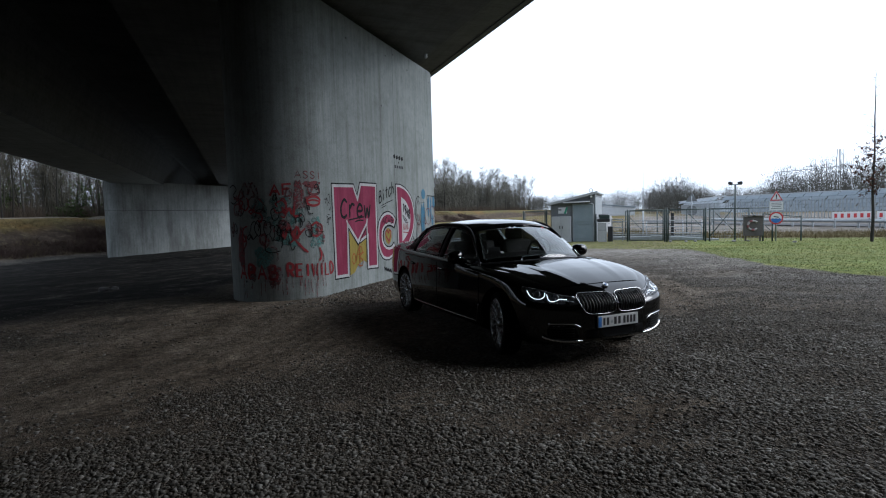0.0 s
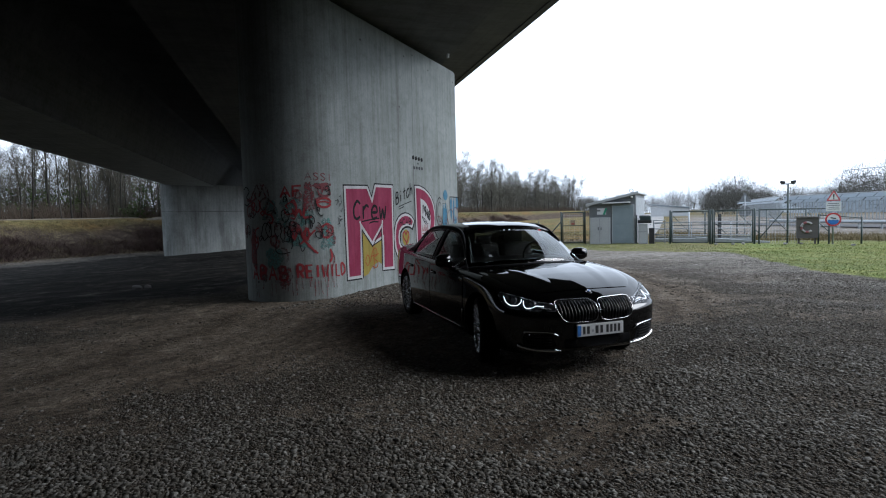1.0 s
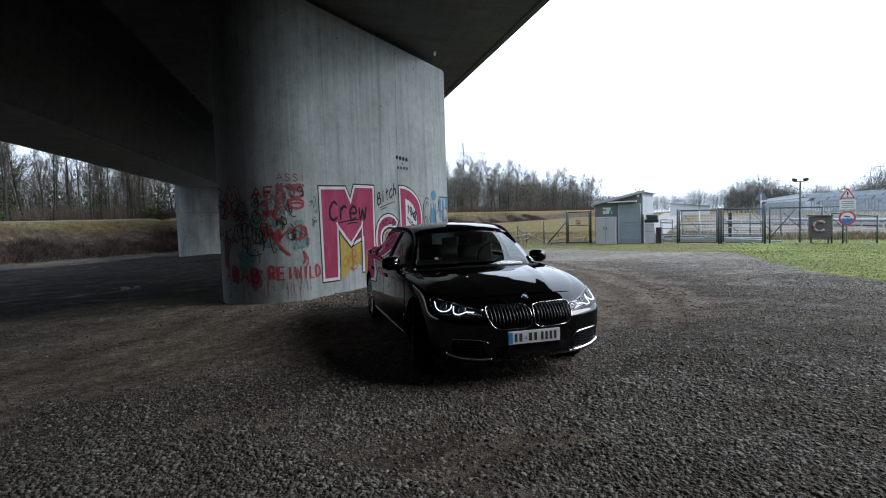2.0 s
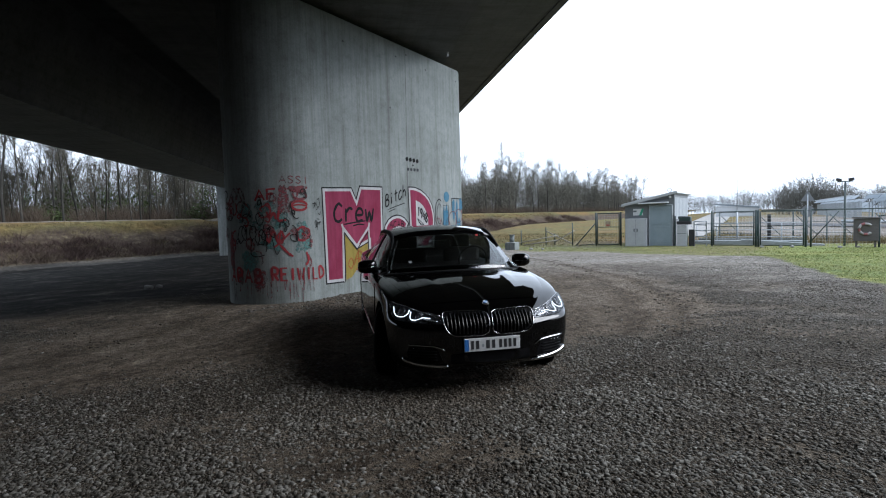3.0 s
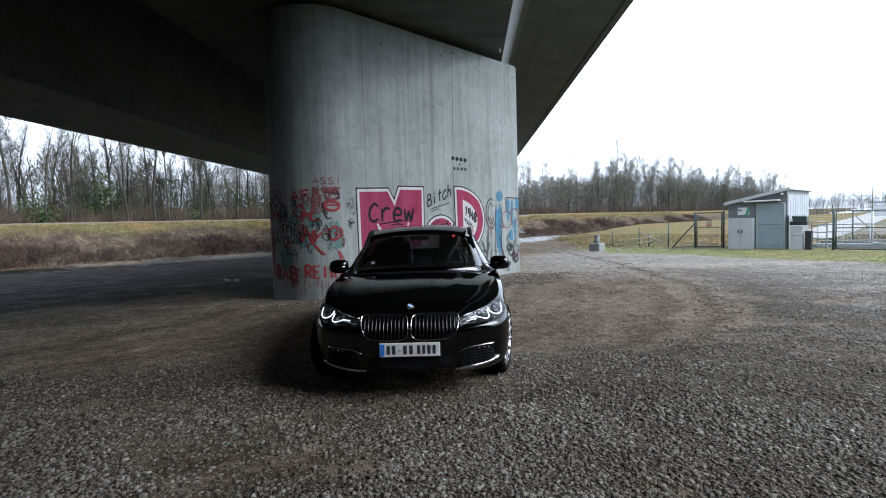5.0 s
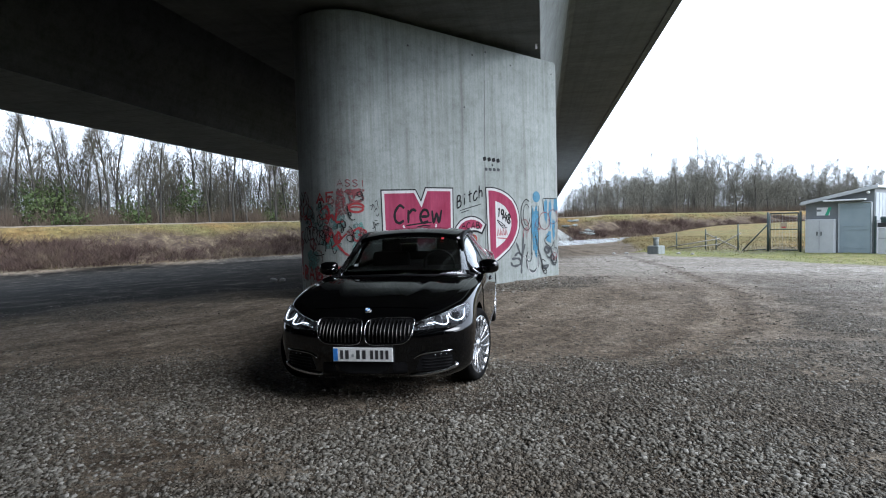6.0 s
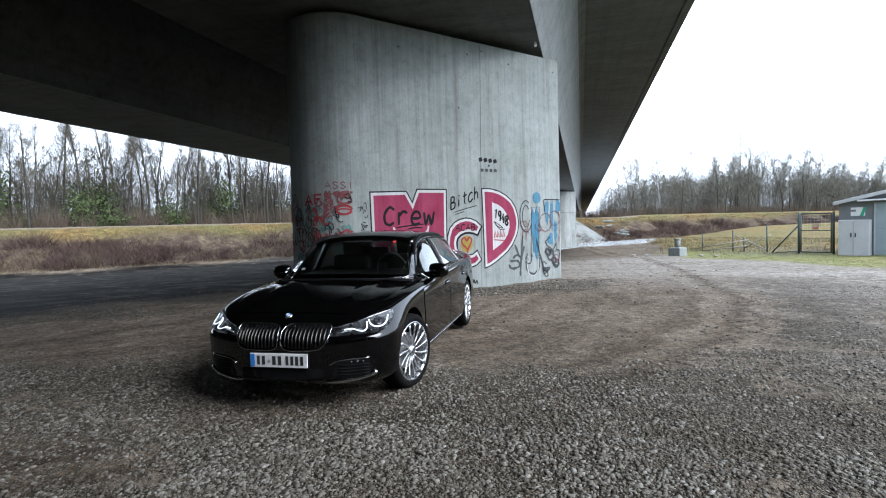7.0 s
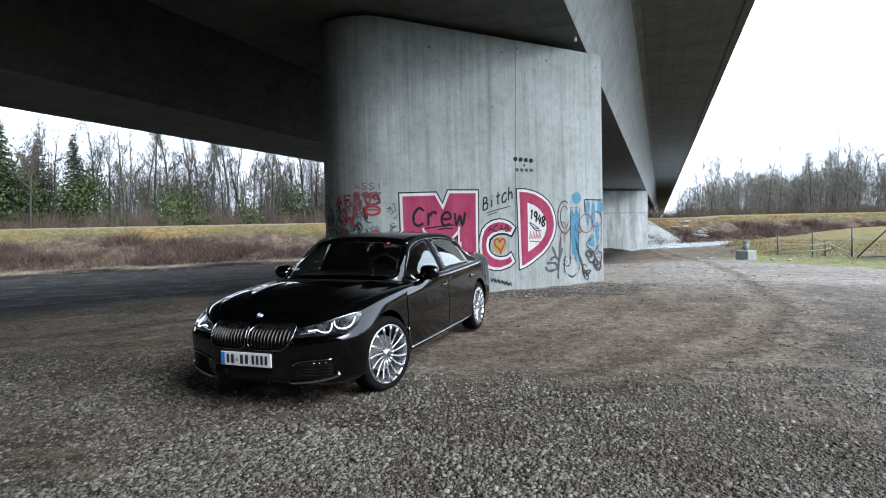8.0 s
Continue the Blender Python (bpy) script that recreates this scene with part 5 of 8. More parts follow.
ribbon(bm, [(-1.615, 1.40), (-1.625, .9), (-1.635, .36)], .04, .0105, 2)
part("inner_border", bm, SPRAY_WHITE, big_m)
bm = bmesh.new()
ribbon(bm, [(-2.39, 1.28), (-2.02, .905), (-1.655, 1.26)], .035, .0125, 0)
ribbon(bm, [(-2.39, 1.28), (-2.385, .8), (-2.40, .27)], .03, .0125, 2)
ribbon(bm, [(-1.655, 1.26), (-1.65, .8), (-1.66, .36)], .03, .0125, 2)
part("inner_line", bm, SPRAY_BLACK, big_m)
bm = bmesh.new()
for pts in ([(-2.3, .62), (-2.22, .74), (-2.14, .64), (-2.22, .52), (-2.3, .6)], [(-2.12, .58), (-2.02, .82), (-1.9, .86), (-1.86, .72), (-2.0, .66), (-1.84, .56), (-1.9, .45), (-2.08, .5)], [(-2.1, .7), (-1.78, .74)], [(-1.98, .92), (-1.98, .42)]):
    ribbon(bm, pts, .022, .0135)
part("scrawl", bm, SPRAY_ORANGE, big_m)
C_OUT = [(-.15, 1.42), (-.31, 1.55), (-.47, 1.61), (-.62, 1.625), (-.80, 1.59), (-.94, 1.52), (-1.06, 1.40), (-1.13, 1.22), (-1.15, 1.02), (-1.13, .81), (-1.05, .64), (-.92, .51), (-.76, .46), (-.58, .45), (-.33, .52), (-.17, .64), (-.30, .89), (-.44, .80), (-.57, .785), (-.70, .81), (-.80, .87), (-.855, .95), (-.865, 1.05), (-.84, 1.15), (-.76, 1.22), (-.64, 1.265), (-.51, 1.27), (-.40, 1.25), (-.29, 1.20)]
big_c = mural_letter("pink spray-painted letter C with white border", C_OUT)
bm = bmesh.new()
area(bm, arc((-.60, 1.03), .17, .19, 0, 345, 18), .0045)
part("yellow_fill", bm, SPRAY_YELLOW, big_c)
bm = bmesh.new()
ribbon(bm, [(-.60, .86), (-.50, 1.02), (-.46, 1.12), (-.53, 1.17), (-.60, 1.10), (-.66, 1.17), (-.74, 1.12), (-.71, 1.02), (-.60, .92), (-.58, .82)], .04, .0075)
part("heart", bm, SPRAY_RED, big_c)
part("inner_line", ribbon(bmesh.new(), C_OUT[21:] + C_OUT[:1], .034, .0105, 0), SPRAY_BLACK, big_c)
D_OUT = [(-.15, 2.285), (.03, 2.29), (.16, 2.28), (.38, 2.23), (.58, 2.14), (.75, 2.02), (.87, 1.86), (.945, 1.66), (.97, 1.46), (.945, 1.28), (.88, 1.12), (.76, .94), (.60, .78), (.28, .58), (.08, .48), (-.11, .43), (-.13, 1.4)]
D_HOLE = [(.15, 1.96), (.32, 1.91), (.47, 1.82), (.58, 1.69), (.66, 1.51), (.66, 1.36), (.61, 1.21), (.51, 1.08), (.39, .98), (.15, .85)]
big_d = mural_letter("pink spray-painted capital D with white border", D_OUT, (D_HOLE, SPRAY_WHITE, False))

# hand-drawn letters as strokes in a unit square
GLYPH = {
    "A": [[(0, 0), (.5, 1), (1, 0)], [(.15, .4), (.9, .38)]], "B": [[(.1, 0), (.1, 1)], [(.1, 1), (.7, .95), (.7, .6), (.1, .52)], [(.1, .52), (.9, .45), (.85, .05), (.1, 0)]],
    "C": [[(.95, .85), (.5, 1), (.08, .6), (.15, .15), (.55, 0), (.95, .15)]], "D": [[(.1, 0), (.1, 1), (.8, .8), (.9, .3), (.1, 0)]],
    "E": [[(.95, 1), (.1, 1), (.1, 0), (.95, 0)], [(.1, .52), (.8, .52)]], "F": [[(.1, 0), (.1, 1), (.95, 1)], [(.1, .55), (.75, .55)]],
    "I": [[(.5, 0), (.5, 1)]], "L": [[(.1, 1), (.1, 0), (.9, 0)]], "P": [[(.1, 0), (.1, 1), (.8, .95), (.8, .55), (.1, .5)]],
    "R": [[(.1, 0), (.1, 1), (.8, .95), (.75, .55), (.1, .5)], [(.35, .5), (.9, 0)]], "S": [[(.9, .85), (.5, 1), (.12, .78), (.5, .52), (.88, .28), (.5, 0), (.08, .15)]],
    "W": [[(0, 1), (.25, 0), (.5, .75), (.75, 0), (1, 1)]], "c": [[(.95, .62), (.6, .75), (.1, .45), (.2, .05), (.6, 0), (1, .2)]],
    "r": [[(.1, .75), (.15, 0)], [(.15, .5), (.5, .78), (.9, .7)]], "e": [[(.1, .38), (.85, .42), (.75, .72), (.35, .76), (.05, .4), (.3, .02), (.9, .12)]],
    "w": [[(0, .75), (.2, .02), (.5, .6), (.75, .02), (1, .8)]], "i": [[(.5, .6), (.5, 0)], [(.5, .85), (.54, .92)]], "t": [[(.45, 1), (.5, .05), (.75, 0)], [(.1, .68), (.95, .72)]],
    "h": [[(.15, 1.1), (.12, 0)], [(.12, .4), (.5, .62), (.8, .45), (.85, 0)]], "1": [[(.2, .75), (.55, 1), (.5, 0)]],
    "9": [[(.8, .6), (.3, .5), (.2, .85), (.6, 1), (.8, .8), (.7, 0)]], "4": [[(.6, 1), (.1, .35), (.95, .4)], [(.7, .75), (.65, 0)]],
    "8": [[(.5, .52), (.15, .75), (.5, 1), (.85, .78), (.5, .52), (.12, .25), (.5, 0), (.88, .25), (.5, .52)]],
}


def lettering(name, text, s, z, w, h, width, material, off=.012, slope=0.0, parent=None, label="", lean=0.0, gap=1.22):
    bm = bmesh.new()
    for i, ch in enumerate(text):
        for stroke in GLYPH.get(ch, []):
            pts = [(s + (i * gap + x + lean * y) * w, z + y * h + slope * (i * gap + x) * w) for x, y in stroke]
            round_ = ch in "CcSeh89BDPRrw"
            ribbon(bm, pts, width, off, 4 if round_ else 0, .1)
    return part(name, bm, material, parent or pier_front, label)


lettering("painted_word", "Crew", -2.68, 1.50, .255, .36, .058, SPRAY_BLACK, .0125, -.02, big_m, "black sprayed word", .1, 1.25)
bm = bmesh.new()
ribbon(bm, [(-2.38, 1.44), (-2.1, 1.47), (-1.72, 1.50)], .03, .0125)
ribbon(bm, [(-2.12, 1.40), (-1.95, 1.43), (-1.76, 1.42)], .03, .0125)
part("underline", bm, SPRAY_BLACK, big_m)
lettering("painted_word", "Bitch", -1.02, 1.79, .13, .27, .034, SPRAY_BLACK, .006, .34, None, "black sprayed word", .1, 1.25)
bm = bmesh.new()
ribbon(bm, [(-.93, 1.74), (-.6, 1.82), (-.29, 1.89)], .018, .006)
ribbon(bm, [(-.90, 1.69), (-.66, 1.755)], .018, .006)
part("underline", bm, SPRAY_BLACK, pier_front)
lettering("painted_word", "ACAB", -.90, 1.33, .115, .14, .024, SPRAY_BLACK, .0125, .0, big_c, "thin black word", .1, 1.22)
lettering("painted_word", "1948", .19, 1.61, .105, .22, .046, SPRAY_BLACK, .018, -.5, big_d, "black sprayed year", .22, 1.02)
bm = bmesh.new()
ribbon(bm, [(.18, 1.52), (.30, 1.40), (.45, 1.36), (.30, 1.46), (.2, 1.50), (.36, 1.33), (.52, 1.33)], .02, .018)
part("underline", bm, SPRAY_BLACK, big_d)
bm = bmesh.new()
for i in range(4):
    ribbon(bm, [(.19 + i * .085, 1.14), (.215 + i * .085, 1.31), (.25 + i * .085, 1.15)], .036, .018, 0)
ribbon(bm, [(.18, 1.09), (.52, 1.06)], .024, .018, 0)
part("scrawl", bm, SPRAY_RED, big_d)
# a small name over the letters and a line below, as plain marks
bm = bmesh.new()
for i in range(4):
    ribbon(bm, [(-.20 + i * .14, 2.92 - i * .008), (-.10 + i * .14, 2.95 - i * .008)], .09, .006, 0)
ribbon(bm, [(.05, 2.80), (.12, 2.80)], .02, .006, 0)
ribbon(bm, [(.085, 2.765), (.085, 2.835)], .02, .006, 0)
part("painted_mark", bm, SPRAY_THIN, pier_front)
bm = bmesh.new()
for i in range(4):
    ribbon(bm, [(-.16 + i * .13, 2.70), (-.07 + i * .13, 2.69)], .07, .006, 0)
part("painted_mark", bm, SPRAY_GREY, pier_front)
bm = bmesh.new()
for i in range(5):
    ribbon(bm, [(-.85 + i * .11, .33 - i * .03), (-.83 + i * .11, .24 - i * .03), (-.78 + i * .11, .30 - i * .03), (-.76 + i * .11, .22 - i * .03)], .026, .006)
part("painted_mark", bm, SPRAY_BLACK, pier_front)

# the blue, black and red figures beside the D
bm = bmesh.new()
area(bm, arc((1.56, 2.07), .135, .14, 0, 345, 16), .006)
blotch(bm, 1.38, 1.62, .66, 1.82, .006, 4)
part("blue_stroke", bm, SPRAY_BLUE, pier_front, "light blue sprayed letter")
bm = bmesh.new()
ribbon(bm, arc((1.2, 1.62), .20, .38, 60, 330, 10), .022, .010)
ribbon(bm, arc((1.2, 1.62), .12, .26, 40, 340, 10), .018, .010)
ribbon(bm, [(1.36, 1.84), (1.64, 1.84), (1.60, .64), (1.34, .64), (1.38, 1.84)], .016, .010, 0)
ribbon(bm, [(1.80, 2.03), (2.02, 2.03), (2.38, 2.02)], .022, .010)
ribbon(bm, [(1.80, 2.03), (1.82, 1.72)], .02, .010, 0)
ribbon(bm, [(1.85, .78), (2.2, .72), (2.21, .95)], .016, .010, 0)
part("thin_outline", bm, SPRAY_THIN, pier_front)
bm = bmesh.new()
for s0_, s1_, z0_, z1_ in ((1.84, 1.96, 1.45, 2.0), (2.02, 2.12, 1.3, 1.98), (2.20, 2.36, 1.7, 2.03), (1.92, 2.1, .9, 1.18), (2.14, 2.24, 1.0, 1.5)):
    blotch(bm, s0_, s1_, z0_, z1_, .006, 3)
part("blue_stroke", bm, SPRAY_BLUE, pier_front, "light blue sprayed strokes")
bm = bmesh.new()
ribbon(bm, arc((1.84, 1.46), .2, .22, 0, 350, 14), .024, .014)
ribbon(bm, arc((2.16, 1.56), .18, .18, 200, 520, 12), .022, .014)
ribbon(bm, [(2.3, 1.75), (2.33, 1.4), (2.3, .95)], .024, .014)
part("red_stroke", bm, SPRAY_PALE, pier_front)
bm = bmesh.new()
for pts in ([(.62, .48), (.72, .38), (.95, .42), (.9, .55), (.66, .56)], [(.98, .18), (1.0, .5), (1.08, 1.15)], [(.82, .95), (1.0, .62), (1.12, .9)], [(1.5, 1.1), (1.62, .7), (1.78, .3), (1.9, .26)], [(1.72, .3), (1.96, .32), (1.86, .22)], [(1.15, .62), (1.22, .3), (1.42, .2), (1.58, .32), (1.6, .6)], [(.75, .62), (.9, .7), (1.05, .58)]):
    ribbon(bm, pts, .055, .006, 4, .3)
part("grey_stroke", bm, SPRAY_GREY, pier_front, "dark grey sprayed scrawl")
bm = bmesh.new()
ribbon(bm, [(1.18, .55), (1.25, .24), (1.42, .16), (1.56, .3), (1.58, .58)], .02, .0105)
ribbon(bm, [(1.1, .62), (1.2, .5), (1.3, .56), (1.22, .66)], .016, .0105)
part("white_stroke", bm, SPRAY_WHITE, pier_front)

# red, teal and black scrawls round the nose
bm = bmesh.new()
blotch(bm, -4.30, -3.95, 1.62, 1.92, .003)
blotch(bm, -4.05, -3.72, 1.42, 1.72, .003)
blotch(bm, -4.36, -4.1, 1.38, 1.6, .003)
blotch(bm, -3.60, -3.30, .95, 1.5, .003, 4)
blotch(bm, -4.66, -4.36, 1.5, 1.86, .003)
blotch(bm, -4.2, -3.8, 1.02, 1.3, .003)
blotch(bm, -4.62, -4.3, .62, 1.0, .003)
part("teal_patch", bm, SPRAY_TEAL, pier_front, "faded teal spray patches")
lettering("painted_word", "AF", -4.30, 1.92, .17, .19, .052, SPRAY_RED, .006, .06, None, "red sprayed letters")
bm = bmesh.new()
blotch(bm, -3.90, -3.70, 1.66, 2.17, .0065, 4)
blotch(bm, -3.70, -3.34, 2.06, 2.19, .0065, 4)
ribbon(bm, [(-3.68, 2.1), (-3.42, 2.08), (-3.36, 1.98), (-3.5, 1.94), (-3.62, 1.98)], .05, .0065)
part("red_patch", bm, SPRAY_PALE, pier_front, "thick red sprayed letter")
bm = bmesh.new()
ribbon(bm, arc((-3.5, 1.82), .15, .085, 0, 345, 14), .045, .0095)
ribbon(bm, [(-3.65, 1.82), (-3.5, 1.84), (-3.35, 1.81)], .03, .0095)
for pts in ([(-4.1, 1.72), (-4.05, 1.6), (-3.98, 1.7), (-3.94, 1.58)], [(-3.88, 1.74), (-3.9, 1.56), (-3.76, 1.56)], [(-4.12, 1.35), (-4.08, 1.15), (-4.0, 1.38), (-3.92, 1.14), (-3.86, 1.36), (-3.8, 1.2)], [(-3.9, 1.12), (-3.75, .95), (-3.66, .88)], [(-4.0, 1.05), (-3.7, 1.32)], [(-3.58, 1.36), (-3.46, 1.42), (-3.32, 1.34), (-3.38, 1.2), (-3.54, 1.18), (-3.58, 1.34)], [(-3.48, 1.3), (-3.40, 1.26)], [(-3.4, .95), (-3.36, .8), (-3.42, .7)]):
    ribbon(bm, pts, .042, .0095, 4, .25)
part("red_stroke", bm, SPRAY_RED, pier_front, "red sprayed scrawls")
lettering("painted_word", "ASSI", -3.86, 2.24, .12, .13, .020, SPRAY_PALE, .0065, -.02, None, "faded red sprayed letters")
bm = bmesh.new()
for pts in ([(-4.72, 1.95), (-4.62, 2.16), (-4.52, 1.95), (-4.62, 1.7), (-4.74, 1.8), (-4.6, 1.92), (-4.42, 1.78), (-4.5, 1.62), (-4.66, 1.68)], [(-4.7, 2.2), (-4.56, 1.9)], [(-4.9, 1.3), (-4.8, 1.1), (-4.92, .9)], [(-3.36, .9), (-3.3, .75), (-3.36, .62)]):
    ribbon(bm, pts, .034, .0065, 5, .3)
blotch(bm, -5.02, -4.86, .62, 1.35, .003, 4)
blotch(bm, -4.80, -4.62, .40, .66, .003, 4)
part("pale_red_stroke", bm, SPRAY_PALE, pier_front, "faded red sprayed scrawls")
rng = np.random.RandomState(5)
bm = bmesh.new()
for k in range(7):
    c0 = np.array((-4.62 + .085 * k, 1.30 + .06 * math.sin(k)))
    ribbon(bm, [tuple(c0 + np.array((.07 * math.cos(a) + .02 * rng.randn(), .14 * math.sin(a) + .02 * rng.randn()))) for a in np.linspace(0, 5.5, 9)], .017, .0125)
ribbon(bm, [(-4.40, 1.15), (-4.42, .95), (-4.30, .9), (-4.16, .93)], .02, .0125)
ribbon(bm, [(-4.16, 1.4), (-4.12, 1.1), (-4.14, .98)], .018, .0125)
ribbon(bm, [(-4.02, 1.22), (-3.96, .94), (-3.9, 1.0)], .016, .0125)
part("black_stroke", bm, SPRAY_THIN, pier_front, "thin black sprayed loops")
bm = bmesh.new()
for k in range(11):
    a = np.array((-3.22 + .03 * rng.randn() + .12 * rng.rand(), 1.4 + .55 * rng.rand()))
    ribbon(bm, [tuple(a), tuple(a + (.03 + .04 * rng.rand(), .05 * rng.randn())), tuple(a + (.07, .06 * rng.randn()))], .013, .0125)
ribbon(bm, [(-5.25, 2.1), (-5.1, 2.14), (-5.0, 2.05), (-5.12, 1.95), (-4.98, 1.88), (-5.1, 1.8), (-5.25, 1.84)], .022, .0125)
part("black_stroke", bm, SPRAY_THIN, pier_front)
lettering("painted_word", "REIWILD", -4.06, .45, .128, .23, .048, SPRAY_RED, .0065, -.035, None, "red sprayed block letters", 0, 1.22)
lettering("painted_word", "APAB", -4.99, .43, .15, .25, .05, SPRAY_RED, .0065, -.02, None, "red sprayed block letters", 0, 1.36)
bm = bmesh.new()
blotch(bm, -4.40, -4.16, .30, .68, .0095, 3)
part("red_patch", bm, SPRAY_PALE, pier_front)
# a tangle of faded loops, and drips running down
tangle = np.random.RandomState(17)
for k, (mt, wd, name) in enumerate(((SPRAY_PALE, .034, "pale_red_stroke"), (SPRAY_RED, .026, "red_stroke"), (SPRAY_THIN, .017, "black_stroke"), (SPRAY_PALE, .05, "pale_red_stroke"))):
    bm = bmesh.new()
    for j in range((13, 6, 14, 5)[k]):
        c0 = np.array((-5.15 + 1.85 * tangle.rand(), .95 + 1.15 * tangle.rand()))
        p, a, pts = c0, tangle.rand() * 6.28, []
        for i in range(5 + tangle.randint(5)):
            pts.append(tuple(p))
            a += 1.1 * (1 if j % 2 else -1) + .5 * tangle.randn()
            p = p + (.06 + .07 * tangle.rand()) * np.array((.7 * math.cos(a), math.sin(a)))
        ribbon(bm, pts, wd, .0145 + .0012 * k, 4, .3)
    part(name, bm, mt, pier_front, "tangled sprayed loops")
bm = bmesh.new()
for j in range(28):
    s_ = -5.2 + 2.2 * tangle.rand()
    z_ = .25 + .4 * tangle.rand()
    ribbon(bm, [(s_, z_), (s_ + .01 * tangle.randn(), z_ * .6), (s_ + .012 * tangle.randn(), z_ - .12 - .22 * tangle.rand())], .014, .0095, 2, .3)
part("paint_drip", bm, SPRAY_PALE, pier_front)
for k, (mt, wd, name) in enumerate(((SPRAY_THIN, .02, "black_stroke"), (SPRAY_GREY, .05, "grey_stroke"), (SPRAY_PALE, .02, "pale_red_stroke"))):
    bm = bmesh.new()
    for j in range((7, 3, 4)[k]):
        p, a, pts = np.array((1.0 + 1.25 * tangle.rand(), .22 + (.9 if k < 2 else 1.6) * tangle.rand())), tangle.rand() * 6.28, []
        for i in range(6 + tangle.randint(4)):
            pts.append(tuple(p))
            a += 1.0 * (1 if j % 2 else -1) + .6 * tangle.randn()
            p = np.clip(p + (.08 + .08 * tangle.rand()) * np.array((.8 * math.cos(a), math.sin(a))), (.9, .12), (2.32, 2.1))
        ribbon(bm, pts, wd, .0155 + .0012 * k, 4, .3)
    part(name, bm, mt, pier_front, "tangled sprayed loops")

# construction joints, tie holes and rust marks of the pier's casting
bm = bmesh.new()
ribbon(bm, [(-.20, .0), (-.14, 2.9), (-.09, 5.5)], .014, .0025, 3)
part("casting_joint", bm, BLACK_PAINT, pier_front)
bm = bmesh.new()
for s, z in ((-.72, 4.05), (-.45, 5.25), (-2.2, 5.15), (.75, 5.2), (2.2, 5.2), (-.05, 5.38), (-4.85, .38)):
    rod(bm, on_pier(s, z, -.01), on_pier(s, z, .004), .022, sides=10)
part("tie_hole", bm, BLACK_PAINT, pier_front)

# a casting joint on the far pier

def on_far(s_, z, off):
    p = far_start + PIER_U * s_ + PIER_N * off
    return Vector((p[0], p[1], z))


def far_patch(s0, s1, z0, z1, off, material, name):
    bm = bmesh.new()
    k = 10
    left = [(s0 + (s1 - s0) * .18 * math.sin(i * 1.7 + s0), z0 + (z1 - z0) * i / k) for i in range(k + 1)]
    right = [(s1 + (s1 - s0) * .18 * math.sin(i * 2.1 + s1), z0 + (z1 - z0) * i / k) for i in range(k + 1)]
    va, vb = [bm.verts.new(on_far(a, z, off)) for a, z in left], [bm.verts.new(on_far(a, z, off)) for a, z in right]
    for i in range(k):
        bm.faces.new((va[i], vb[i], vb[i + 1], va[i + 1]))
    return part(name, bm, material, pier_far)


far_patch(.2, 23, 2.62, 2.68, .004, BLACK_PAINT, "casting_joint")
# bearings and the dark gap between pier and deck
for s in (-2.4, 1.2):
    p = on_pier(s, 0, -.95)
    b_ = part("bridge_bearing", boxed((.7, .7, .10), (p.x, p.y, 5.605), .01), BLACK_PAINT)
    tagged(b_, "dark rubber bearing on top of a bridge pier", "bearing", "bridge bearings", "structure")

clip_ = part("soffit_bracket", boxed((.05, .09, .16), (4.78, 13.53, 5.70), .006), HUT_LIGHT)
tagged(clip_, "small pale bracket under the bridge deck", "bracket")

# ---------------------------------------------------------------- fence, hut, signs beside the river works
GZ0 = -0.16
FENCE_V = 28.67
FR = Matrix.Rotation(math.atan2(NV[1], NV[0]), 4, "Z")


def site(n_, v_, z=GZ0):
    return Matrix.Translation(place(n_, v_, z)) @ FR


hut = holder("pump_hut", site(-4.95, FENCE_V), "grey steel-clad pump hut with a sloping roof", "hut")
W_, D_, ZL, ZR = 2.27, 4.1, 2.08, 2.58
bm = bmesh.new()
prism(bm, [(0, 0), (W_, 0), (W_, ZR - .08), (0, ZL - .08)], D_, Matrix.Rotation(radians(90), 4, "X") @ Matrix.Translation((0, 0, -D_)))
bmesh.ops.recalc_face_normals(bm, faces=bm.faces)
part("wall", bm, HUT_GREY, hut)
sl = math.atan2(ZR - ZL, W_)
part("roof", boxed((W_ / math.cos(sl) + .26, D_ + .3, .09), (W_ / 2 + .02, D_ / 2, (ZL + ZR) / 2 - .03), .01, Matrix.Rotation(-sl, 4, "Y")), surface("roof_sheet", (0.3, 0.32, 0.33), (0.4, 0.42, 0.43), 2, .5), hut, "pale sheet roof")
part("roof_edge", boxed((W_ / math.cos(sl) + .27, .05, .13), (W_ / 2 + .02, -.17, (ZL + ZR) / 2 - .03), .01, Matrix.Rotation(-sl, 4, "Y")), HUT_LIGHT, hut)
door = part("door", boxed((.98, .06, 1.92), (1.67, -.02, 1.0), .01), DOOR_BLUE, hut, "blue-grey steel door")
part("door_frame", rods(((1.15, -.04, .02), (1.15, -.04, 1.99)), ((2.19, -.04, .02), (2.19, -.04, 1.99)), ((1.15, -.04, 1.99), (2.19, -.04, 1.99)), r=.03, sides=4), GALVANISED, door)
for z in (.25, .95, 1.1, 1.8):
    part("door_rib", boxed((.8, .02, .02), (1.67, -.058, z), .004), DOOR_BLUE, door)
cab = part("wall_cabinet", boxed((.98, .30, 1.36), (.57, -.14, .69), .012), HUT_LIGHT, hut, "pale grey switch cabinet")
for x in (.50, .64):
    part("cabinet_handle", boxed((.035, .03, .16), (x, -.30, .80), .006), BLACK_PAINT, cab)
part("cabinet_gap", boxed((.008, .004, 1.28), (.57, -.291, .69)), BLACK_PAINT, cab)
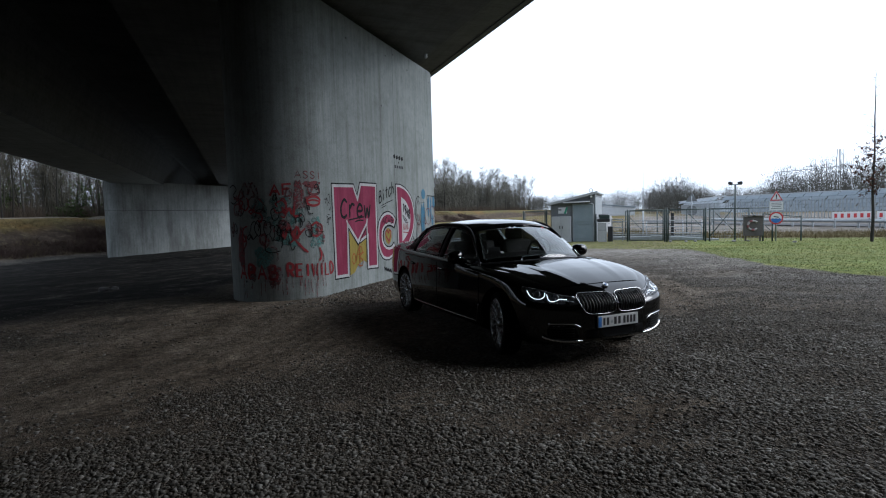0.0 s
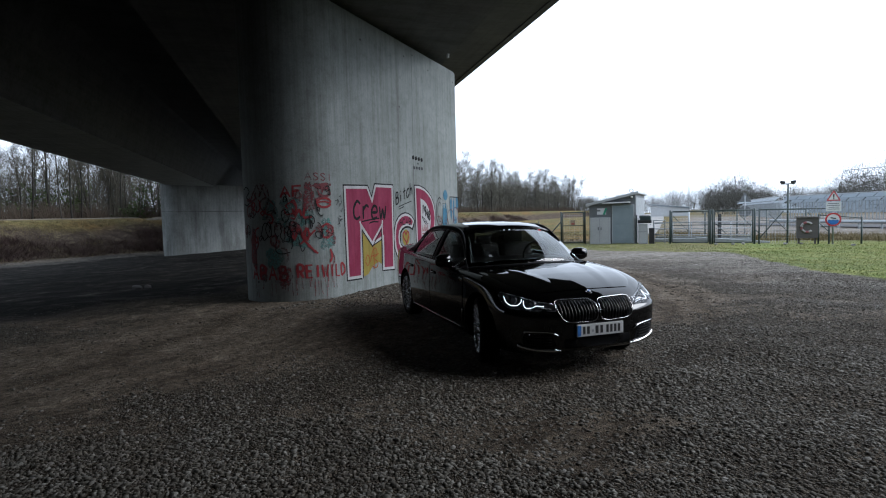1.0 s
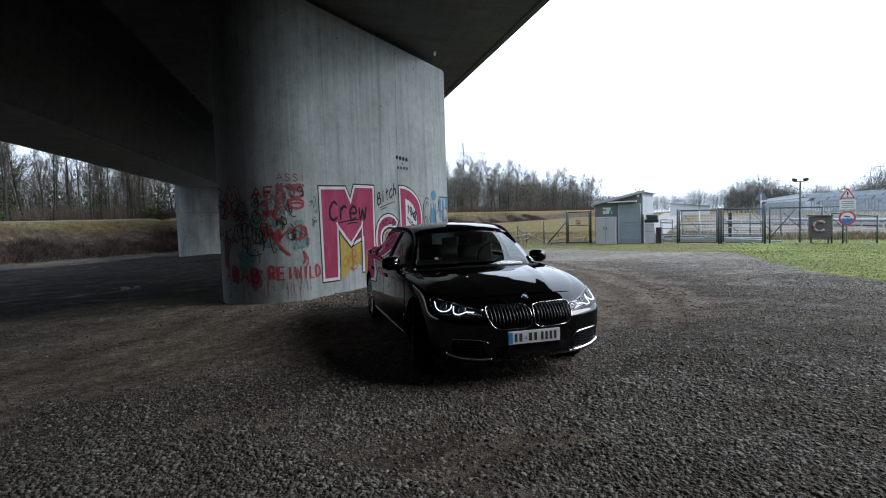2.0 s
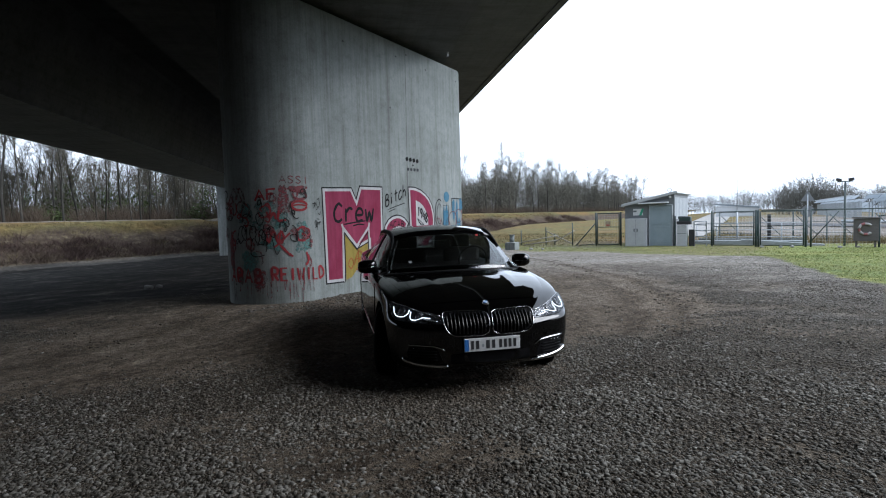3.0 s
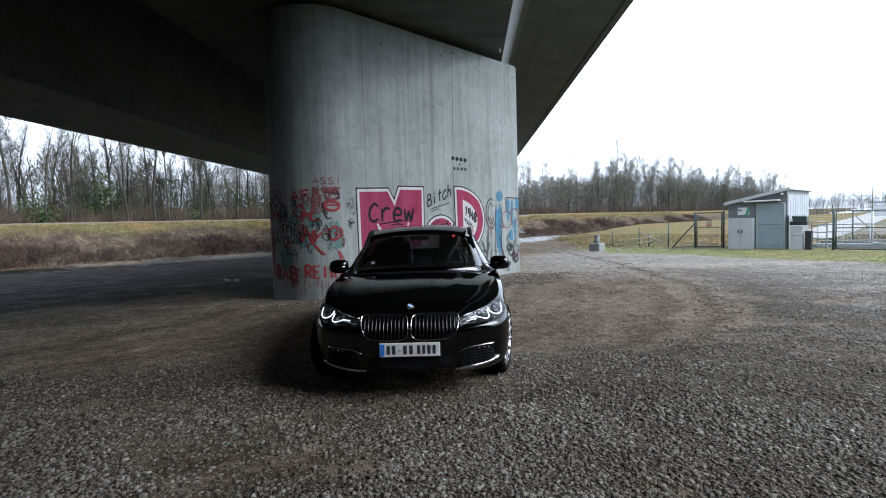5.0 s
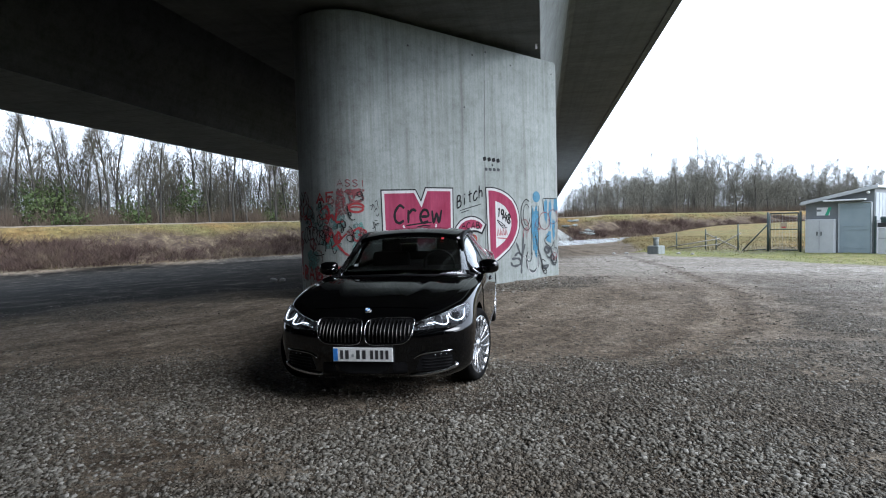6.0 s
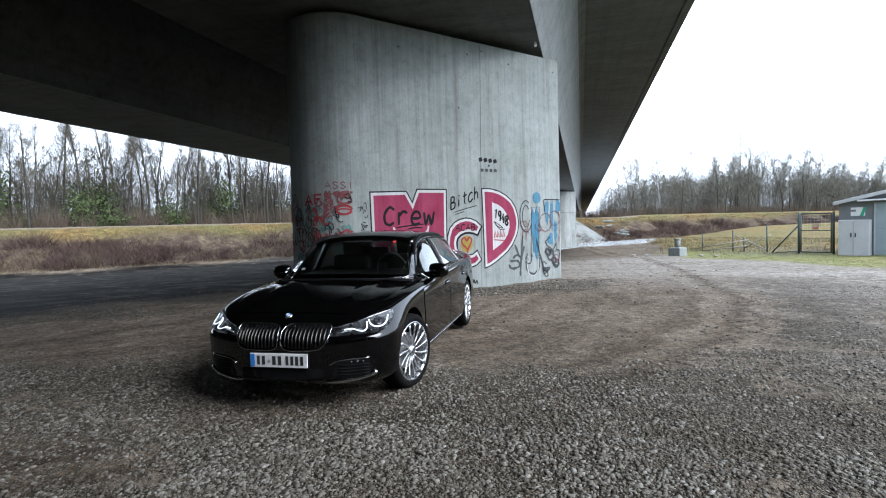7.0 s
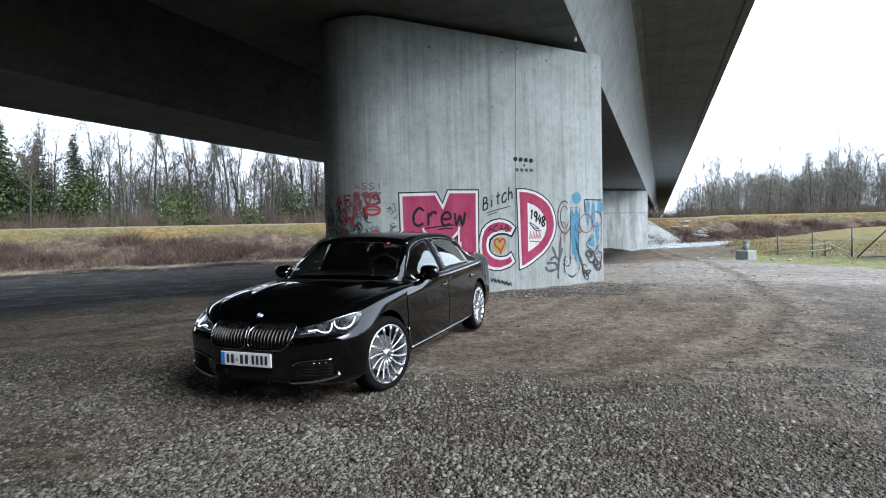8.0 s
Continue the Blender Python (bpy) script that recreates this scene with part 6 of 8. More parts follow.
part("canopy", boxed((1.36, .24, .06), (1.35, -.12, 2.10), .01, Matrix.Rotation(radians(-.8), 4, "Y")), WHITE_PAINT, hut, "white canopy strip")
board = part("name_board", boxed((.45, .02, .32), (.62, -.015, 1.68), .003), WHITE_PAINT, hut, "small white and green board")
part("board_stripe", prism(bmesh.new(), [(.50, -.16), (.62, -.16), (.72, .16), (.62, .16)], .004, Matrix.Translation((.18, -.027, 1.68)) @ Matrix.Rotation(radians(90), 4, "X")), GREEN_PAINT, board)
part("board_text", boxed((.16, .004, .08), (.48, -.027, 1.72)), HUT_GREY, board)
lamp_ = bmesh.new()
bmesh.ops.create_uvsphere(lamp_, u_segments=12, v_segments=8, radius=.06, matrix=Matrix.Translation((2.10, -.1, 2.36)))
part("wall_lamp", lamp_, WHITE_PAINT, hut, "round white lamp", True)
part("roof_loop", tube(bmesh.new(), [(2.08 + .09 * math.cos(a), -.05, 2.68 + .09 * math.sin(a)) for a in np.linspace(0, 2 * math.pi, 16, endpoint=False)], .018, 6, True, 1, (0, 1, 0)), GALVANISED, hut, "", True)
for i in range(9):
    part("side_panel", boxed((.03, .38, 1.05), (W_ + .012, .28 + i * .43, 1.82), .008), GALVANISED, hut)
part("gutter", rod(bmesh.new(), (-.12, -.18, 2.0), (-.12, D_ + .1, 2.0), .05), GALVANISED, hut)
part("downpipe", rod(bmesh.new(), (W_ + .05, -.06, 0), (W_ + .05, -.06, 1.45), .035), FENCE_GREEN, hut)

meter = holder("meter_cabinet", site(-2.45, 28.75), "pale meter cabinet with dark hood beside the hut", "cabinet")
part("body", boxed((.42, .35, 1.0), (.12, 0, .5), .01), HUT_LIGHT, meter)
part("hood", boxed((.62, .45, .16), (.2, 0, 1.12), .02), BLACK_PAINT, meter)
part("machine_box", boxed((.5, .4, .2), (.24, 0, 1.30), .02), FENCE_GREEN, meter)
part("side_box", boxed((.24, .3, .8), (.52, .05, .4), .01), BLACK_PAINT, meter)
part("winch", rod(bmesh.new(), (-.05, -.02, 1.36), (.42, -.02, 1.36), .07, sides=12), BLACK_PAINT, meter, "", True)
part("panel_gap", boxed((.40, .004, .012), (.12, -.177, .62)), BLACK_PAINT, meter)
steprail = holder("step_railing", site(-1.86, 28.95), "short galvanised railing beside the meter cabinet", "railing")
for x in (0, .52):
    part("railing_post", boxed((.05, .05, 1.35), (x, 0, .5), .006), GALVANISED, steprail)
for z in (.18, .45, .72, .99, 1.14):
    part("rail", rod(bmesh.new(), (0, 0, z + .03), (.52, .0, z), .022, sides=8), GALVANISED, steprail, "", True)

# fence: posts, rails, braces and wire
TAN_BOARD = surface("beige_board", (.34, .27, .19), (.42, .34, .25), 6, .6)
fence = holder("wire_fence", site(0, FENCE_V), "dark green wire fence on steel posts", "fence")
def fence_post(n_, h, dv=0.0, r=.035):
    part("post", rod(bmesh.new(), (n_, dv, -.3), (n_, dv, h), r, sides=10), FENCE_GREEN, fence, "", True)
for n_, h in ((2.66, 1.62), (4.90, 1.3), (5.28, 1.22), (6.42, 1.17), (9.6, 1.15)):
    fence_post(n_, h)
for a, c in (((2.66, 0, 1.58), (5.25, 0, 1.56)), ((4.9, 0, 1.28), (6.42, 0, 1.12)), ((2.66, 0, .25), (3.6, 0, 1.5))):
    part("rail", rod(bmesh.new(), a, c, .022), FENCE_GREEN, fence, "", True)
bm = bmesh.new()
for z in np.arange(.05, 1.5, .12):
    rod(bm, (2.66, 0, z), (4.9, 0, z), .0035, sides=3, caps=False)
for x in np.arange(2.7, 4.9, .12):
    rod(bm, (x, 0, 0), (x, 0, 1.5), .003, sides=3, caps=False)
tagged(part("wire_mesh", bm, GALVANISED, fence), kind="stuff")
back_fence = holder("wire_fence", site(0, 36.5), "dark green wire fence on steel posts behind the basin", "fence")
for n_ in (-1.5, .4, 2.1, 3.6, 5.5):
    part("post", rod(bmesh.new(), (n_, 0, -.9), (n_, 0, 1.55), .04, sides=8), FENCE_GREEN, back_fence, "", True)
    part("brace", rod(bmesh.new(), (n_ + .1, 0, 1.3), (n_ + 1.1, 0, .2), .02, sides=6), FENCE_GREEN, back_fence, "", True)
for z in (.3, .9, 1.5):
    part("rail", rod(bmesh.new(), (-1.5, 0, z), (5.5, 0, z), .014, sides=6), FENCE_GREEN, back_fence, "", True)


def gate(n0, n1, h, label, v_=FENCE_V, sign=False):
    g = holder("steel_gate", site(n0, v_), label, "gate", "gates in the fence")
    w = n1 - n0
    for x in (0, w):
        part("gate_post", rod(bmesh.new(), (x, 0, -.3), (x, 0, h + .06), .045, sides=10), FENCE_GREEN, g, "", True)
    fr = bmesh.new()
    i0, i1 = .08, w - .08
    for a, c in (((i0, 0, .08), (i0, 0, h)), ((i1, 0, .08), (i1, 0, h)), ((i0, 0, .08), (i1, 0, .08)), ((i0, 0, h), (i1, 0, h))):
        rod(fr, a, c, .025)
    part("gate_frame", fr, FENCE_GREEN, g, "", True)
    part("cross_bar", rod(bmesh.new(), (i0, 0, h * .58), (i1, 0, h * .58), .018), FENCE_GREEN, g, "", True)
    bm = bmesh.new()
    for z in np.arange(.2, h, .13):
        rod(bm, (i0, 0, z), (i1, 0, z), .0035, sides=3, caps=False)
    for x in np.arange(i0 + .1, i1, .13):
        rod(bm, (x, 0, .08), (x, 0, h), .003, sides=3, caps=False)
    tagged(part("wire_mesh", bm, GALVANISED, g), kind="stuff")
    if sign:
        notice = part("notice", boxed((.26, .012, .26), (w * .5, -.03, h * .68), .004), TAN_BOARD, g, "small beige notice with a red line")
        part("notice_line", boxed((.16, .004, .05), (w * .5, -.038, h * .68 - .07), .001), RED_PAINT, notice)
    return g


gate(-1.08, .66, 1.58, "dark green mesh gate leaf in the fence")
gate(.76, 2.48, 1.58, "dark green mesh gate leaf in the fence")
side_gate = gate(-6.5, -5.25, 1.66, "narrow dark green gate with a red notice beside the hut", 29.0, True)
part("brace", rod(bmesh.new(), (0, 0, 1.2), (-1.08, 0, .0), .03), FENCE_GREEN, side_gate, "", True)
part("ground_bar", rod(bmesh.new(), (0, 0, .1), (-1.08, 0, .0), .02), FENCE_GREEN, side_gate, "", True)

# handrails and steel beams of the basin behind the gate
basin = holder("basin_railing", site(-2.0, 31.0), "galvanised steel railing round a water basin", "railing")
for x in np.arange(0, 4.6, .9):
    part("railing_post", rod(bmesh.new(), (x, 0, -.3), (x, 0, 1.0), .024), GALVANISED, basin, "", True)
for z in (.35, .68, 1.0):
    part("rail", rod(bmesh.new(), (0, 0, z), (4.5, 0, z), .02), GALVANISED, basin, "", True)
part("edge_beam", boxed((4.8, .25, .28), (2.2, -.4, .05), .01), GALVANISED, basin, "galvanised channel beam")
part("edge_beam", boxed((3.2, .2, .22), (3.6, -1.0, .06), .01, Matrix.Rotation(radians(4), 4, "Y")), GALVANISED, basin)
part("basin_wall", boxed((4.6, .3, .9), (2.3, .8, -.2), .01), CONCRETE, basin)
for i in range(4):
    part("rung", rod(bmesh.new(), (-.15, -1.0 + .02 * i, .1 + .28 * i), (-.02, -1.6, .1 + .28 * i), .018), GALVANISED, basin, "", True)
part("gauge_post", boxed((.16, .12, 1.3), (3.1, .3, .75), .01), BLACK_PAINT, basin, "black gauge post")

# lamp post, lifebuoy box, warning signs, mast
lp = holder("lamp_post", site(3.86, 29.6), "galvanised pole with two dark floodlights", "lamp post")
part("pole", rod(bmesh.new(), (0, 0, -.3), (0, 0, 2.72), .045, .04, 10), FENCE_GREEN, lp, "", True)
part("cross_arm", rod(bmesh.new(), (-.28, 0, 2.72), (.28, 0, 2.72), .022), FENCE_GREEN, lp, "", True)
for x in (-.22, .2):
    part("floodlight", boxed((.2, .17, .12), (x, -.03, 2.80), .02, Matrix.Rotation(radians(14 if x < 0 else -10), 4, "Y")), BLACK_PAINT, lp)

lb = holder("lifebuoy_box", site(4.46, 28.5), "dark grey wooden lifebuoy box on two legs", "lifebuoy box")
part("case", boxed((.78, .26, .9), (0, 0, .72), .012), WEATHERED_WOOD, lb)
part("lid", boxed((.90, .36, .05), (0, -.01, 1.20), .01, Matrix.Rotation(radians(2), 4, "Y")), WEATHERED_WOOD, lb)
for x in (-.3, .3):
    part("leg", boxed((.07, .07, .42), (x, 0, .08), .005), WEATHERED_WOOD, lb)
ringp = [(-.02 + .21 * math.cos(a), -.16, .76 + .21 * math.sin(a)) for a in np.linspace(.7, 2 * math.pi - .7, 26)]
FADED_WHITE = surface("faded_white_foam", (.30, .29, .29), (.38, .36, .36), 8, .7)
FADED_RED = surface("faded_red_foam", (.22, .07, .08), (.28, .10, .10), 8, .7)
buoy = part("lifebuoy", tube(bmesh.new(), ringp, .046, 8), FADED_WHITE, lb, "faded white and red lifebuoy ring", True)
for i in (5, 12, 19):
    part("buoy_band", tube(bmesh.new(), ringp[i:i + 4], .050, 8), FADED_RED, buoy, "", True)

sg = holder("warning_sign", site(5.41, 28.6), "warning triangle, white panel and round red sign on a post", "road sign")
part("pole", rod(bmesh.new(), (0, .03, -.3), (0, .03, 2.3), .035, sides=10), GALVANISED, sg, "", True)
FRONT = Matrix.Rotation(radians(90), 4, "X")
tri_ = part("triangle", prism(bmesh.new(), rounded([(-.26, 1.88), (.26, 1.88), (0, 2.33)], .04), .012, Matrix.Translation((0, .0, 0)) @ FRONT), RED_PAINT, sg, "red-edged warning triangle")
part("triangle_face", prism(bmesh.new(), rounded([(-.185, 1.925), (.185, 1.925), (0, 2.245)], .02), .004, Matrix.Translation((0, -.013, 0)) @ FRONT), WHITE_PAINT, tri_)
bm = bmesh.new()
prism(bm, [(-.022, 2.01), (.022, 2.01), (.03, 2.17), (-.03, 2.17)], .003, Matrix.Translation((0, -.018, 0)) @ FRONT)
prism(bm, [(-.025, 1.945), (.025, 1.945), (.025, 1.985), (-.025, 1.985)], .003, Matrix.Translation((0, -.018, 0)) @ FRONT)
part("exclamation_mark", bm, BLACK_PAINT, tri_)
panel = part("text_panel", boxed((.54, .014, .40), (0, -.008, 1.63), .004), WHITE_PAINT, sg, "white panel with lines of small writing")
for i, w in enumerate((.4, .44, .36, .42)):
    part("text_bar", boxed((w, .003, .028), (0, -.0172, 1.76 - i * .08)), HUT_GREY, panel)
ring_ = arc((0, 1.07), .29, .29, 0, 345, 32)
rs_ = part("round_sign", prism(bmesh.new(), ring_, .012, FRONT), RED_PAINT, sg, "round red-rimmed sign over blue waves")
part("round_face", prism(bmesh.new(), arc((0, 1.07), .225, .225, 0, 345, 28), .004, Matrix.Translation((0, -.013, 0)) @ FRONT), WHITE_PAINT, rs_)
bm = bmesh.new()
prism(bm, arc((0, 1.07), .22, .22, 195, 345, 14) + [(.14, 1.07), (.07, 1.04), (0, 1.07), (-.07, 1.04), (-.14, 1.07)], .003, Matrix.Translation((0, -.018, 0)) @ FRONT)
part("waves", bm, BLUE_PAINT, rs_)
part("symbol_bar", boxed((.2, .003, .05), (0, -.020, 1.13), 0, Matrix.Rotation(radians(12), 4, "Y")), BLACK_PAINT, rs_)

mast = holder("antenna_mast", site(-.4, 33.5), "thin tall pale mast", "mast")
part("pole", rod(bmesh.new(), (0, 0, -.5), (0, 0, 1.6), .045, sides=8), GALVANISED, mast, "", True)
part("rod", rod(bmesh.new(), (0, 0, 1.6), (0, 0, 4.9), .022, .01, sides=6), GALVANISED, mast, "", True)

rsign = holder("road_sign", site(3.0, 46.0, -.5), "back of a triangle and a round sign on a post", "road sign")
part("pole", rod(bmesh.new(), (0, 0, -.2), (0, 0, 2.9), .04), GALVANISED, rsign, "", True)
part("triangle", prism(bmesh.new(), [(-.42, 2.45), (.42, 2.45), (0, 3.15)], .012, FRONT), HUT_GREY, rsign)
part("round_sign", prism(bmesh.new(), arc((0, 1.75), .40, .40, 0, 345, 24), .012, FRONT), HUT_GREY, rsign)

# concrete block with a pipe, low rails and posts by the grass
wb = holder("well_block", site(-9.2, 24.6, -.12), "grey concrete block with a short pipe on top", "well")
part("block", boxed((.54, .54, .40), (0, 0, .18), .05), CONCRETE, wb)
part("pipe", rod(bmesh.new(), (0, 0, .36), (0, 0, .70), .11, .11, 14), CONCRETE, wb, "", True)
part("cap", rod(bmesh.new(), (0, 0, .68), (0, 0, .74), .14, .14, 14), CONCRETE, wb)
PALE_WOOD = surface("pale_weathered_wood", (.2, .185, .165), (.3, .28, .25), 5, .8, stretch=(1, 1, 6))
pf = holder("post_and_rail_fence", site(-8.0, 29.0), "low weathered rails between dark steel posts", "fence")
for x, h in ((.24, 1.22), (-.75, .66), (-1.25, 1.0), (-2.72, .84)):
    part("post", rod(bmesh.new(), (x, 0, -.3), (x, 0, h), .032), FENCE_GREEN, pf, "", True)
for a, c in (((-2.9, -.6, .12), (-.55, .0, .56)), ((-2.9, -.6, -.02), (-.55, .0, .30)), ((.24, .3, .8), (-.75, .1, .2)), ((-1.25, 0, .8), (.2, .1, .1))):
    part("rail", rod(bmesh.new(), a, c, .026), PALE_WOOD, pf, "", True)

# loose stones on the ground
def loose_stone(at, size, label, material, seed):
    bm = bmesh.new()
    bmesh.ops.create_icosphere(bm, subdivisions=2, radius=1)
    r = np.random.RandomState(seed)
    ph = r.rand(6) * 6
    for v_ in bm.verts:
        c = v_.co
        k = 1 + .22 * math.sin(3 * c.x + ph[0]) * math.cos(2.5 * c.y + ph[1]) + .15 * math.sin(5 * c.z + ph[2] + c.x * 2)
        v_.co = Vector((c.x * size[0] * k, c.y * size[1] * k, c.z * size[2] * k))
    ob = part("loose_stone", bm, material)
    ob.location = at
    return tagged(ob, label, "stone", "loose stones")


PALE_STONE = surface("pale_stone", (0.2207, 0.2154, 0.2101), (0.2889, 0.2836, 0.2732), 9, .85, relief=.004)
loose_stone((-3.2, 15.1, float(ground_height(-3.2, 15.1)) + .05), (.12, .09, .075), "pale broken stone lying on dark earth", PALE_STONE, 1)
loose_stone((-3.0, 15.3, float(ground_height(-3.0, 15.3)) + .03), (.10, .07, .05), "pale broken stone lying on dark earth", PALE_STONE, 2)
for i, (n_, v_) in enumerate(((1.6, 28.1), (2.0, 28.2), (3.6, 28.0), (4.2, 28.1), (.9, 28.2), (-7.9, 25.2), (-8.4, 25.0), (-10.4, 24.2), (-10.9, 24.0), (5.9, 27.4))):
    p = place(n_, v_)
    r = np.random.RandomState(30 + i)
    loose_stone((p.x, p.y, float(ground_height(p.x, p.y)) + .04), (.06 + .06 * r.rand(), .05 + .04 * r.rand(), .045), "grey stone at the edge of the grass", PALE_STONE, 40 + i)


for i in range(9):
    r = np.random.RandomState(70 + i)
    p = place(-57.5 - 5 * r.rand(), 80 + 6 * r.rand())
    loose_stone((p.x, p.y, float(ground_height(p.x, p.y)) + .2), (.4 + .5 * r.rand(), .35 + .3 * r.rand(), .2), "pale broken block on the river bank", CONCRETE, 70 + i)

# ---------------------------------------------------------------- far things over the fields
def away(bearing, d, z=0.0):
    return Vector((d * math.sin(radians(bearing)), d * math.cos(radians(bearing)), z))


PANEL_BLUE = surface("solar_panel_glass", (0.10, 0.13, 0.155), (0.16, 0.195, 0.22), .5, .5)
def solar_row(a, c, count, label, h0=3.6):
    row = holder("solar_row", Matrix.Translation(a), label, "solar array", "solar arrays in the field")
    d = c - a
    step = d / count
    side = Vector((-d.y, d.x, 0)).normalized()
    if side.dot(a) < 0:
        side = -side
    lean = -40 if Vector((-d.y, d.x, 0)).dot(a) > 0 else -40
    for i in range(count):
        p = step * (i + .5)
        along = step.length * .985
        rot = Matrix.Rotation(math.atan2(d.y, d.x), 4, "Z")
        tilt = Matrix.Rotation(radians(lean), 4, "X")
        for k in range(5):
            part("panel", boxed((along * (.96 - .03 * (k % 2)), .95, .05), p + side * (-.5 + 1.1 * k) + Vector((0, 0, h0 - .2 - .56 * k)), 0, rot @ tilt), PANEL_BLUE, row)
        for q in (-.42, -.21, 0, .21, .42):
            b0 = p + step * q
            part("post", rod(bmesh.new(), b0 + Vector((0, 0, -1)), b0 + Vector((0, 0, h0 - .9)), .075, sides=6), GALVANISED, row)
        part("ridge_rail", rod(bmesh.new(), p - step * .5 + Vector((0, 0, h0 + .12)) - side * .9, p + step * .5 + Vector((0, 0, h0 + .12)) - side * .9, .07, sides=6), GALVANISED, row)
    return row


solar_row(away(66, 84, -.5), away(48.6, 108, -.5), 14, "long row of pale blue solar panels on steel posts")
solar_row(away(48.2, 106, -.5), away(44.8, 178, -.5), 11, "long row of pale blue solar panels on steel posts")
shed = holder("field_shed", Matrix.Translation(away(38.8, 150, -.6)) @ Matrix.Rotation(radians(-40), 4, "Z"), "low pale shed in the field", "shed")
part("wall", boxed((9, 5, 3.0), (0, 0, 1.4), .02), HUT_LIGHT, shed)
part("roof", boxed((9.6, 5.6, .3), (0, 0, 3.0), .02, Matrix.Rotation(radians(6), 4, "Y")), PANEL_BLUE, shed)

# pale track leading away over the fields, and a far strip of water
def strip(name, pts, half, lift, material, label, category):
    bm = bmesh.new()
    prev = None
    for (x, y), w in zip(pts, half):
        d_ = Vector((x, y, 0)).normalized()
        s_ = Vector((d_.y, -d_.x, 0)) * w
        z = float(ground_height(x, y)) + lift
        row = [bm.verts.new((x - s_.x, y - s_.y, z)), bm.verts.new((x + s_.x, y + s_.y, z))]
        if prev:
            bm.faces.new((prev[0], prev[1], row[1], row[0]))
        prev = row
    return tagged(part(name, bm, material), label, category, kind="structure")


TRACK_PALE = surface("pale_track_gravel", (0.17, 0.163, 0.153), (0.26, 0.252, 0.24), 0.8, .9)
strip("farm_track", [tuple(away(b_, d_).xy) for b_, d_ in ((36.2, 39), (36.5, 50), (36.8, 70), (37.0, 100), (37.1, 150), (37.2, 260))], (1.3, 1.6, 1.9, 2.4, 3.0, 4.0), .06, TRACK_PALE, "pale gravel track leading away across the field", "track")
strip("water", [tuple(away(b_, d_).xy) for b_, d_ in ((35.6, 240), (35.3, 330), (35.0, 560))], (6.0, 10.0, 18.0), .10, CALM, "far strip of water reflecting the sky", "water")

rail_a, rail_b = away(47.5, 66), away(66, 50)
gr = holder("guard_rail", Matrix.Translation(Vector((rail_a.x, rail_a.y, -.55))), "galvanised guard rail along a road", "guard rail")
d = rail_b - rail_a
for i in range(13):
    p = d * (i / 12)
    part("post", boxed((.12, .12, .9), (p.x, p.y, .3), .01), GALVANISED, gr)
part("rail", tube(bmesh.new(), [(0, 0, .62), tuple(d * .5 + Vector((0, 0, .62))), tuple(d + Vector((0, 0, .62)))], .16, 8, False, 1), GALVANISED, gr)
bar_at = away(58.2, 54.2, -.05)
bars = holder("road_barrier", Matrix.Translation(bar_at) @ Matrix.Rotation(radians(-58), 4, "Z"), "red and white road works barrier boards", "barrier", "barriers on the road")
part("board", boxed((2.6, .06, .62), (0, 0, .55), .01), WHITE_PAINT, bars)
for i in range(6):
    part("stripe", boxed((.2, .008, .34), (-1.05 + i * .42, -.036, .56)), RED_PAINT, bars)
for x in (-1.1, 1.1):
    part("foot", boxed((.08, .4, .9), (x, 0, -.1), .01), GALVANISED, bars)
for k in (1, 2, 3):
    q = bar_at + Vector((1.4 * k, -2.5 * k, 0))
    copy_thing(bars, Matrix.Translation(q) @ Matrix.Rotation(radians(-60), 4, "Z"))
bm = bmesh.new()
e = d.normalized()
sidev = Vector((-e.y, e.x, 0))
ra, rb = rail_a - e * 80, rail_b + e * 80
for p in (ra + sidev * 1, rb + sidev * 1, rb + sidev * 7, ra + sidev * 7):
    bm.verts.new((p.x, p.y, -.42))
bm.verts.ensure_lookup_table()
bm.faces.new(bm.verts)
road = part("road", bm, surface("asphalt", (.05, .05, .052), (.075, .075, .078), 1, .9))
tagged(road, "grey asphalt road behind the guard rail", "road", kind="structure")

py = holder("lattice_mast", Matrix.Translation(away(57.3, 210, -.5)), "distant grey lattice mast with a long arm", "mast")
bm = bmesh.new()
for sx, sy in ((-1, -1), (-1, 1), (1, -1), (1, 1)):
    rod(bm, (sx * 1.0, sy * 1.0, 0), (sx * .5, sy * .5, 19), .12, sides=4)
part("mast_leg", bm, GALVANISED, py)
bm = bmesh.new()
for i in range(12):
    s_ = 1 if i % 2 else -1
    rod(bm, (s_ * .9, -.8, i * 1.5), (-s_ * .85, -.8, i * 1.5 + 1.5), .07, sides=4)
part("lattice", bm, GALVANISED, py)
arm = away(52.6, 214, 0) - away(57.3, 210, 0)
part("arm", tube(bmesh.new(), [(0, 0, 13.6), (arm.x, arm.y, 13.0)], .13, 5), GALVANISED, py)


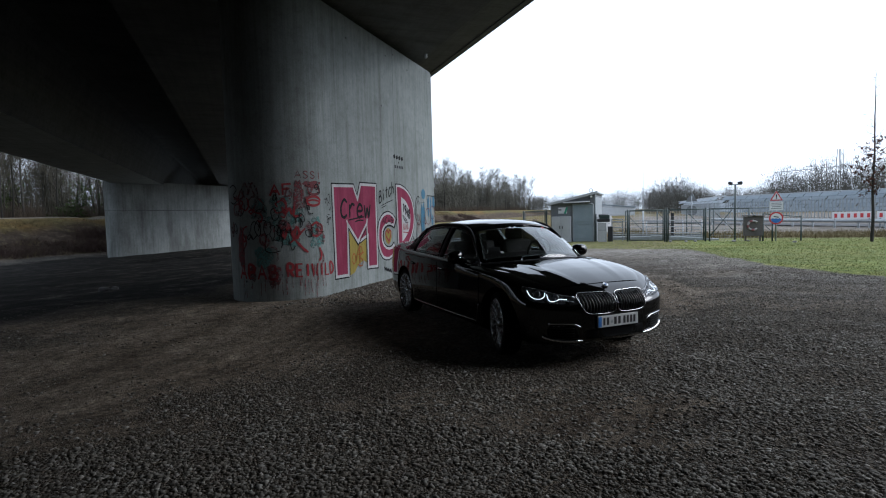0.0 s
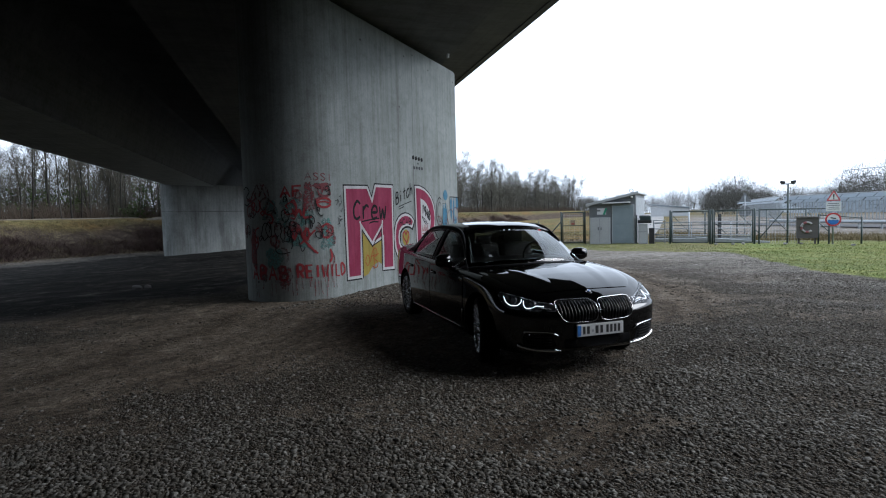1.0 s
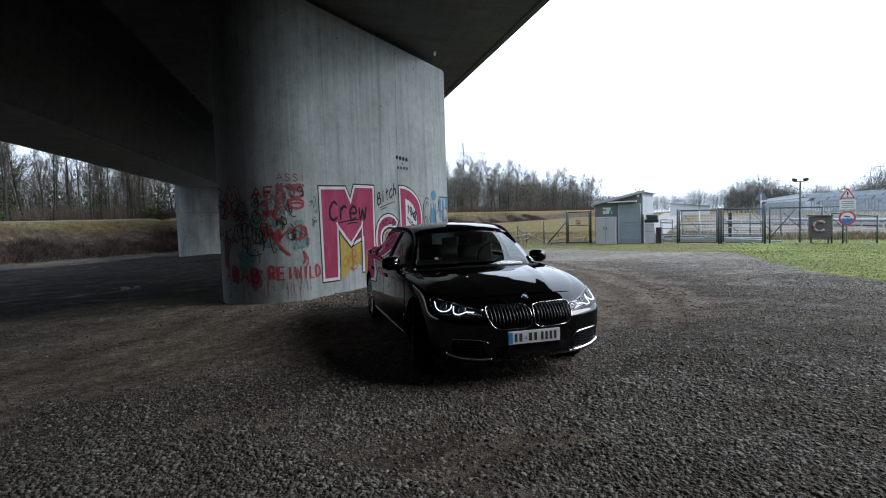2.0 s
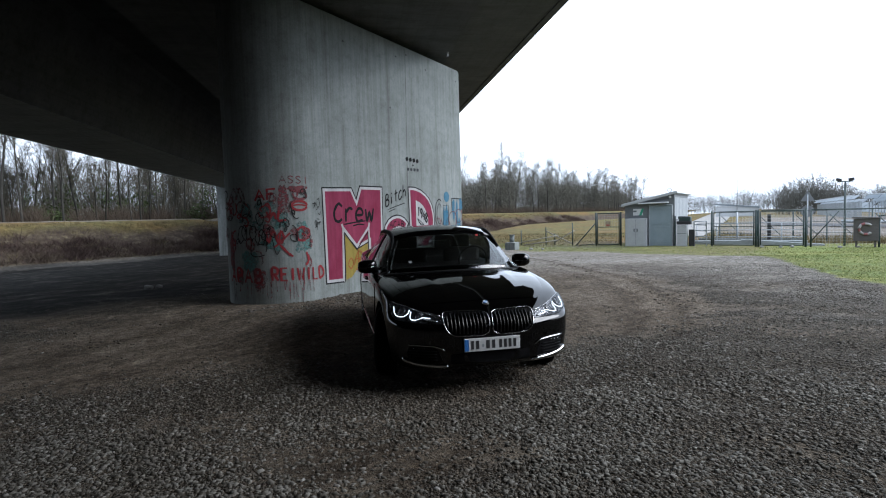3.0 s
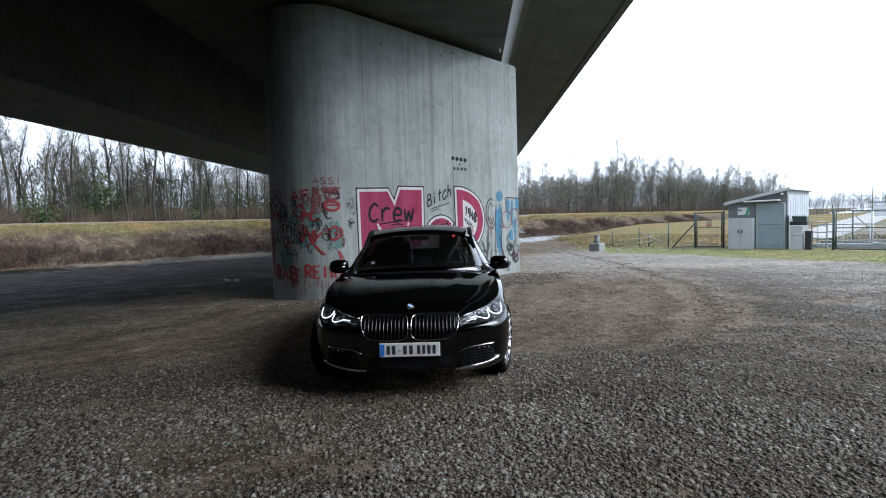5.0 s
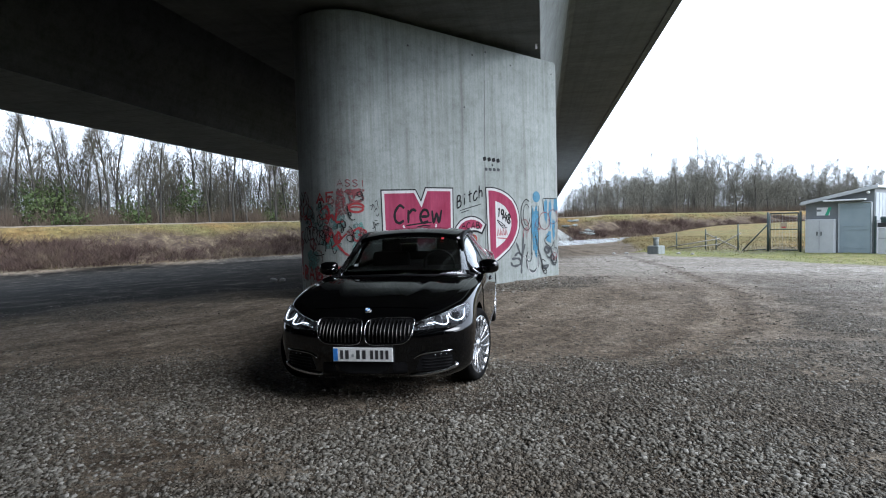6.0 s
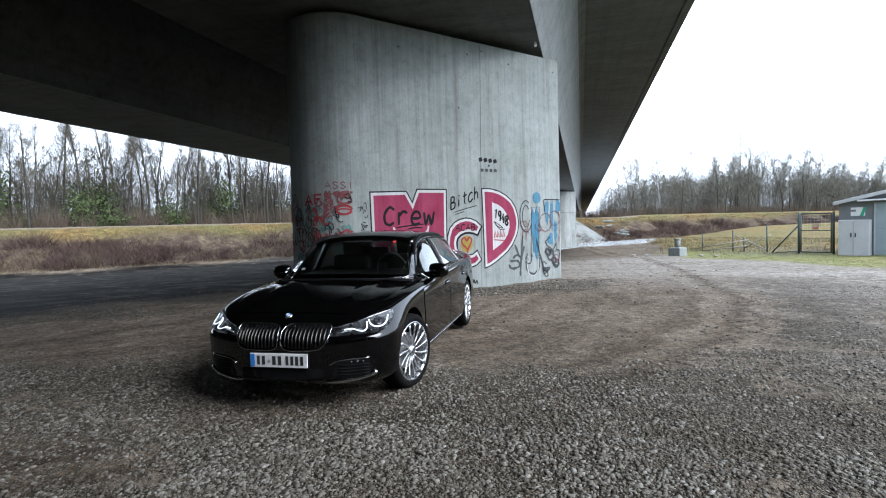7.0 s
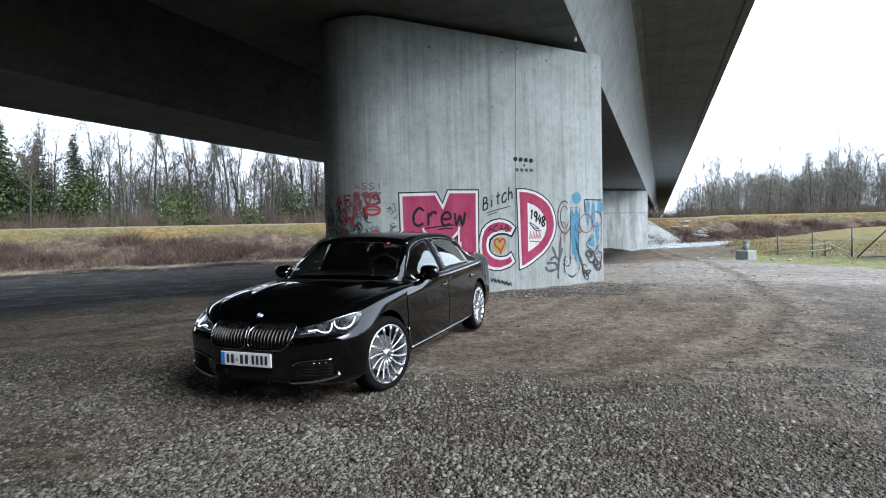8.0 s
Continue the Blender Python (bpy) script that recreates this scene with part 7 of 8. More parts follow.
# ---------------------------------------------------------------- trees
def limbs(seed, h, r0, fine=1.0, lean=0.0, first=.35, spread=.34, haze=0, haze_r=.014, wander=.09, rise=.55, crook=.22):
    """A bare tree as tapered pieces (from, to, radius, radius): the trunk's, and the crown's."""
    r = np.random.RandomState(seed)
    trunk, crown = [], []
    p = np.array((0, 0, -.3))
    d = np.array((lean * r.randn(), lean * r.randn(), 1.0))
    k = 9
    stems = []
    for i in range(k):
        d = d + wander * r.randn(3) * np.array((1, 1, .3))
        d /= np.linalg.norm(d)
        q = p + d * (h + .3) * .93 / k
        ra, rb = r0 * (1 - i / k) ** .8 + .02, r0 * (1 - (i + 1) / k) ** .8 + .02
        trunk.append((p, q, ra, rb))
        stems.append((p, q, ra))
        p = q

    def grow(a, d, length, rad, level, steps):
        pts = [a]
        for i in range(steps):
            d = d + crook * r.randn(3) + np.array((0, 0, .12))
            d = d / np.linalg.norm(d)
            b_ = pts[-1] + d * length / steps
            r_a, r_b = rad * (1 - .75 * i / steps), rad * (1 - .75 * (i + 1) / steps)
            crown.append((pts[-1], b_, r_a, r_b))
            pts.append(b_)
        if level == 0:
            return
        kids = int((7 if level == 2 else 6) * fine + r.rand())
        for j in range(kids):
            i = 1 + r.randint(0, steps)
            base_ = pts[i - 1] + (pts[i] - pts[i - 1]) * r.rand()
            nd = d + r.randn(3) * .75
            nd[2] = abs(nd[2]) * .8 + .15
            nd /= np.linalg.norm(nd)
            grow(base_, nd, length * (.38 + .25 * r.rand()), max(rad * .55, .016), level - 1, 3 if level == 2 else 2)

    for j in range(int(17 * fine) + 3):
        t = first + (1 - first) * (j + r.rand()) / (int(17 * fine) + 3)
        i = min(k - 1, int(t * k))
        a, b_, ra = stems[i]
        base_ = a + (b_ - a) * (t * k - i)
        az = r.rand() * 2 * math.pi
        up = rise + .5 * r.rand() + .5 * t
        d0 = np.array((math.cos(az), math.sin(az), up))
        d0 /= np.linalg.norm(d0)
        grow(base_, d0, h * spread * (1.15 - .75 * t) * (.7 + .5 * r.rand()), ra * .45 + .012, 2, 4)
    tips = list(crown)
    for j in range(haze):
        a, b_, _, _ = tips[r.randint(len(tips))]
        p = a + (b_ - a) * r.rand() + r.randn(3) * .12
        d = (b_ - a) / max(1e-6, np.linalg.norm(b_ - a)) + r.randn(3) * .6 + np.array((0, 0, .25))
        crown.append((p, p + d * (.35 + .6 * r.rand()), haze_r, 0))
    return trunk, crown


def pieces(segs, sides=3, grow=1.0, thin=.0):
    """Tapered prisms for many pieces at once, single slivers for the thinnest: vertices, triangles."""
    fat = [s for s in segs if s[2] * grow >= thin]
    slim_ = [s for s in segs if s[2] * grow < thin]
    if slim_:
        v1, f1 = pieces(fat, sides, grow) if fat else (np.zeros((0, 3)), np.zeros((0, 3), int))
        a, b_ = np.array([s[0] for s in slim_]), np.array([s[1] for s in slim_])
        w = np.array([s[2] for s in slim_])[:, None] * grow
        d = b_ - a
        sd = np.cross(d, np.random.RandomState(len(slim_)).randn(*d.shape))
        sd /= np.maximum(np.linalg.norm(sd, axis=1, keepdims=True), 1e-6)
        v2 = np.stack([a - sd * w, a + sd * w, b_], 1).reshape(-1, 3)
        return np.concatenate([v1, v2]), np.concatenate([f1, np.arange(len(v2)).reshape(-1, 3) + len(v1)])
    a = np.array([s[0] for s in segs])
    b_ = np.array([s[1] for s in segs])
    ra = np.array([s[2] for s in segs]) * grow
    rb = np.array([s[3] for s in segs]) * grow
    d = b_ - a
    d /= np.maximum(np.linalg.norm(d, axis=1, keepdims=True), 1e-6)
    ref = np.where(np.abs(d[:, 2:3]) > .9, np.array([[1., 0, 0]]), np.array([[0, 0, 1.]]))
    s = np.cross(d, ref)
    s /= np.linalg.norm(s, axis=1, keepdims=True)
    w = np.cross(s, d)
    ang = np.linspace(0, 2 * math.pi, sides, endpoint=False)
    ring = [s * math.cos(q) + w * math.sin(q) for q in ang]
    vs = np.concatenate([np.stack([a + o * ra[:, None] for o in ring], 1), np.stack([b_ + o * rb[:, None] for o in ring], 1)], 1)
    k = len(segs)
    idx = np.arange(k)[:, None] * (2 * sides)
    tr = []
    for j in range(sides):
        j2 = (j + 1) % sides
        tr += [np.concatenate([idx + j, idx + j2, idx + sides + j2], 1), np.concatenate([idx + j, idx + sides + j2, idx + sides + j], 1)]
    return vs.reshape(-1, 3), np.concatenate(tr)


def tree_thing(seed, h, r0, fine, label, twig=1.0, crown_mat=None, **kw):
    t = holder("tree", Matrix(), label, "tree", "bare trees along the river bank")
    trunk, crown = limbs(seed, h, r0, fine, **kw)
    v, f = pieces(trunk, 8)
    tri_object("trunk", v, f, BARK, t, True)
    v, f = pieces(crown, 3, twig, .026)
    tri_object("crown", v, f, crown_mat or TWIGS, t)
    return t


def ground_at(n_, v_):
    p = place(n_, v_)
    return Vector((p.x, p.y, float(ground_height(p.x, p.y))))


TREE_LABEL = "tall bare winter tree with thin branches"
models = [tree_thing(100 + i, 10.6 + .55 * i, .078 + .008 * i, 1.15, TREE_LABEL, .85, lean=.035, first=.3 + .05 * (i % 4), spread=.30, haze=1000, haze_r=.011, wander=.045, rise=1.05, crook=.15) for i in range(9)]
slim = [tree_thing(140 + i, 10.0 + .6 * i, .07, .9, TREE_LABEL, .8, HAZE_PALED_TWIGS, lean=.04, first=.25, spread=.31, haze=900, haze_r=.017, wander=.05, rise=.95, crook=.16) for i in range(6)]
def clear_of_deck(n_, v_):
    x = float(n_ * NV[0] + v_ * UV[0])
    return not -18.5 < x < 10.4


rng = np.random.RandomState(11)
spots = []
v_ = -36.0
while v_ < 62:
    spots.append((-68.5 - 7 * rng.rand(), v_, .72 + .42 * rng.rand()))
    v_ += .5 + 1.0 * rng.rand()
while v_ < 330:
    spots.append((-69 - 10 * rng.rand(), v_, (.7 + .4 * rng.rand()) * (.8 + .85 * min(1, max(0, (v_ - 85) / 70)))))
    v_ += 1.8 + 2.6 * rng.rand()
used = set()
for i, (n_, vv, s) in enumerate(spots):
    if not clear_of_deck(n_, vv):
        continue
    mm = Matrix.Translation(ground_at(n_, vv)) @ Matrix.Rotation(rng.rand() * 6.28, 4, "Z") @ Matrix.Diagonal((s, s, s, 1))
    pool = models if vv < 62 else slim
    src = pool[rng.randint(len(pool))]
    if src not in used:
        used.add(src)
        src.matrix_world = mm
    else:
        copy_thing(src, Matrix()).matrix_basis = mm

# the depth of the wood behind, and the far woods over the fields
def sprays(r, count, width, h, low, spread_, top=1.0, short=1.0):
    """A crown of fine twig sprays, dense below and ragged above: vertices, triangles."""
    arms = 22
    az = r.rand(arms) * 6.28
    reach = spread_ * (.35 + .75 * r.rand(arms))
    rise = low + (top - low) * (.45 + .55 * np.sqrt(np.clip(1 - (reach / (1.15 * spread_)) ** 2, 0, 1))) * (.72 + .28 * r.rand(arms))
    j = r.randint(0, arms, count)
    q = r.rand(count) ** .75
    c = np.stack([np.cos(az[j]) * reach[j] * q ** 1.2, np.sin(az[j]) * reach[j] * q ** 1.2, low + (rise[j] - low) * q], 1) * h
    c = c + r.randn(count, 3) * np.array((.07, .07, .045)) * h
    c[:, 2] = np.maximum(c[:, 2], .05 * h)
    d = np.stack([np.cos(az[j]) * .55, np.sin(az[j]) * .55, np.ones(count)], 1) + r.randn(count, 3) * .5
    d /= np.linalg.norm(d, axis=1, keepdims=True)
    ln = (.05 + .075 * r.rand(count))[:, None] * h * short
    side_ = np.cross(d, r.randn(count, 3))
    side_ /= np.linalg.norm(side_, axis=1, keepdims=True)
    return np.stack([c - side_ * width, c + side_ * width, c + d * ln], 1).reshape(-1, 3), np.arange(3 * count).reshape(-1, 3)


def wood_tree(seed, count, width, short=1.0):
    r = np.random.RandomState(seed)
    trunk, crown = limbs(seed, 10.5, .10, .3, lean=.05, first=.2, spread=.28, wander=.05, rise=.95, crook=.16)
    v1, f1 = pieces(trunk + [c for c in crown if c[2] > .03], 3, 1.0, .045)
    v2, f2 = sprays(r, count, width, 10.8, .08, .28, 1.0, short)
    return np.concatenate([v1, v2]), np.concatenate([f1, f2 + len(v1)])


kv = [wood_tree(300 + i, 580, .017) for i in range(8)]
kv_far = [wood_tree(320 + i, 880, .030, .62) for i in range(8)]


def wood(name, stands, label, mat_, kinds=None):
    vs, fs, off = [], [], 0
    kinds = kinds or kv
    for p, s in stands:
        v, f = kinds[rng.randint(len(kinds))]
        a = rng.rand() * 6.28
        rot = np.array(((math.cos(a), -math.sin(a), 0), (math.sin(a), math.cos(a), 0), (0, 0, 1)))
        vs.append(v @ rot.T * s * np.array((1, 1, .92 + .16 * rng.rand())) + np.array(p))
        fs.append(f + off)
        off += len(v)
    ob = tri_object(name, np.concatenate(vs), np.concatenate(fs), mat_)
    return tagged(ob, label, "woodland", kind="stuff")


stands = []
for i in range(480):
    vv = -48 + 125 * rng.rand()
    nn = -72.5 - 34 * rng.rand() ** 1.4
    if clear_of_deck(nn, vv):
        stands.append((ground_at(nn, vv), .72 + .42 * rng.rand()))
wood("river_woodland", stands, "deep bare winter woodland behind the river bank", TWIGS)
stands = []
for i in range(400):
    vv = 74 + 320 * rng.rand() ** 1.25
    s = (.72 + .33 * rng.rand()) * (.62 + .98 * min(1, max(0, (vv - 85) / 75))) * (1 - .35 * max(0, (vv - 270) / 120))
    nn = -70 - 40 * rng.rand() ** 1.3
    if clear_of_deck(nn, vv):
        stands.append((ground_at(nn, vv), s))
wood("lower_woodland", stands, "dense grey-brown winter woodland beyond the river bend", HAZE_PALED_TWIGS, kv_far)
stands = []
for b0, b1, d0, d1, e, k in ((41.6, 47.2, 190, 230, .050, 52), (48.0, 52.0, 230, 260, .037, 22), (52.0, 63.0, 165, 200, .068, 56), (63, 70, 150, 190, .075, 18), (30, 48, 300, 380, .034, 110), (47, 56, 280, 330, .03, 50)):
    for i in range(k):
        bb, dd_ = b0 + (b1 - b0) * (i + rng.rand()) / k, d0 + (d1 - d0) * rng.rand()
        edge = math.sin(math.pi * min(.93, max(.12, (bb - b0) / (b1 - b0)))) ** .4
        s = (1.8 + dd_ * e) * (.64 + .62 * rng.rand()) * (.55 + .45 * edge) / 10.5
        stands.append((away(bb, dd_, -.6), s))
FAR_TWIGS = surface("far_wood_twigs", (0.068, 0.067, 0.059), (0.105, 0.102, 0.09), 0.1, 0.95)
wood("far_woodland", stands, "distant bare winter woods beyond the fields", FAR_TWIGS, kv_far)


# spruces at the upstream end of the wood
def spruce(seed, h):
    r = np.random.RandomState(seed)
    t = holder("spruce", Matrix(), "dark green spruce among bare trees", "tree", "spruces in the wood")
    v, f = pieces([(np.array((0, 0, -.3)), np.array((0, 0, h)), .2, .02)], 8)
    tri_object("trunk", v, f, BARK, t, True)
    segs = []
    z = h * .1
    while z < h:
        f_ = 1 - z / h
        k = 7
        for j in range(k):
            a = r.rand() * 6.28
            ln = (.25 + h * .2 * f_) * (.75 + .4 * r.rand())
            d0 = np.array((math.cos(a), math.sin(a), -.25 + .2 * r.rand()))
            tip = np.array((0, 0, z)) + d0 * ln
            segs.append((np.array((0, 0, z)), tip, .10, .02))
            for q in (.35, .55, .75, .92):
                b0 = np.array((0, 0, z)) + d0 * ln * q
                for sd in (-1, 1):
                    s_ = np.array((-math.sin(a), math.cos(a), 0)) * sd
                    segs.append((b0, b0 + (s_ * .55 + d0 * .35 + np.array((0, 0, -.22))) * (ln * .32 + .1), .075, .015))
        z += .26 + .14 * f_
    v, f = pieces(segs, 3)
    tri_object("crown", v, f, NEEDLES, t)
    return t


sp = [spruce(60 + i, 11 + i) for i in range(3)]
sites_ = [(-70.5, -12.7, 1.06), (-72.5, -9.9, .9), (-71.5, -6.3, .86), (-75, -20, 1.1), (-72, -24, 1.1), (-74, -14.6, .95), (-74, -28, 1), (-80, -16, 1.0), (-71, -31, .9), (-71, -17.5, 1.0)]
for i, (n_, vv, s) in enumerate(sites_):
    mm = Matrix.Translation(ground_at(n_, vv)) @ Matrix.Rotation(i * 1.7, 4, "Z") @ Matrix.Diagonal((s, s, s, 1))
    if i < 3:
        sp[i].matrix_world = mm
    else:
        copy_thing(sp[i % 3], Matrix()).matrix_basis = mm

# ivy and evergreen understorey between the trunks
def leaf_cloud(count, centre, size, r):
    """Small folded leaves in a loose cloud: vertices, triangles."""
    c = r.randn(count, 3) * np.array(size) * .5 + np.array(centre)
    a = r.randn(count, 3)
    a /= np.linalg.norm(a, axis=1, keepdims=True)
    b_ = np.cross(a, r.randn(count, 3))
    b_ /= np.linalg.norm(b_, axis=1, keepdims=True)
    s = (.10 + .14 * r.rand(count, 1))
    vs = np.stack([c - a * s, c + b_ * s * .55, c + a * s, c - b_ * s * .55 + np.cross(a, b_) * s * .3], 1).reshape(-1, 3)
    i = np.arange(count)[:, None] * 4
    return vs, np.concatenate([np.concatenate([i, i + 1, i + 2], 1), np.concatenate([i, i + 2, i + 3], 1)])


r = np.random.RandomState(21)
vs, fs, off = [], [], 0
for i in range(96):
    vv = -40 + 92 * r.rand() ** 1.3
    if i % 2 == 0:
        vv = -40 + 30 * r.rand()
    g = ground_at(-68.6 - (4 if i % 2 == 0 else 12) * r.rand(), vv)
    hgt = 1.0 + 3.2 * r.rand() ** 2 + (1.5 + 2.6 * r.rand() if i % 2 == 0 else 0)
    v, f = leaf_cloud(330, (g.x, g.y, g.z + hgt * .8), (1.4 + r.rand(), 1.4 + r.rand(), hgt * .9), r)
    vs.append(v)
    fs.append(f + off)
    off += len(v)
# taller masses of ivy that climb the trunks
for v0, v1, count, top in ((-16, -9, 20, 8.0), (-9, -3.5, 13, 6.2), (2.8, 6.0, 7, 5.2), (17.5, 19.5, 4, 4.2)):
    for i in range(count):
        g = ground_at(-69.2 - 6 * r.rand(), v0 + (v1 - v0) * r.rand())
        hgt = top * (.25 + .65 * r.rand())
        v, f = leaf_cloud(260, (g.x, g.y, g.z + hgt), (1.2 + .9 * r.rand(), 1.2 + .9 * r.rand(), 1.6 + 1.2 * r.rand()), r)
        vs.append(v)
        fs.append(f + off)
        off += len(v)
tagged(tri_object("evergreen_understorey", np.concatenate(vs), np.concatenate(fs), IVY), "green ivy and evergreen bushes between bare trunks", "bushes", kind="stuff")


# ---------------------------------------------------------------- brush and grass of the banks
def twig_clumps(centres, per, length, rad, r, flat=.5):
    k = len(centres) * per
    c = np.repeat(np.array(centres), per, 0)
    base_ = c + np.stack([r.randn(k) * .45, r.randn(k) * .45, np.zeros(k)], 1)
    d = np.stack([r.randn(k) * flat, r.randn(k) * flat, .55 + .6 * r.rand(k)], 1)
    tip = base_ + d * (length * (.4 + .8 * r.rand(k)))[:, None]
    base_[:, 2] -= .1
    segs = list(zip(base_, tip, np.full(k, rad), np.full(k, rad * .3)))
    return pieces(segs, 3, 1.0, 1.0)


r = np.random.RandomState(31)
cs, big = [], []
for i in range(5200):
    vv = -44 + 230 * r.rand() ** 1.15
    n_ = -55.9 - 6.3 * r.rand()
    hump = math.sin(vv * .33 + 1.1 * math.sin(n_)) + .6 * math.sin(vv * .11 + 2) + .5 * math.sin(vv * .83 + n_)
    if n_ < -59.5 - .9 * hump:
        continue
    g = ground_at(n_, vv)
    (big if hump > .35 else cs).append((g.x, g.y, g.z))
v, f = twig_clumps(cs, 22, .62, .03, r, .7)
v2, f2 = twig_clumps(big, 30, 1.15, .032, r, .6)
v, f = np.concatenate([v, v2]), np.concatenate([f, f2 + len(v)])
tagged(tri_object("bank_brush", v, f, BRUSH), "dense reddish brown winter brush on the river bank", "brush", kind="stuff")
STRAW = surface("dry_straw_grass", (0.09812, 0.07792, 0.0381), (0.1558, 0.127, 0.06638), .6, .95)
cs = []
for i in range(1900):
    vv = -42 + 210 * r.rand() ** 1.2
    cs.append(tuple(ground_at(-60.6 - 3.0 * r.rand() if i % 4 else -55.6 - 5 * r.rand(), vv)))
for i in range(700):
    cs.append(tuple(ground_at(-2 + 22 * r.rand(), 31 + 14 * r.rand())))
v, f = twig_clumps(cs, 22, .34, .02, r, .55)
cs = [tuple(ground_at(-34 + 28 * r.rand(), 27.5 + 18 * r.rand())) for i in range(1100)]
cs = [c for c in cs if zone_grass(c[0], c[1]) > .5]
v2, f2 = twig_clumps(cs, 18, .15, .016, r, .8)
v, f = np.concatenate([v, v2]), np.concatenate([f, f2 + len(v)])
tagged(tri_object("dry_grass", v, f, STRAW), "tufts of dry straw-coloured grass on the bank", "grass", kind="stuff")
# saplings and tall brush under the wood's edge
cs = [tuple(ground_at(-68.5 - 9 * r.rand(), -42 + 380 * r.rand() ** 1.6)) for i in range(1300)]
v, f = twig_clumps(cs, 70, 2.4, .02, r, .35)
EDGE_BROWN = surface("brown_sapling_twigs", (0.058, 0.044, 0.034), (0.098, 0.076, 0.056), .4, .95)
tagged(tri_object("wood_edge_brush", v, f, EDGE_BROWN), "thin brown saplings along the edge of the wood", "brush", kind="stuff")

# thin undergrowth standing close between the trees
cs = [(-78 - 26 * r.rand(), -48 + 125 * r.rand()) for i in range(420)] + [(-73 - 34 * r.rand(), 76 + 290 * r.rand() ** 1.2) for i in range(700)]
cs = [tuple(ground_at(a, c)) for a, c in cs if clear_of_deck(a, c)]
v, f = twig_clumps(cs, 40, 5.6, .045, r, .2)
tagged(tri_object("wood_undergrowth", v, f, HAZE_PALED_TWIGS), "close grey-brown undergrowth inside the wood", "brush", kind="stuff")

# short lawn by the fence
k = 90000
nn_, vv_ = -13 + 32 * r.rand(k), 11 + 20 * r.rand(k)
xy = nn_[:, None] * NV + vv_[:, None] * UV
keep = zone_grass(xy[:, 0], xy[:, 1]) > .35 + (.5 + .7 * (nn_ < .8)) * r.rand(k)
xy = xy[keep]
zz = ground_height(xy[:, 0], xy[:, 1])
k = len(xy)
a = r.rand(k) * 6.28
hgt = .035 + .06 * r.rand(k) ** 2
base_ = np.stack([xy[:, 0], xy[:, 1], zz - .01], 1)
side_ = np.stack([np.cos(a), np.sin(a), np.zeros(k)], 1) * .012
tip = base_ + np.stack([r.randn(k) * .06, r.randn(k) * .06, hgt * .7], 1)
vs = np.stack([base_ - side_, base_ + side_, tip], 1).reshape(-1, 3)
tagged(tri_object("lawn_grass", vs, np.arange(3 * k).reshape(-1, 3), GRASS), "short green and straw winter grass", "grass", kind="stuff")

# the young tree by the fence, with some brown leaves left
young = holder("young_tree", Matrix.Translation(ground_at(8.8, 27.8)), "slender young tree with a few brown leaves", "tree")
ry = np.random.RandomState(77)
TALL = 7.25
trunk, twigs, spots = [], [], []
line = [np.array((.018 * math.sin(i * .9), .015 * math.cos(i * 1.3), -.3 + (TALL + .3) * i / 14)) for i in range(15)]
for i in range(14):
    trunk.append((line[i], line[i + 1], .062 * (1 - i / 14) + .007, .062 * (1 - (i + 1) / 14) + .007))
for j in range(46):
    t = (j + ry.rand()) / 46
    z = 1.9 + (TALL - 2.0) * t
    i = min(13, int((z + .3) / (TALL + .3) * 14))
    p = line[i] + (line[i + 1] - line[i]) * ((z + .3) / (TALL + .3) * 14 - i)
    az, up = 2.4 * j + .5 * ry.randn(), .25 + .45 * t + .15 * ry.randn()
    long_ = (1.15 - .85 * t) * (.65 + .5 * ry.rand()) * min(1, .45 + 2.2 * t)
    d = np.array((math.cos(az), math.sin(az), up))
    rad = .016 * (1 - .6 * t)
    for q in range(4):
        d = d + np.array((.16, .16, .12)) * ry.randn(3) + np.array((0, 0, .07))
        d /= np.linalg.norm(d)
        e = p + d * long_ / 4
        twigs.append((p, e, rad * (1 - .22 * q), rad * (1 - .22 * (q + 1))))
        for side in range(2):
            f_ = d + .75 * ry.randn(3) + np.array((0, 0, .2))
            g = p + (e - p) * ry.rand()
            twigs.append((g, g + f_ * long_ * (.12 + .16 * ry.rand()), rad * .45, rad * .2))
            if z < 4.1:
                spots += [g + f_ * long_ * .2 * ry.rand() + .07 * ry.randn(3) for _ in range(3)]
        p = e
v, f = pieces(trunk, 8)
tri_object("trunk", v, f, BARK, young, True)
v, f = pieces(twigs, 3, 1.0, .003)
tri_object("crown", v, f, TWIGS, young)
LEAF_BROWN = surface("brown_leaves", (0.04618, 0.0202, 0.01443), (0.07504, 0.03463, 0.02309), 3, .8)
spots = np.array(spots)[:, None, :]
v = (spots + .05 * ry.randn(len(spots), 3, 3)).reshape(-1, 3)
tri_object("leaves", v, np.arange(len(v)).reshape(-1, 3), LEAF_BROWN, young)


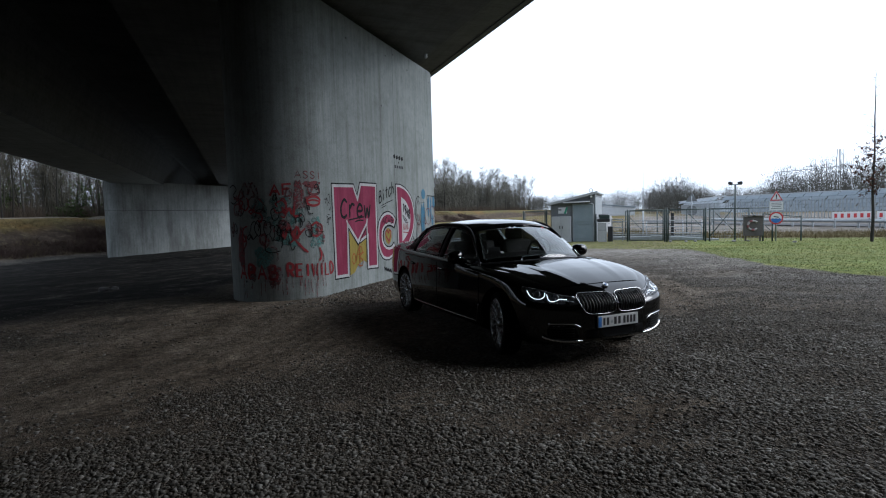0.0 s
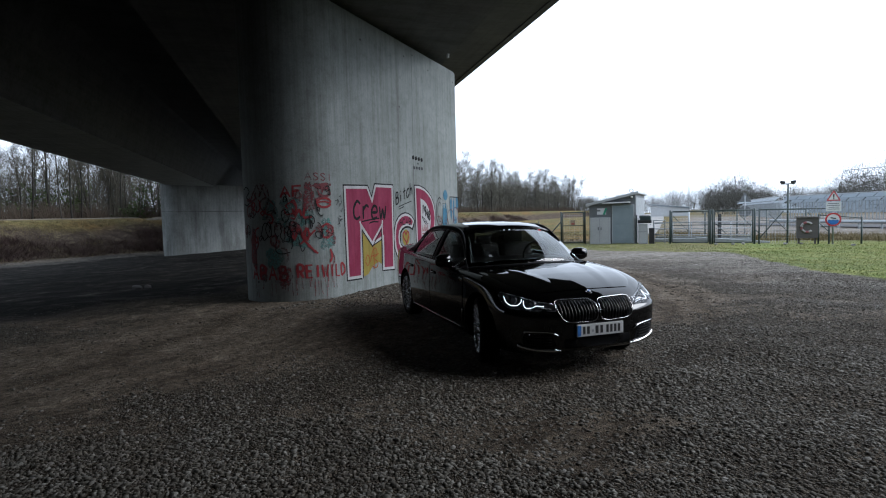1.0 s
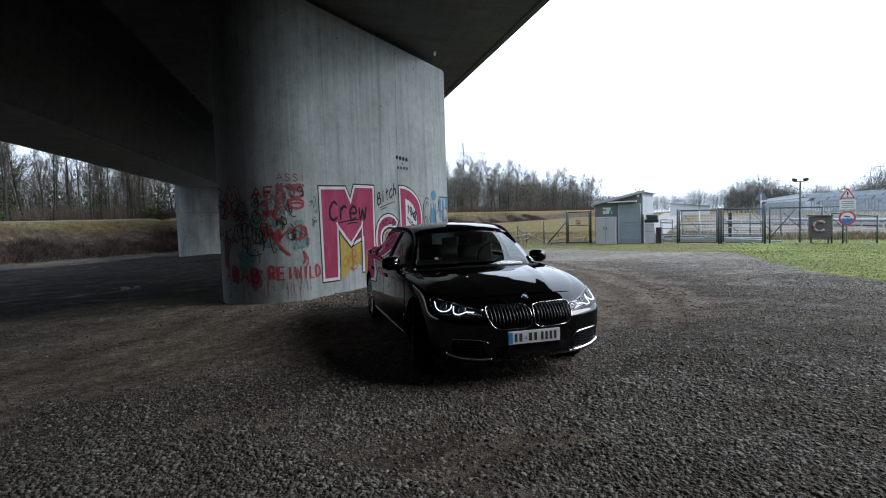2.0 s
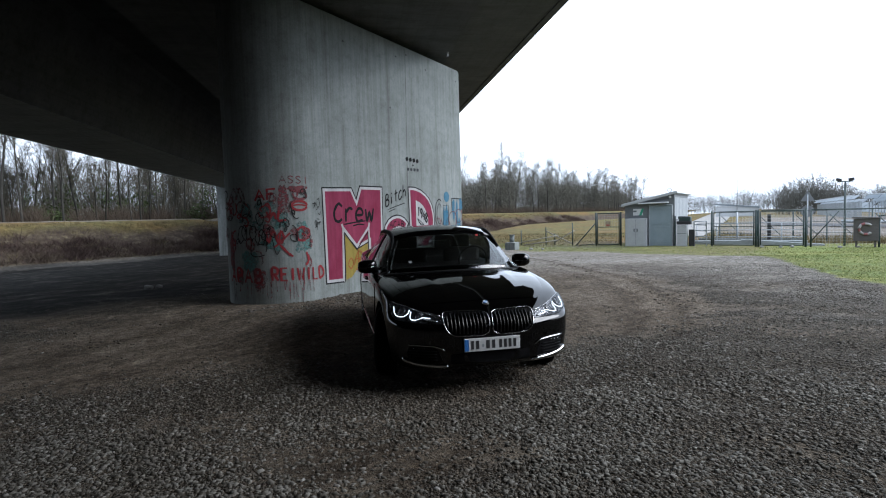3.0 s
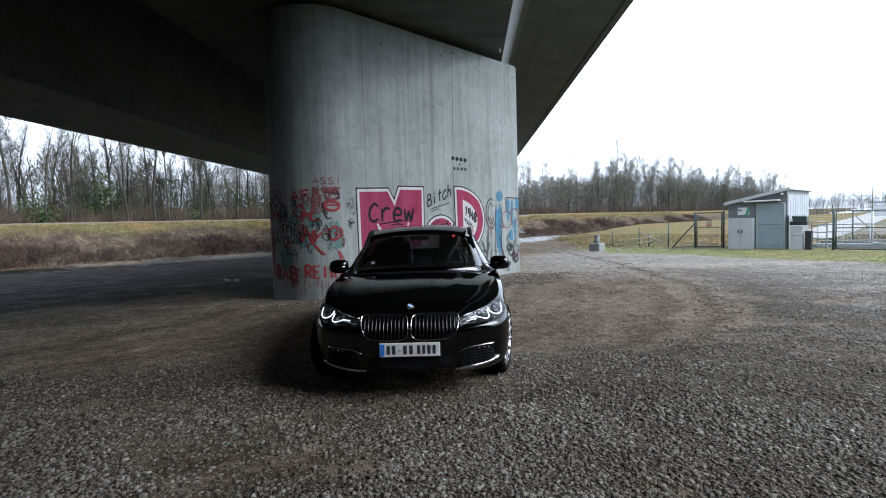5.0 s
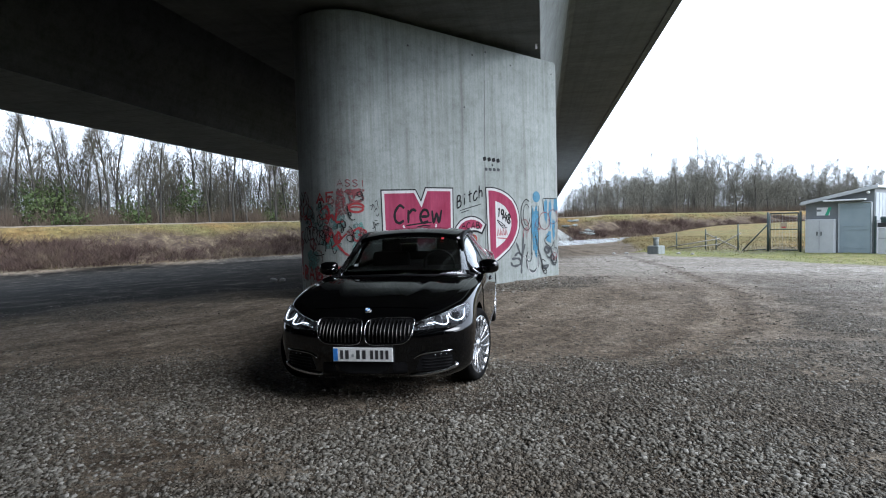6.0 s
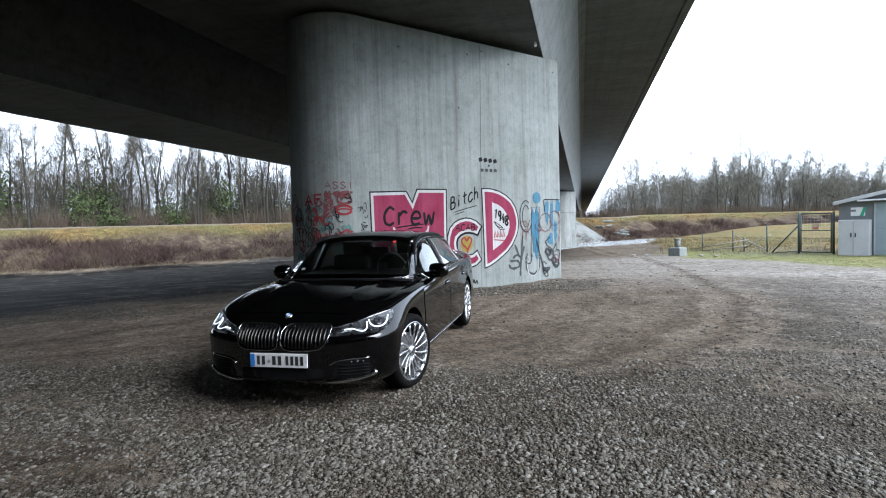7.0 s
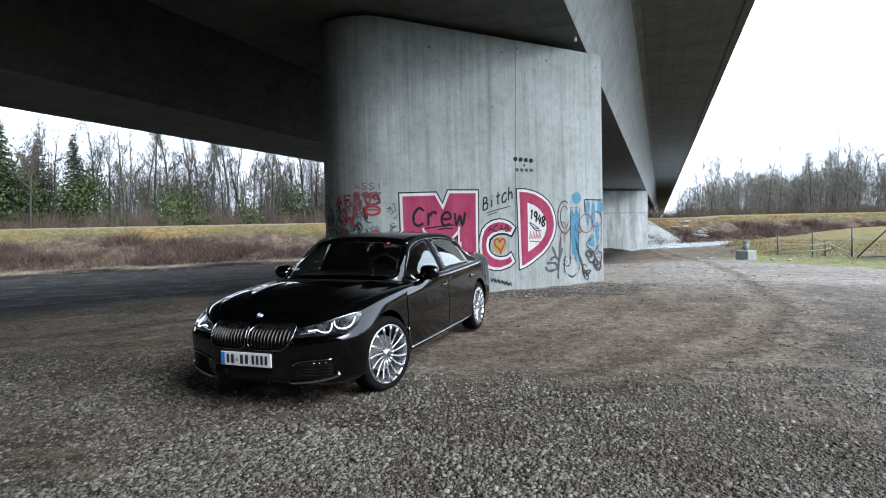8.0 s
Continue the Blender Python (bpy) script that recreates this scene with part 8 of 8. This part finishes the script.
# ---------------------------------------------------------------- gravel
def gravel(seed, xs, ys, count, lo, hi, keep):
    """Loose stones of many shapes, half sunk into the ground: vertices, triangles."""
    r = np.random.RandomState(seed)
    x = xs[0] + (xs[1] - xs[0]) * r.rand(count)
    y = ys[0] + (ys[1] - ys[0]) * r.rand(count)
    ok = keep(x, y, r.rand(count))
    x, y = x[ok], y[ok]
    k = len(x)
    block = np.array([(i * (1 - .14 * q), j * (1 - .14 * q), q) for q in (-1, 1) for j in (-1, 1) for i in (-1, 1)]) * .76
    fac = np.array([(4, 5, 6), (5, 7, 6), (0, 1, 4), (1, 5, 4), (2, 6, 3), (3, 6, 7), (0, 4, 2), (2, 4, 6), (1, 3, 5), (3, 7, 5)])
    size = lo + (hi - lo) * r.rand(k) ** 2.6
    v = block[None] * (1 + .14 * r.randn(k, 8, 1)) + .17 * r.randn(k, 8, 3)
    v = v * np.stack([np.ones(k), .6 + .35 * r.rand(k), .26 + .22 * r.rand(k)], 1)[:, None, :] * size[:, None, None]
    a, t = r.rand(k) * 6.28, r.randn(k) * .26
    ca, sa, ct, st = np.cos(a), np.sin(a), np.cos(t), np.sin(t)
    vx, vy, vz = v[..., 0], v[..., 1], v[..., 2]
    y1, z1 = vy * ct[:, None] - vz * st[:, None], vy * st[:, None] + vz * ct[:, None]
    out = np.stack([vx * ca[:, None] - y1 * sa[:, None] + x[:, None], vx * sa[:, None] + y1 * ca[:, None] + y[:, None],
                    z1 + (ground_height(x, y) + size * .13)[:, None]], -1)
    return out.reshape(-1, 3), (fac[None] + np.arange(k)[:, None, None] * 8).reshape(-1, 3)


m, n, l, b = nodes_of("gravel_stones")
STONES = m
geo = n.new("ShaderNodeNewGeometry")
isl = geo.outputs["Random Per Island"]
fine = noise_node(n, l, 120, 3, .6, geo.outputs["Position"])
blot = noise_node(n, l, 0.8, 8, 0.72, geo.outputs["Position"])
col = ramp(n, l, isl, [(0, (0.04, 0.036, 0.029)), (.3, (0.072, 0.067, 0.057)), (.65, (0.102, 0.097, 0.085)), (.93, (0.132, 0.127, 0.114)), (1, (0.175, 0.17, 0.158))])
col = mix(n, l, col, ramp(n, l, blot, [(0.36, (0.66, 0.58, 0.5)), (0.5, (1, 0.98, 0.95)), (0.64, (1.22, 1.2, 1.17))]), 0.9, "MULTIPLY")
l.new(mix(n, l, col, ramp(n, l, fine, [(.3, (.8,) * 3), (.7, (1.15,) * 3)]), .7, "MULTIPLY"), b.inputs["Base Color"])
b.inputs["Roughness"].default_value = .85
b.inputs["Specular IOR Level"].default_value = 0.2
bump(n, l, b, fine, .4, .004)


def bare(x, y, u_):
    d = np.clip(1.05 * zone_dirt(x, y) + .62 * worn(x, y), 0, .96)
    return u_ > 1 - (1 - d) * (1 - .85 * smooth_step(y - .15 * x, 4.6, 8.2))


sets = [gravel(1, (-2.6, 8.4), (1.6, 4.2), 70000, .007, .022, bare),
        gravel(2, (-4, 12), (4.2, 9.5), 80000, .0075, .022, bare),
        gravel(3, (-6, 15), (8.0, 12.5), 7000, .005, .017, lambda x, y, u_: (u_ > .6 * zone_dirt(x, y) + .3 * wave(x, y, 1.3)) & (zone_grass(x, y) < .5)),
        gravel(5, (6, 15), (9.0, 13.0), 7000, .006, .016, lambda x, y, u_: (u_ > .3 + .8 * zone_dirt(x, y) + .3 * wave(x, y, 1.3)) & (zone_grass(x, y) < .4)),
        gravel(4, (-2, 7), (9.0, 14.0), 9000, .014, .036, lambda x, y, u_: ((x * NV[0] + y * NV[1]) > -5.9) & ((x * NV[0] + y * NV[1]) < -4.9 + .8 * u_))]
off, vs, fs = 0, [], []
for v, f in sets:
    vs.append(v)
    fs.append(f + off)
    off += len(v)
tagged(tri_object("gravel_stones", np.concatenate(vs), np.concatenate(fs), STONES), "loose grey crushed gravel of mixed sizes", "gravel", kind="stuff")
EARTH = surface("damp_earth", (0.045, 0.038, 0.03), (0.1, 0.088, 0.072), 9, .95, relief=.004)
clods = [gravel(7, (3.5, 10.5), (5.0, 22.0), 16000, .010, .032, lambda x, y, u_: u_ < .5 * np.exp(-(from_rut(x, y) + .25 * wave(x, y, 1.9)) ** 2 / .03) * (1 + wave(x, y, 2.7)) + .05 * zone_dirt(x, y)),
         gravel(8, (-6, 3), (5.0, 12.0), 3000, .008, .026, lambda x, y, u_: u_ < .35 * zone_dirt(x, y) * (1 + wave(x, y, 1.7)))]
tagged(tri_object("earth_clods", np.concatenate([clods[0][0], clods[1][0]]), np.concatenate([clods[0][1], clods[1][1] + len(clods[0][0])]), EARTH), "dark clods of earth churned up by wheels", "earth", kind="stuff")
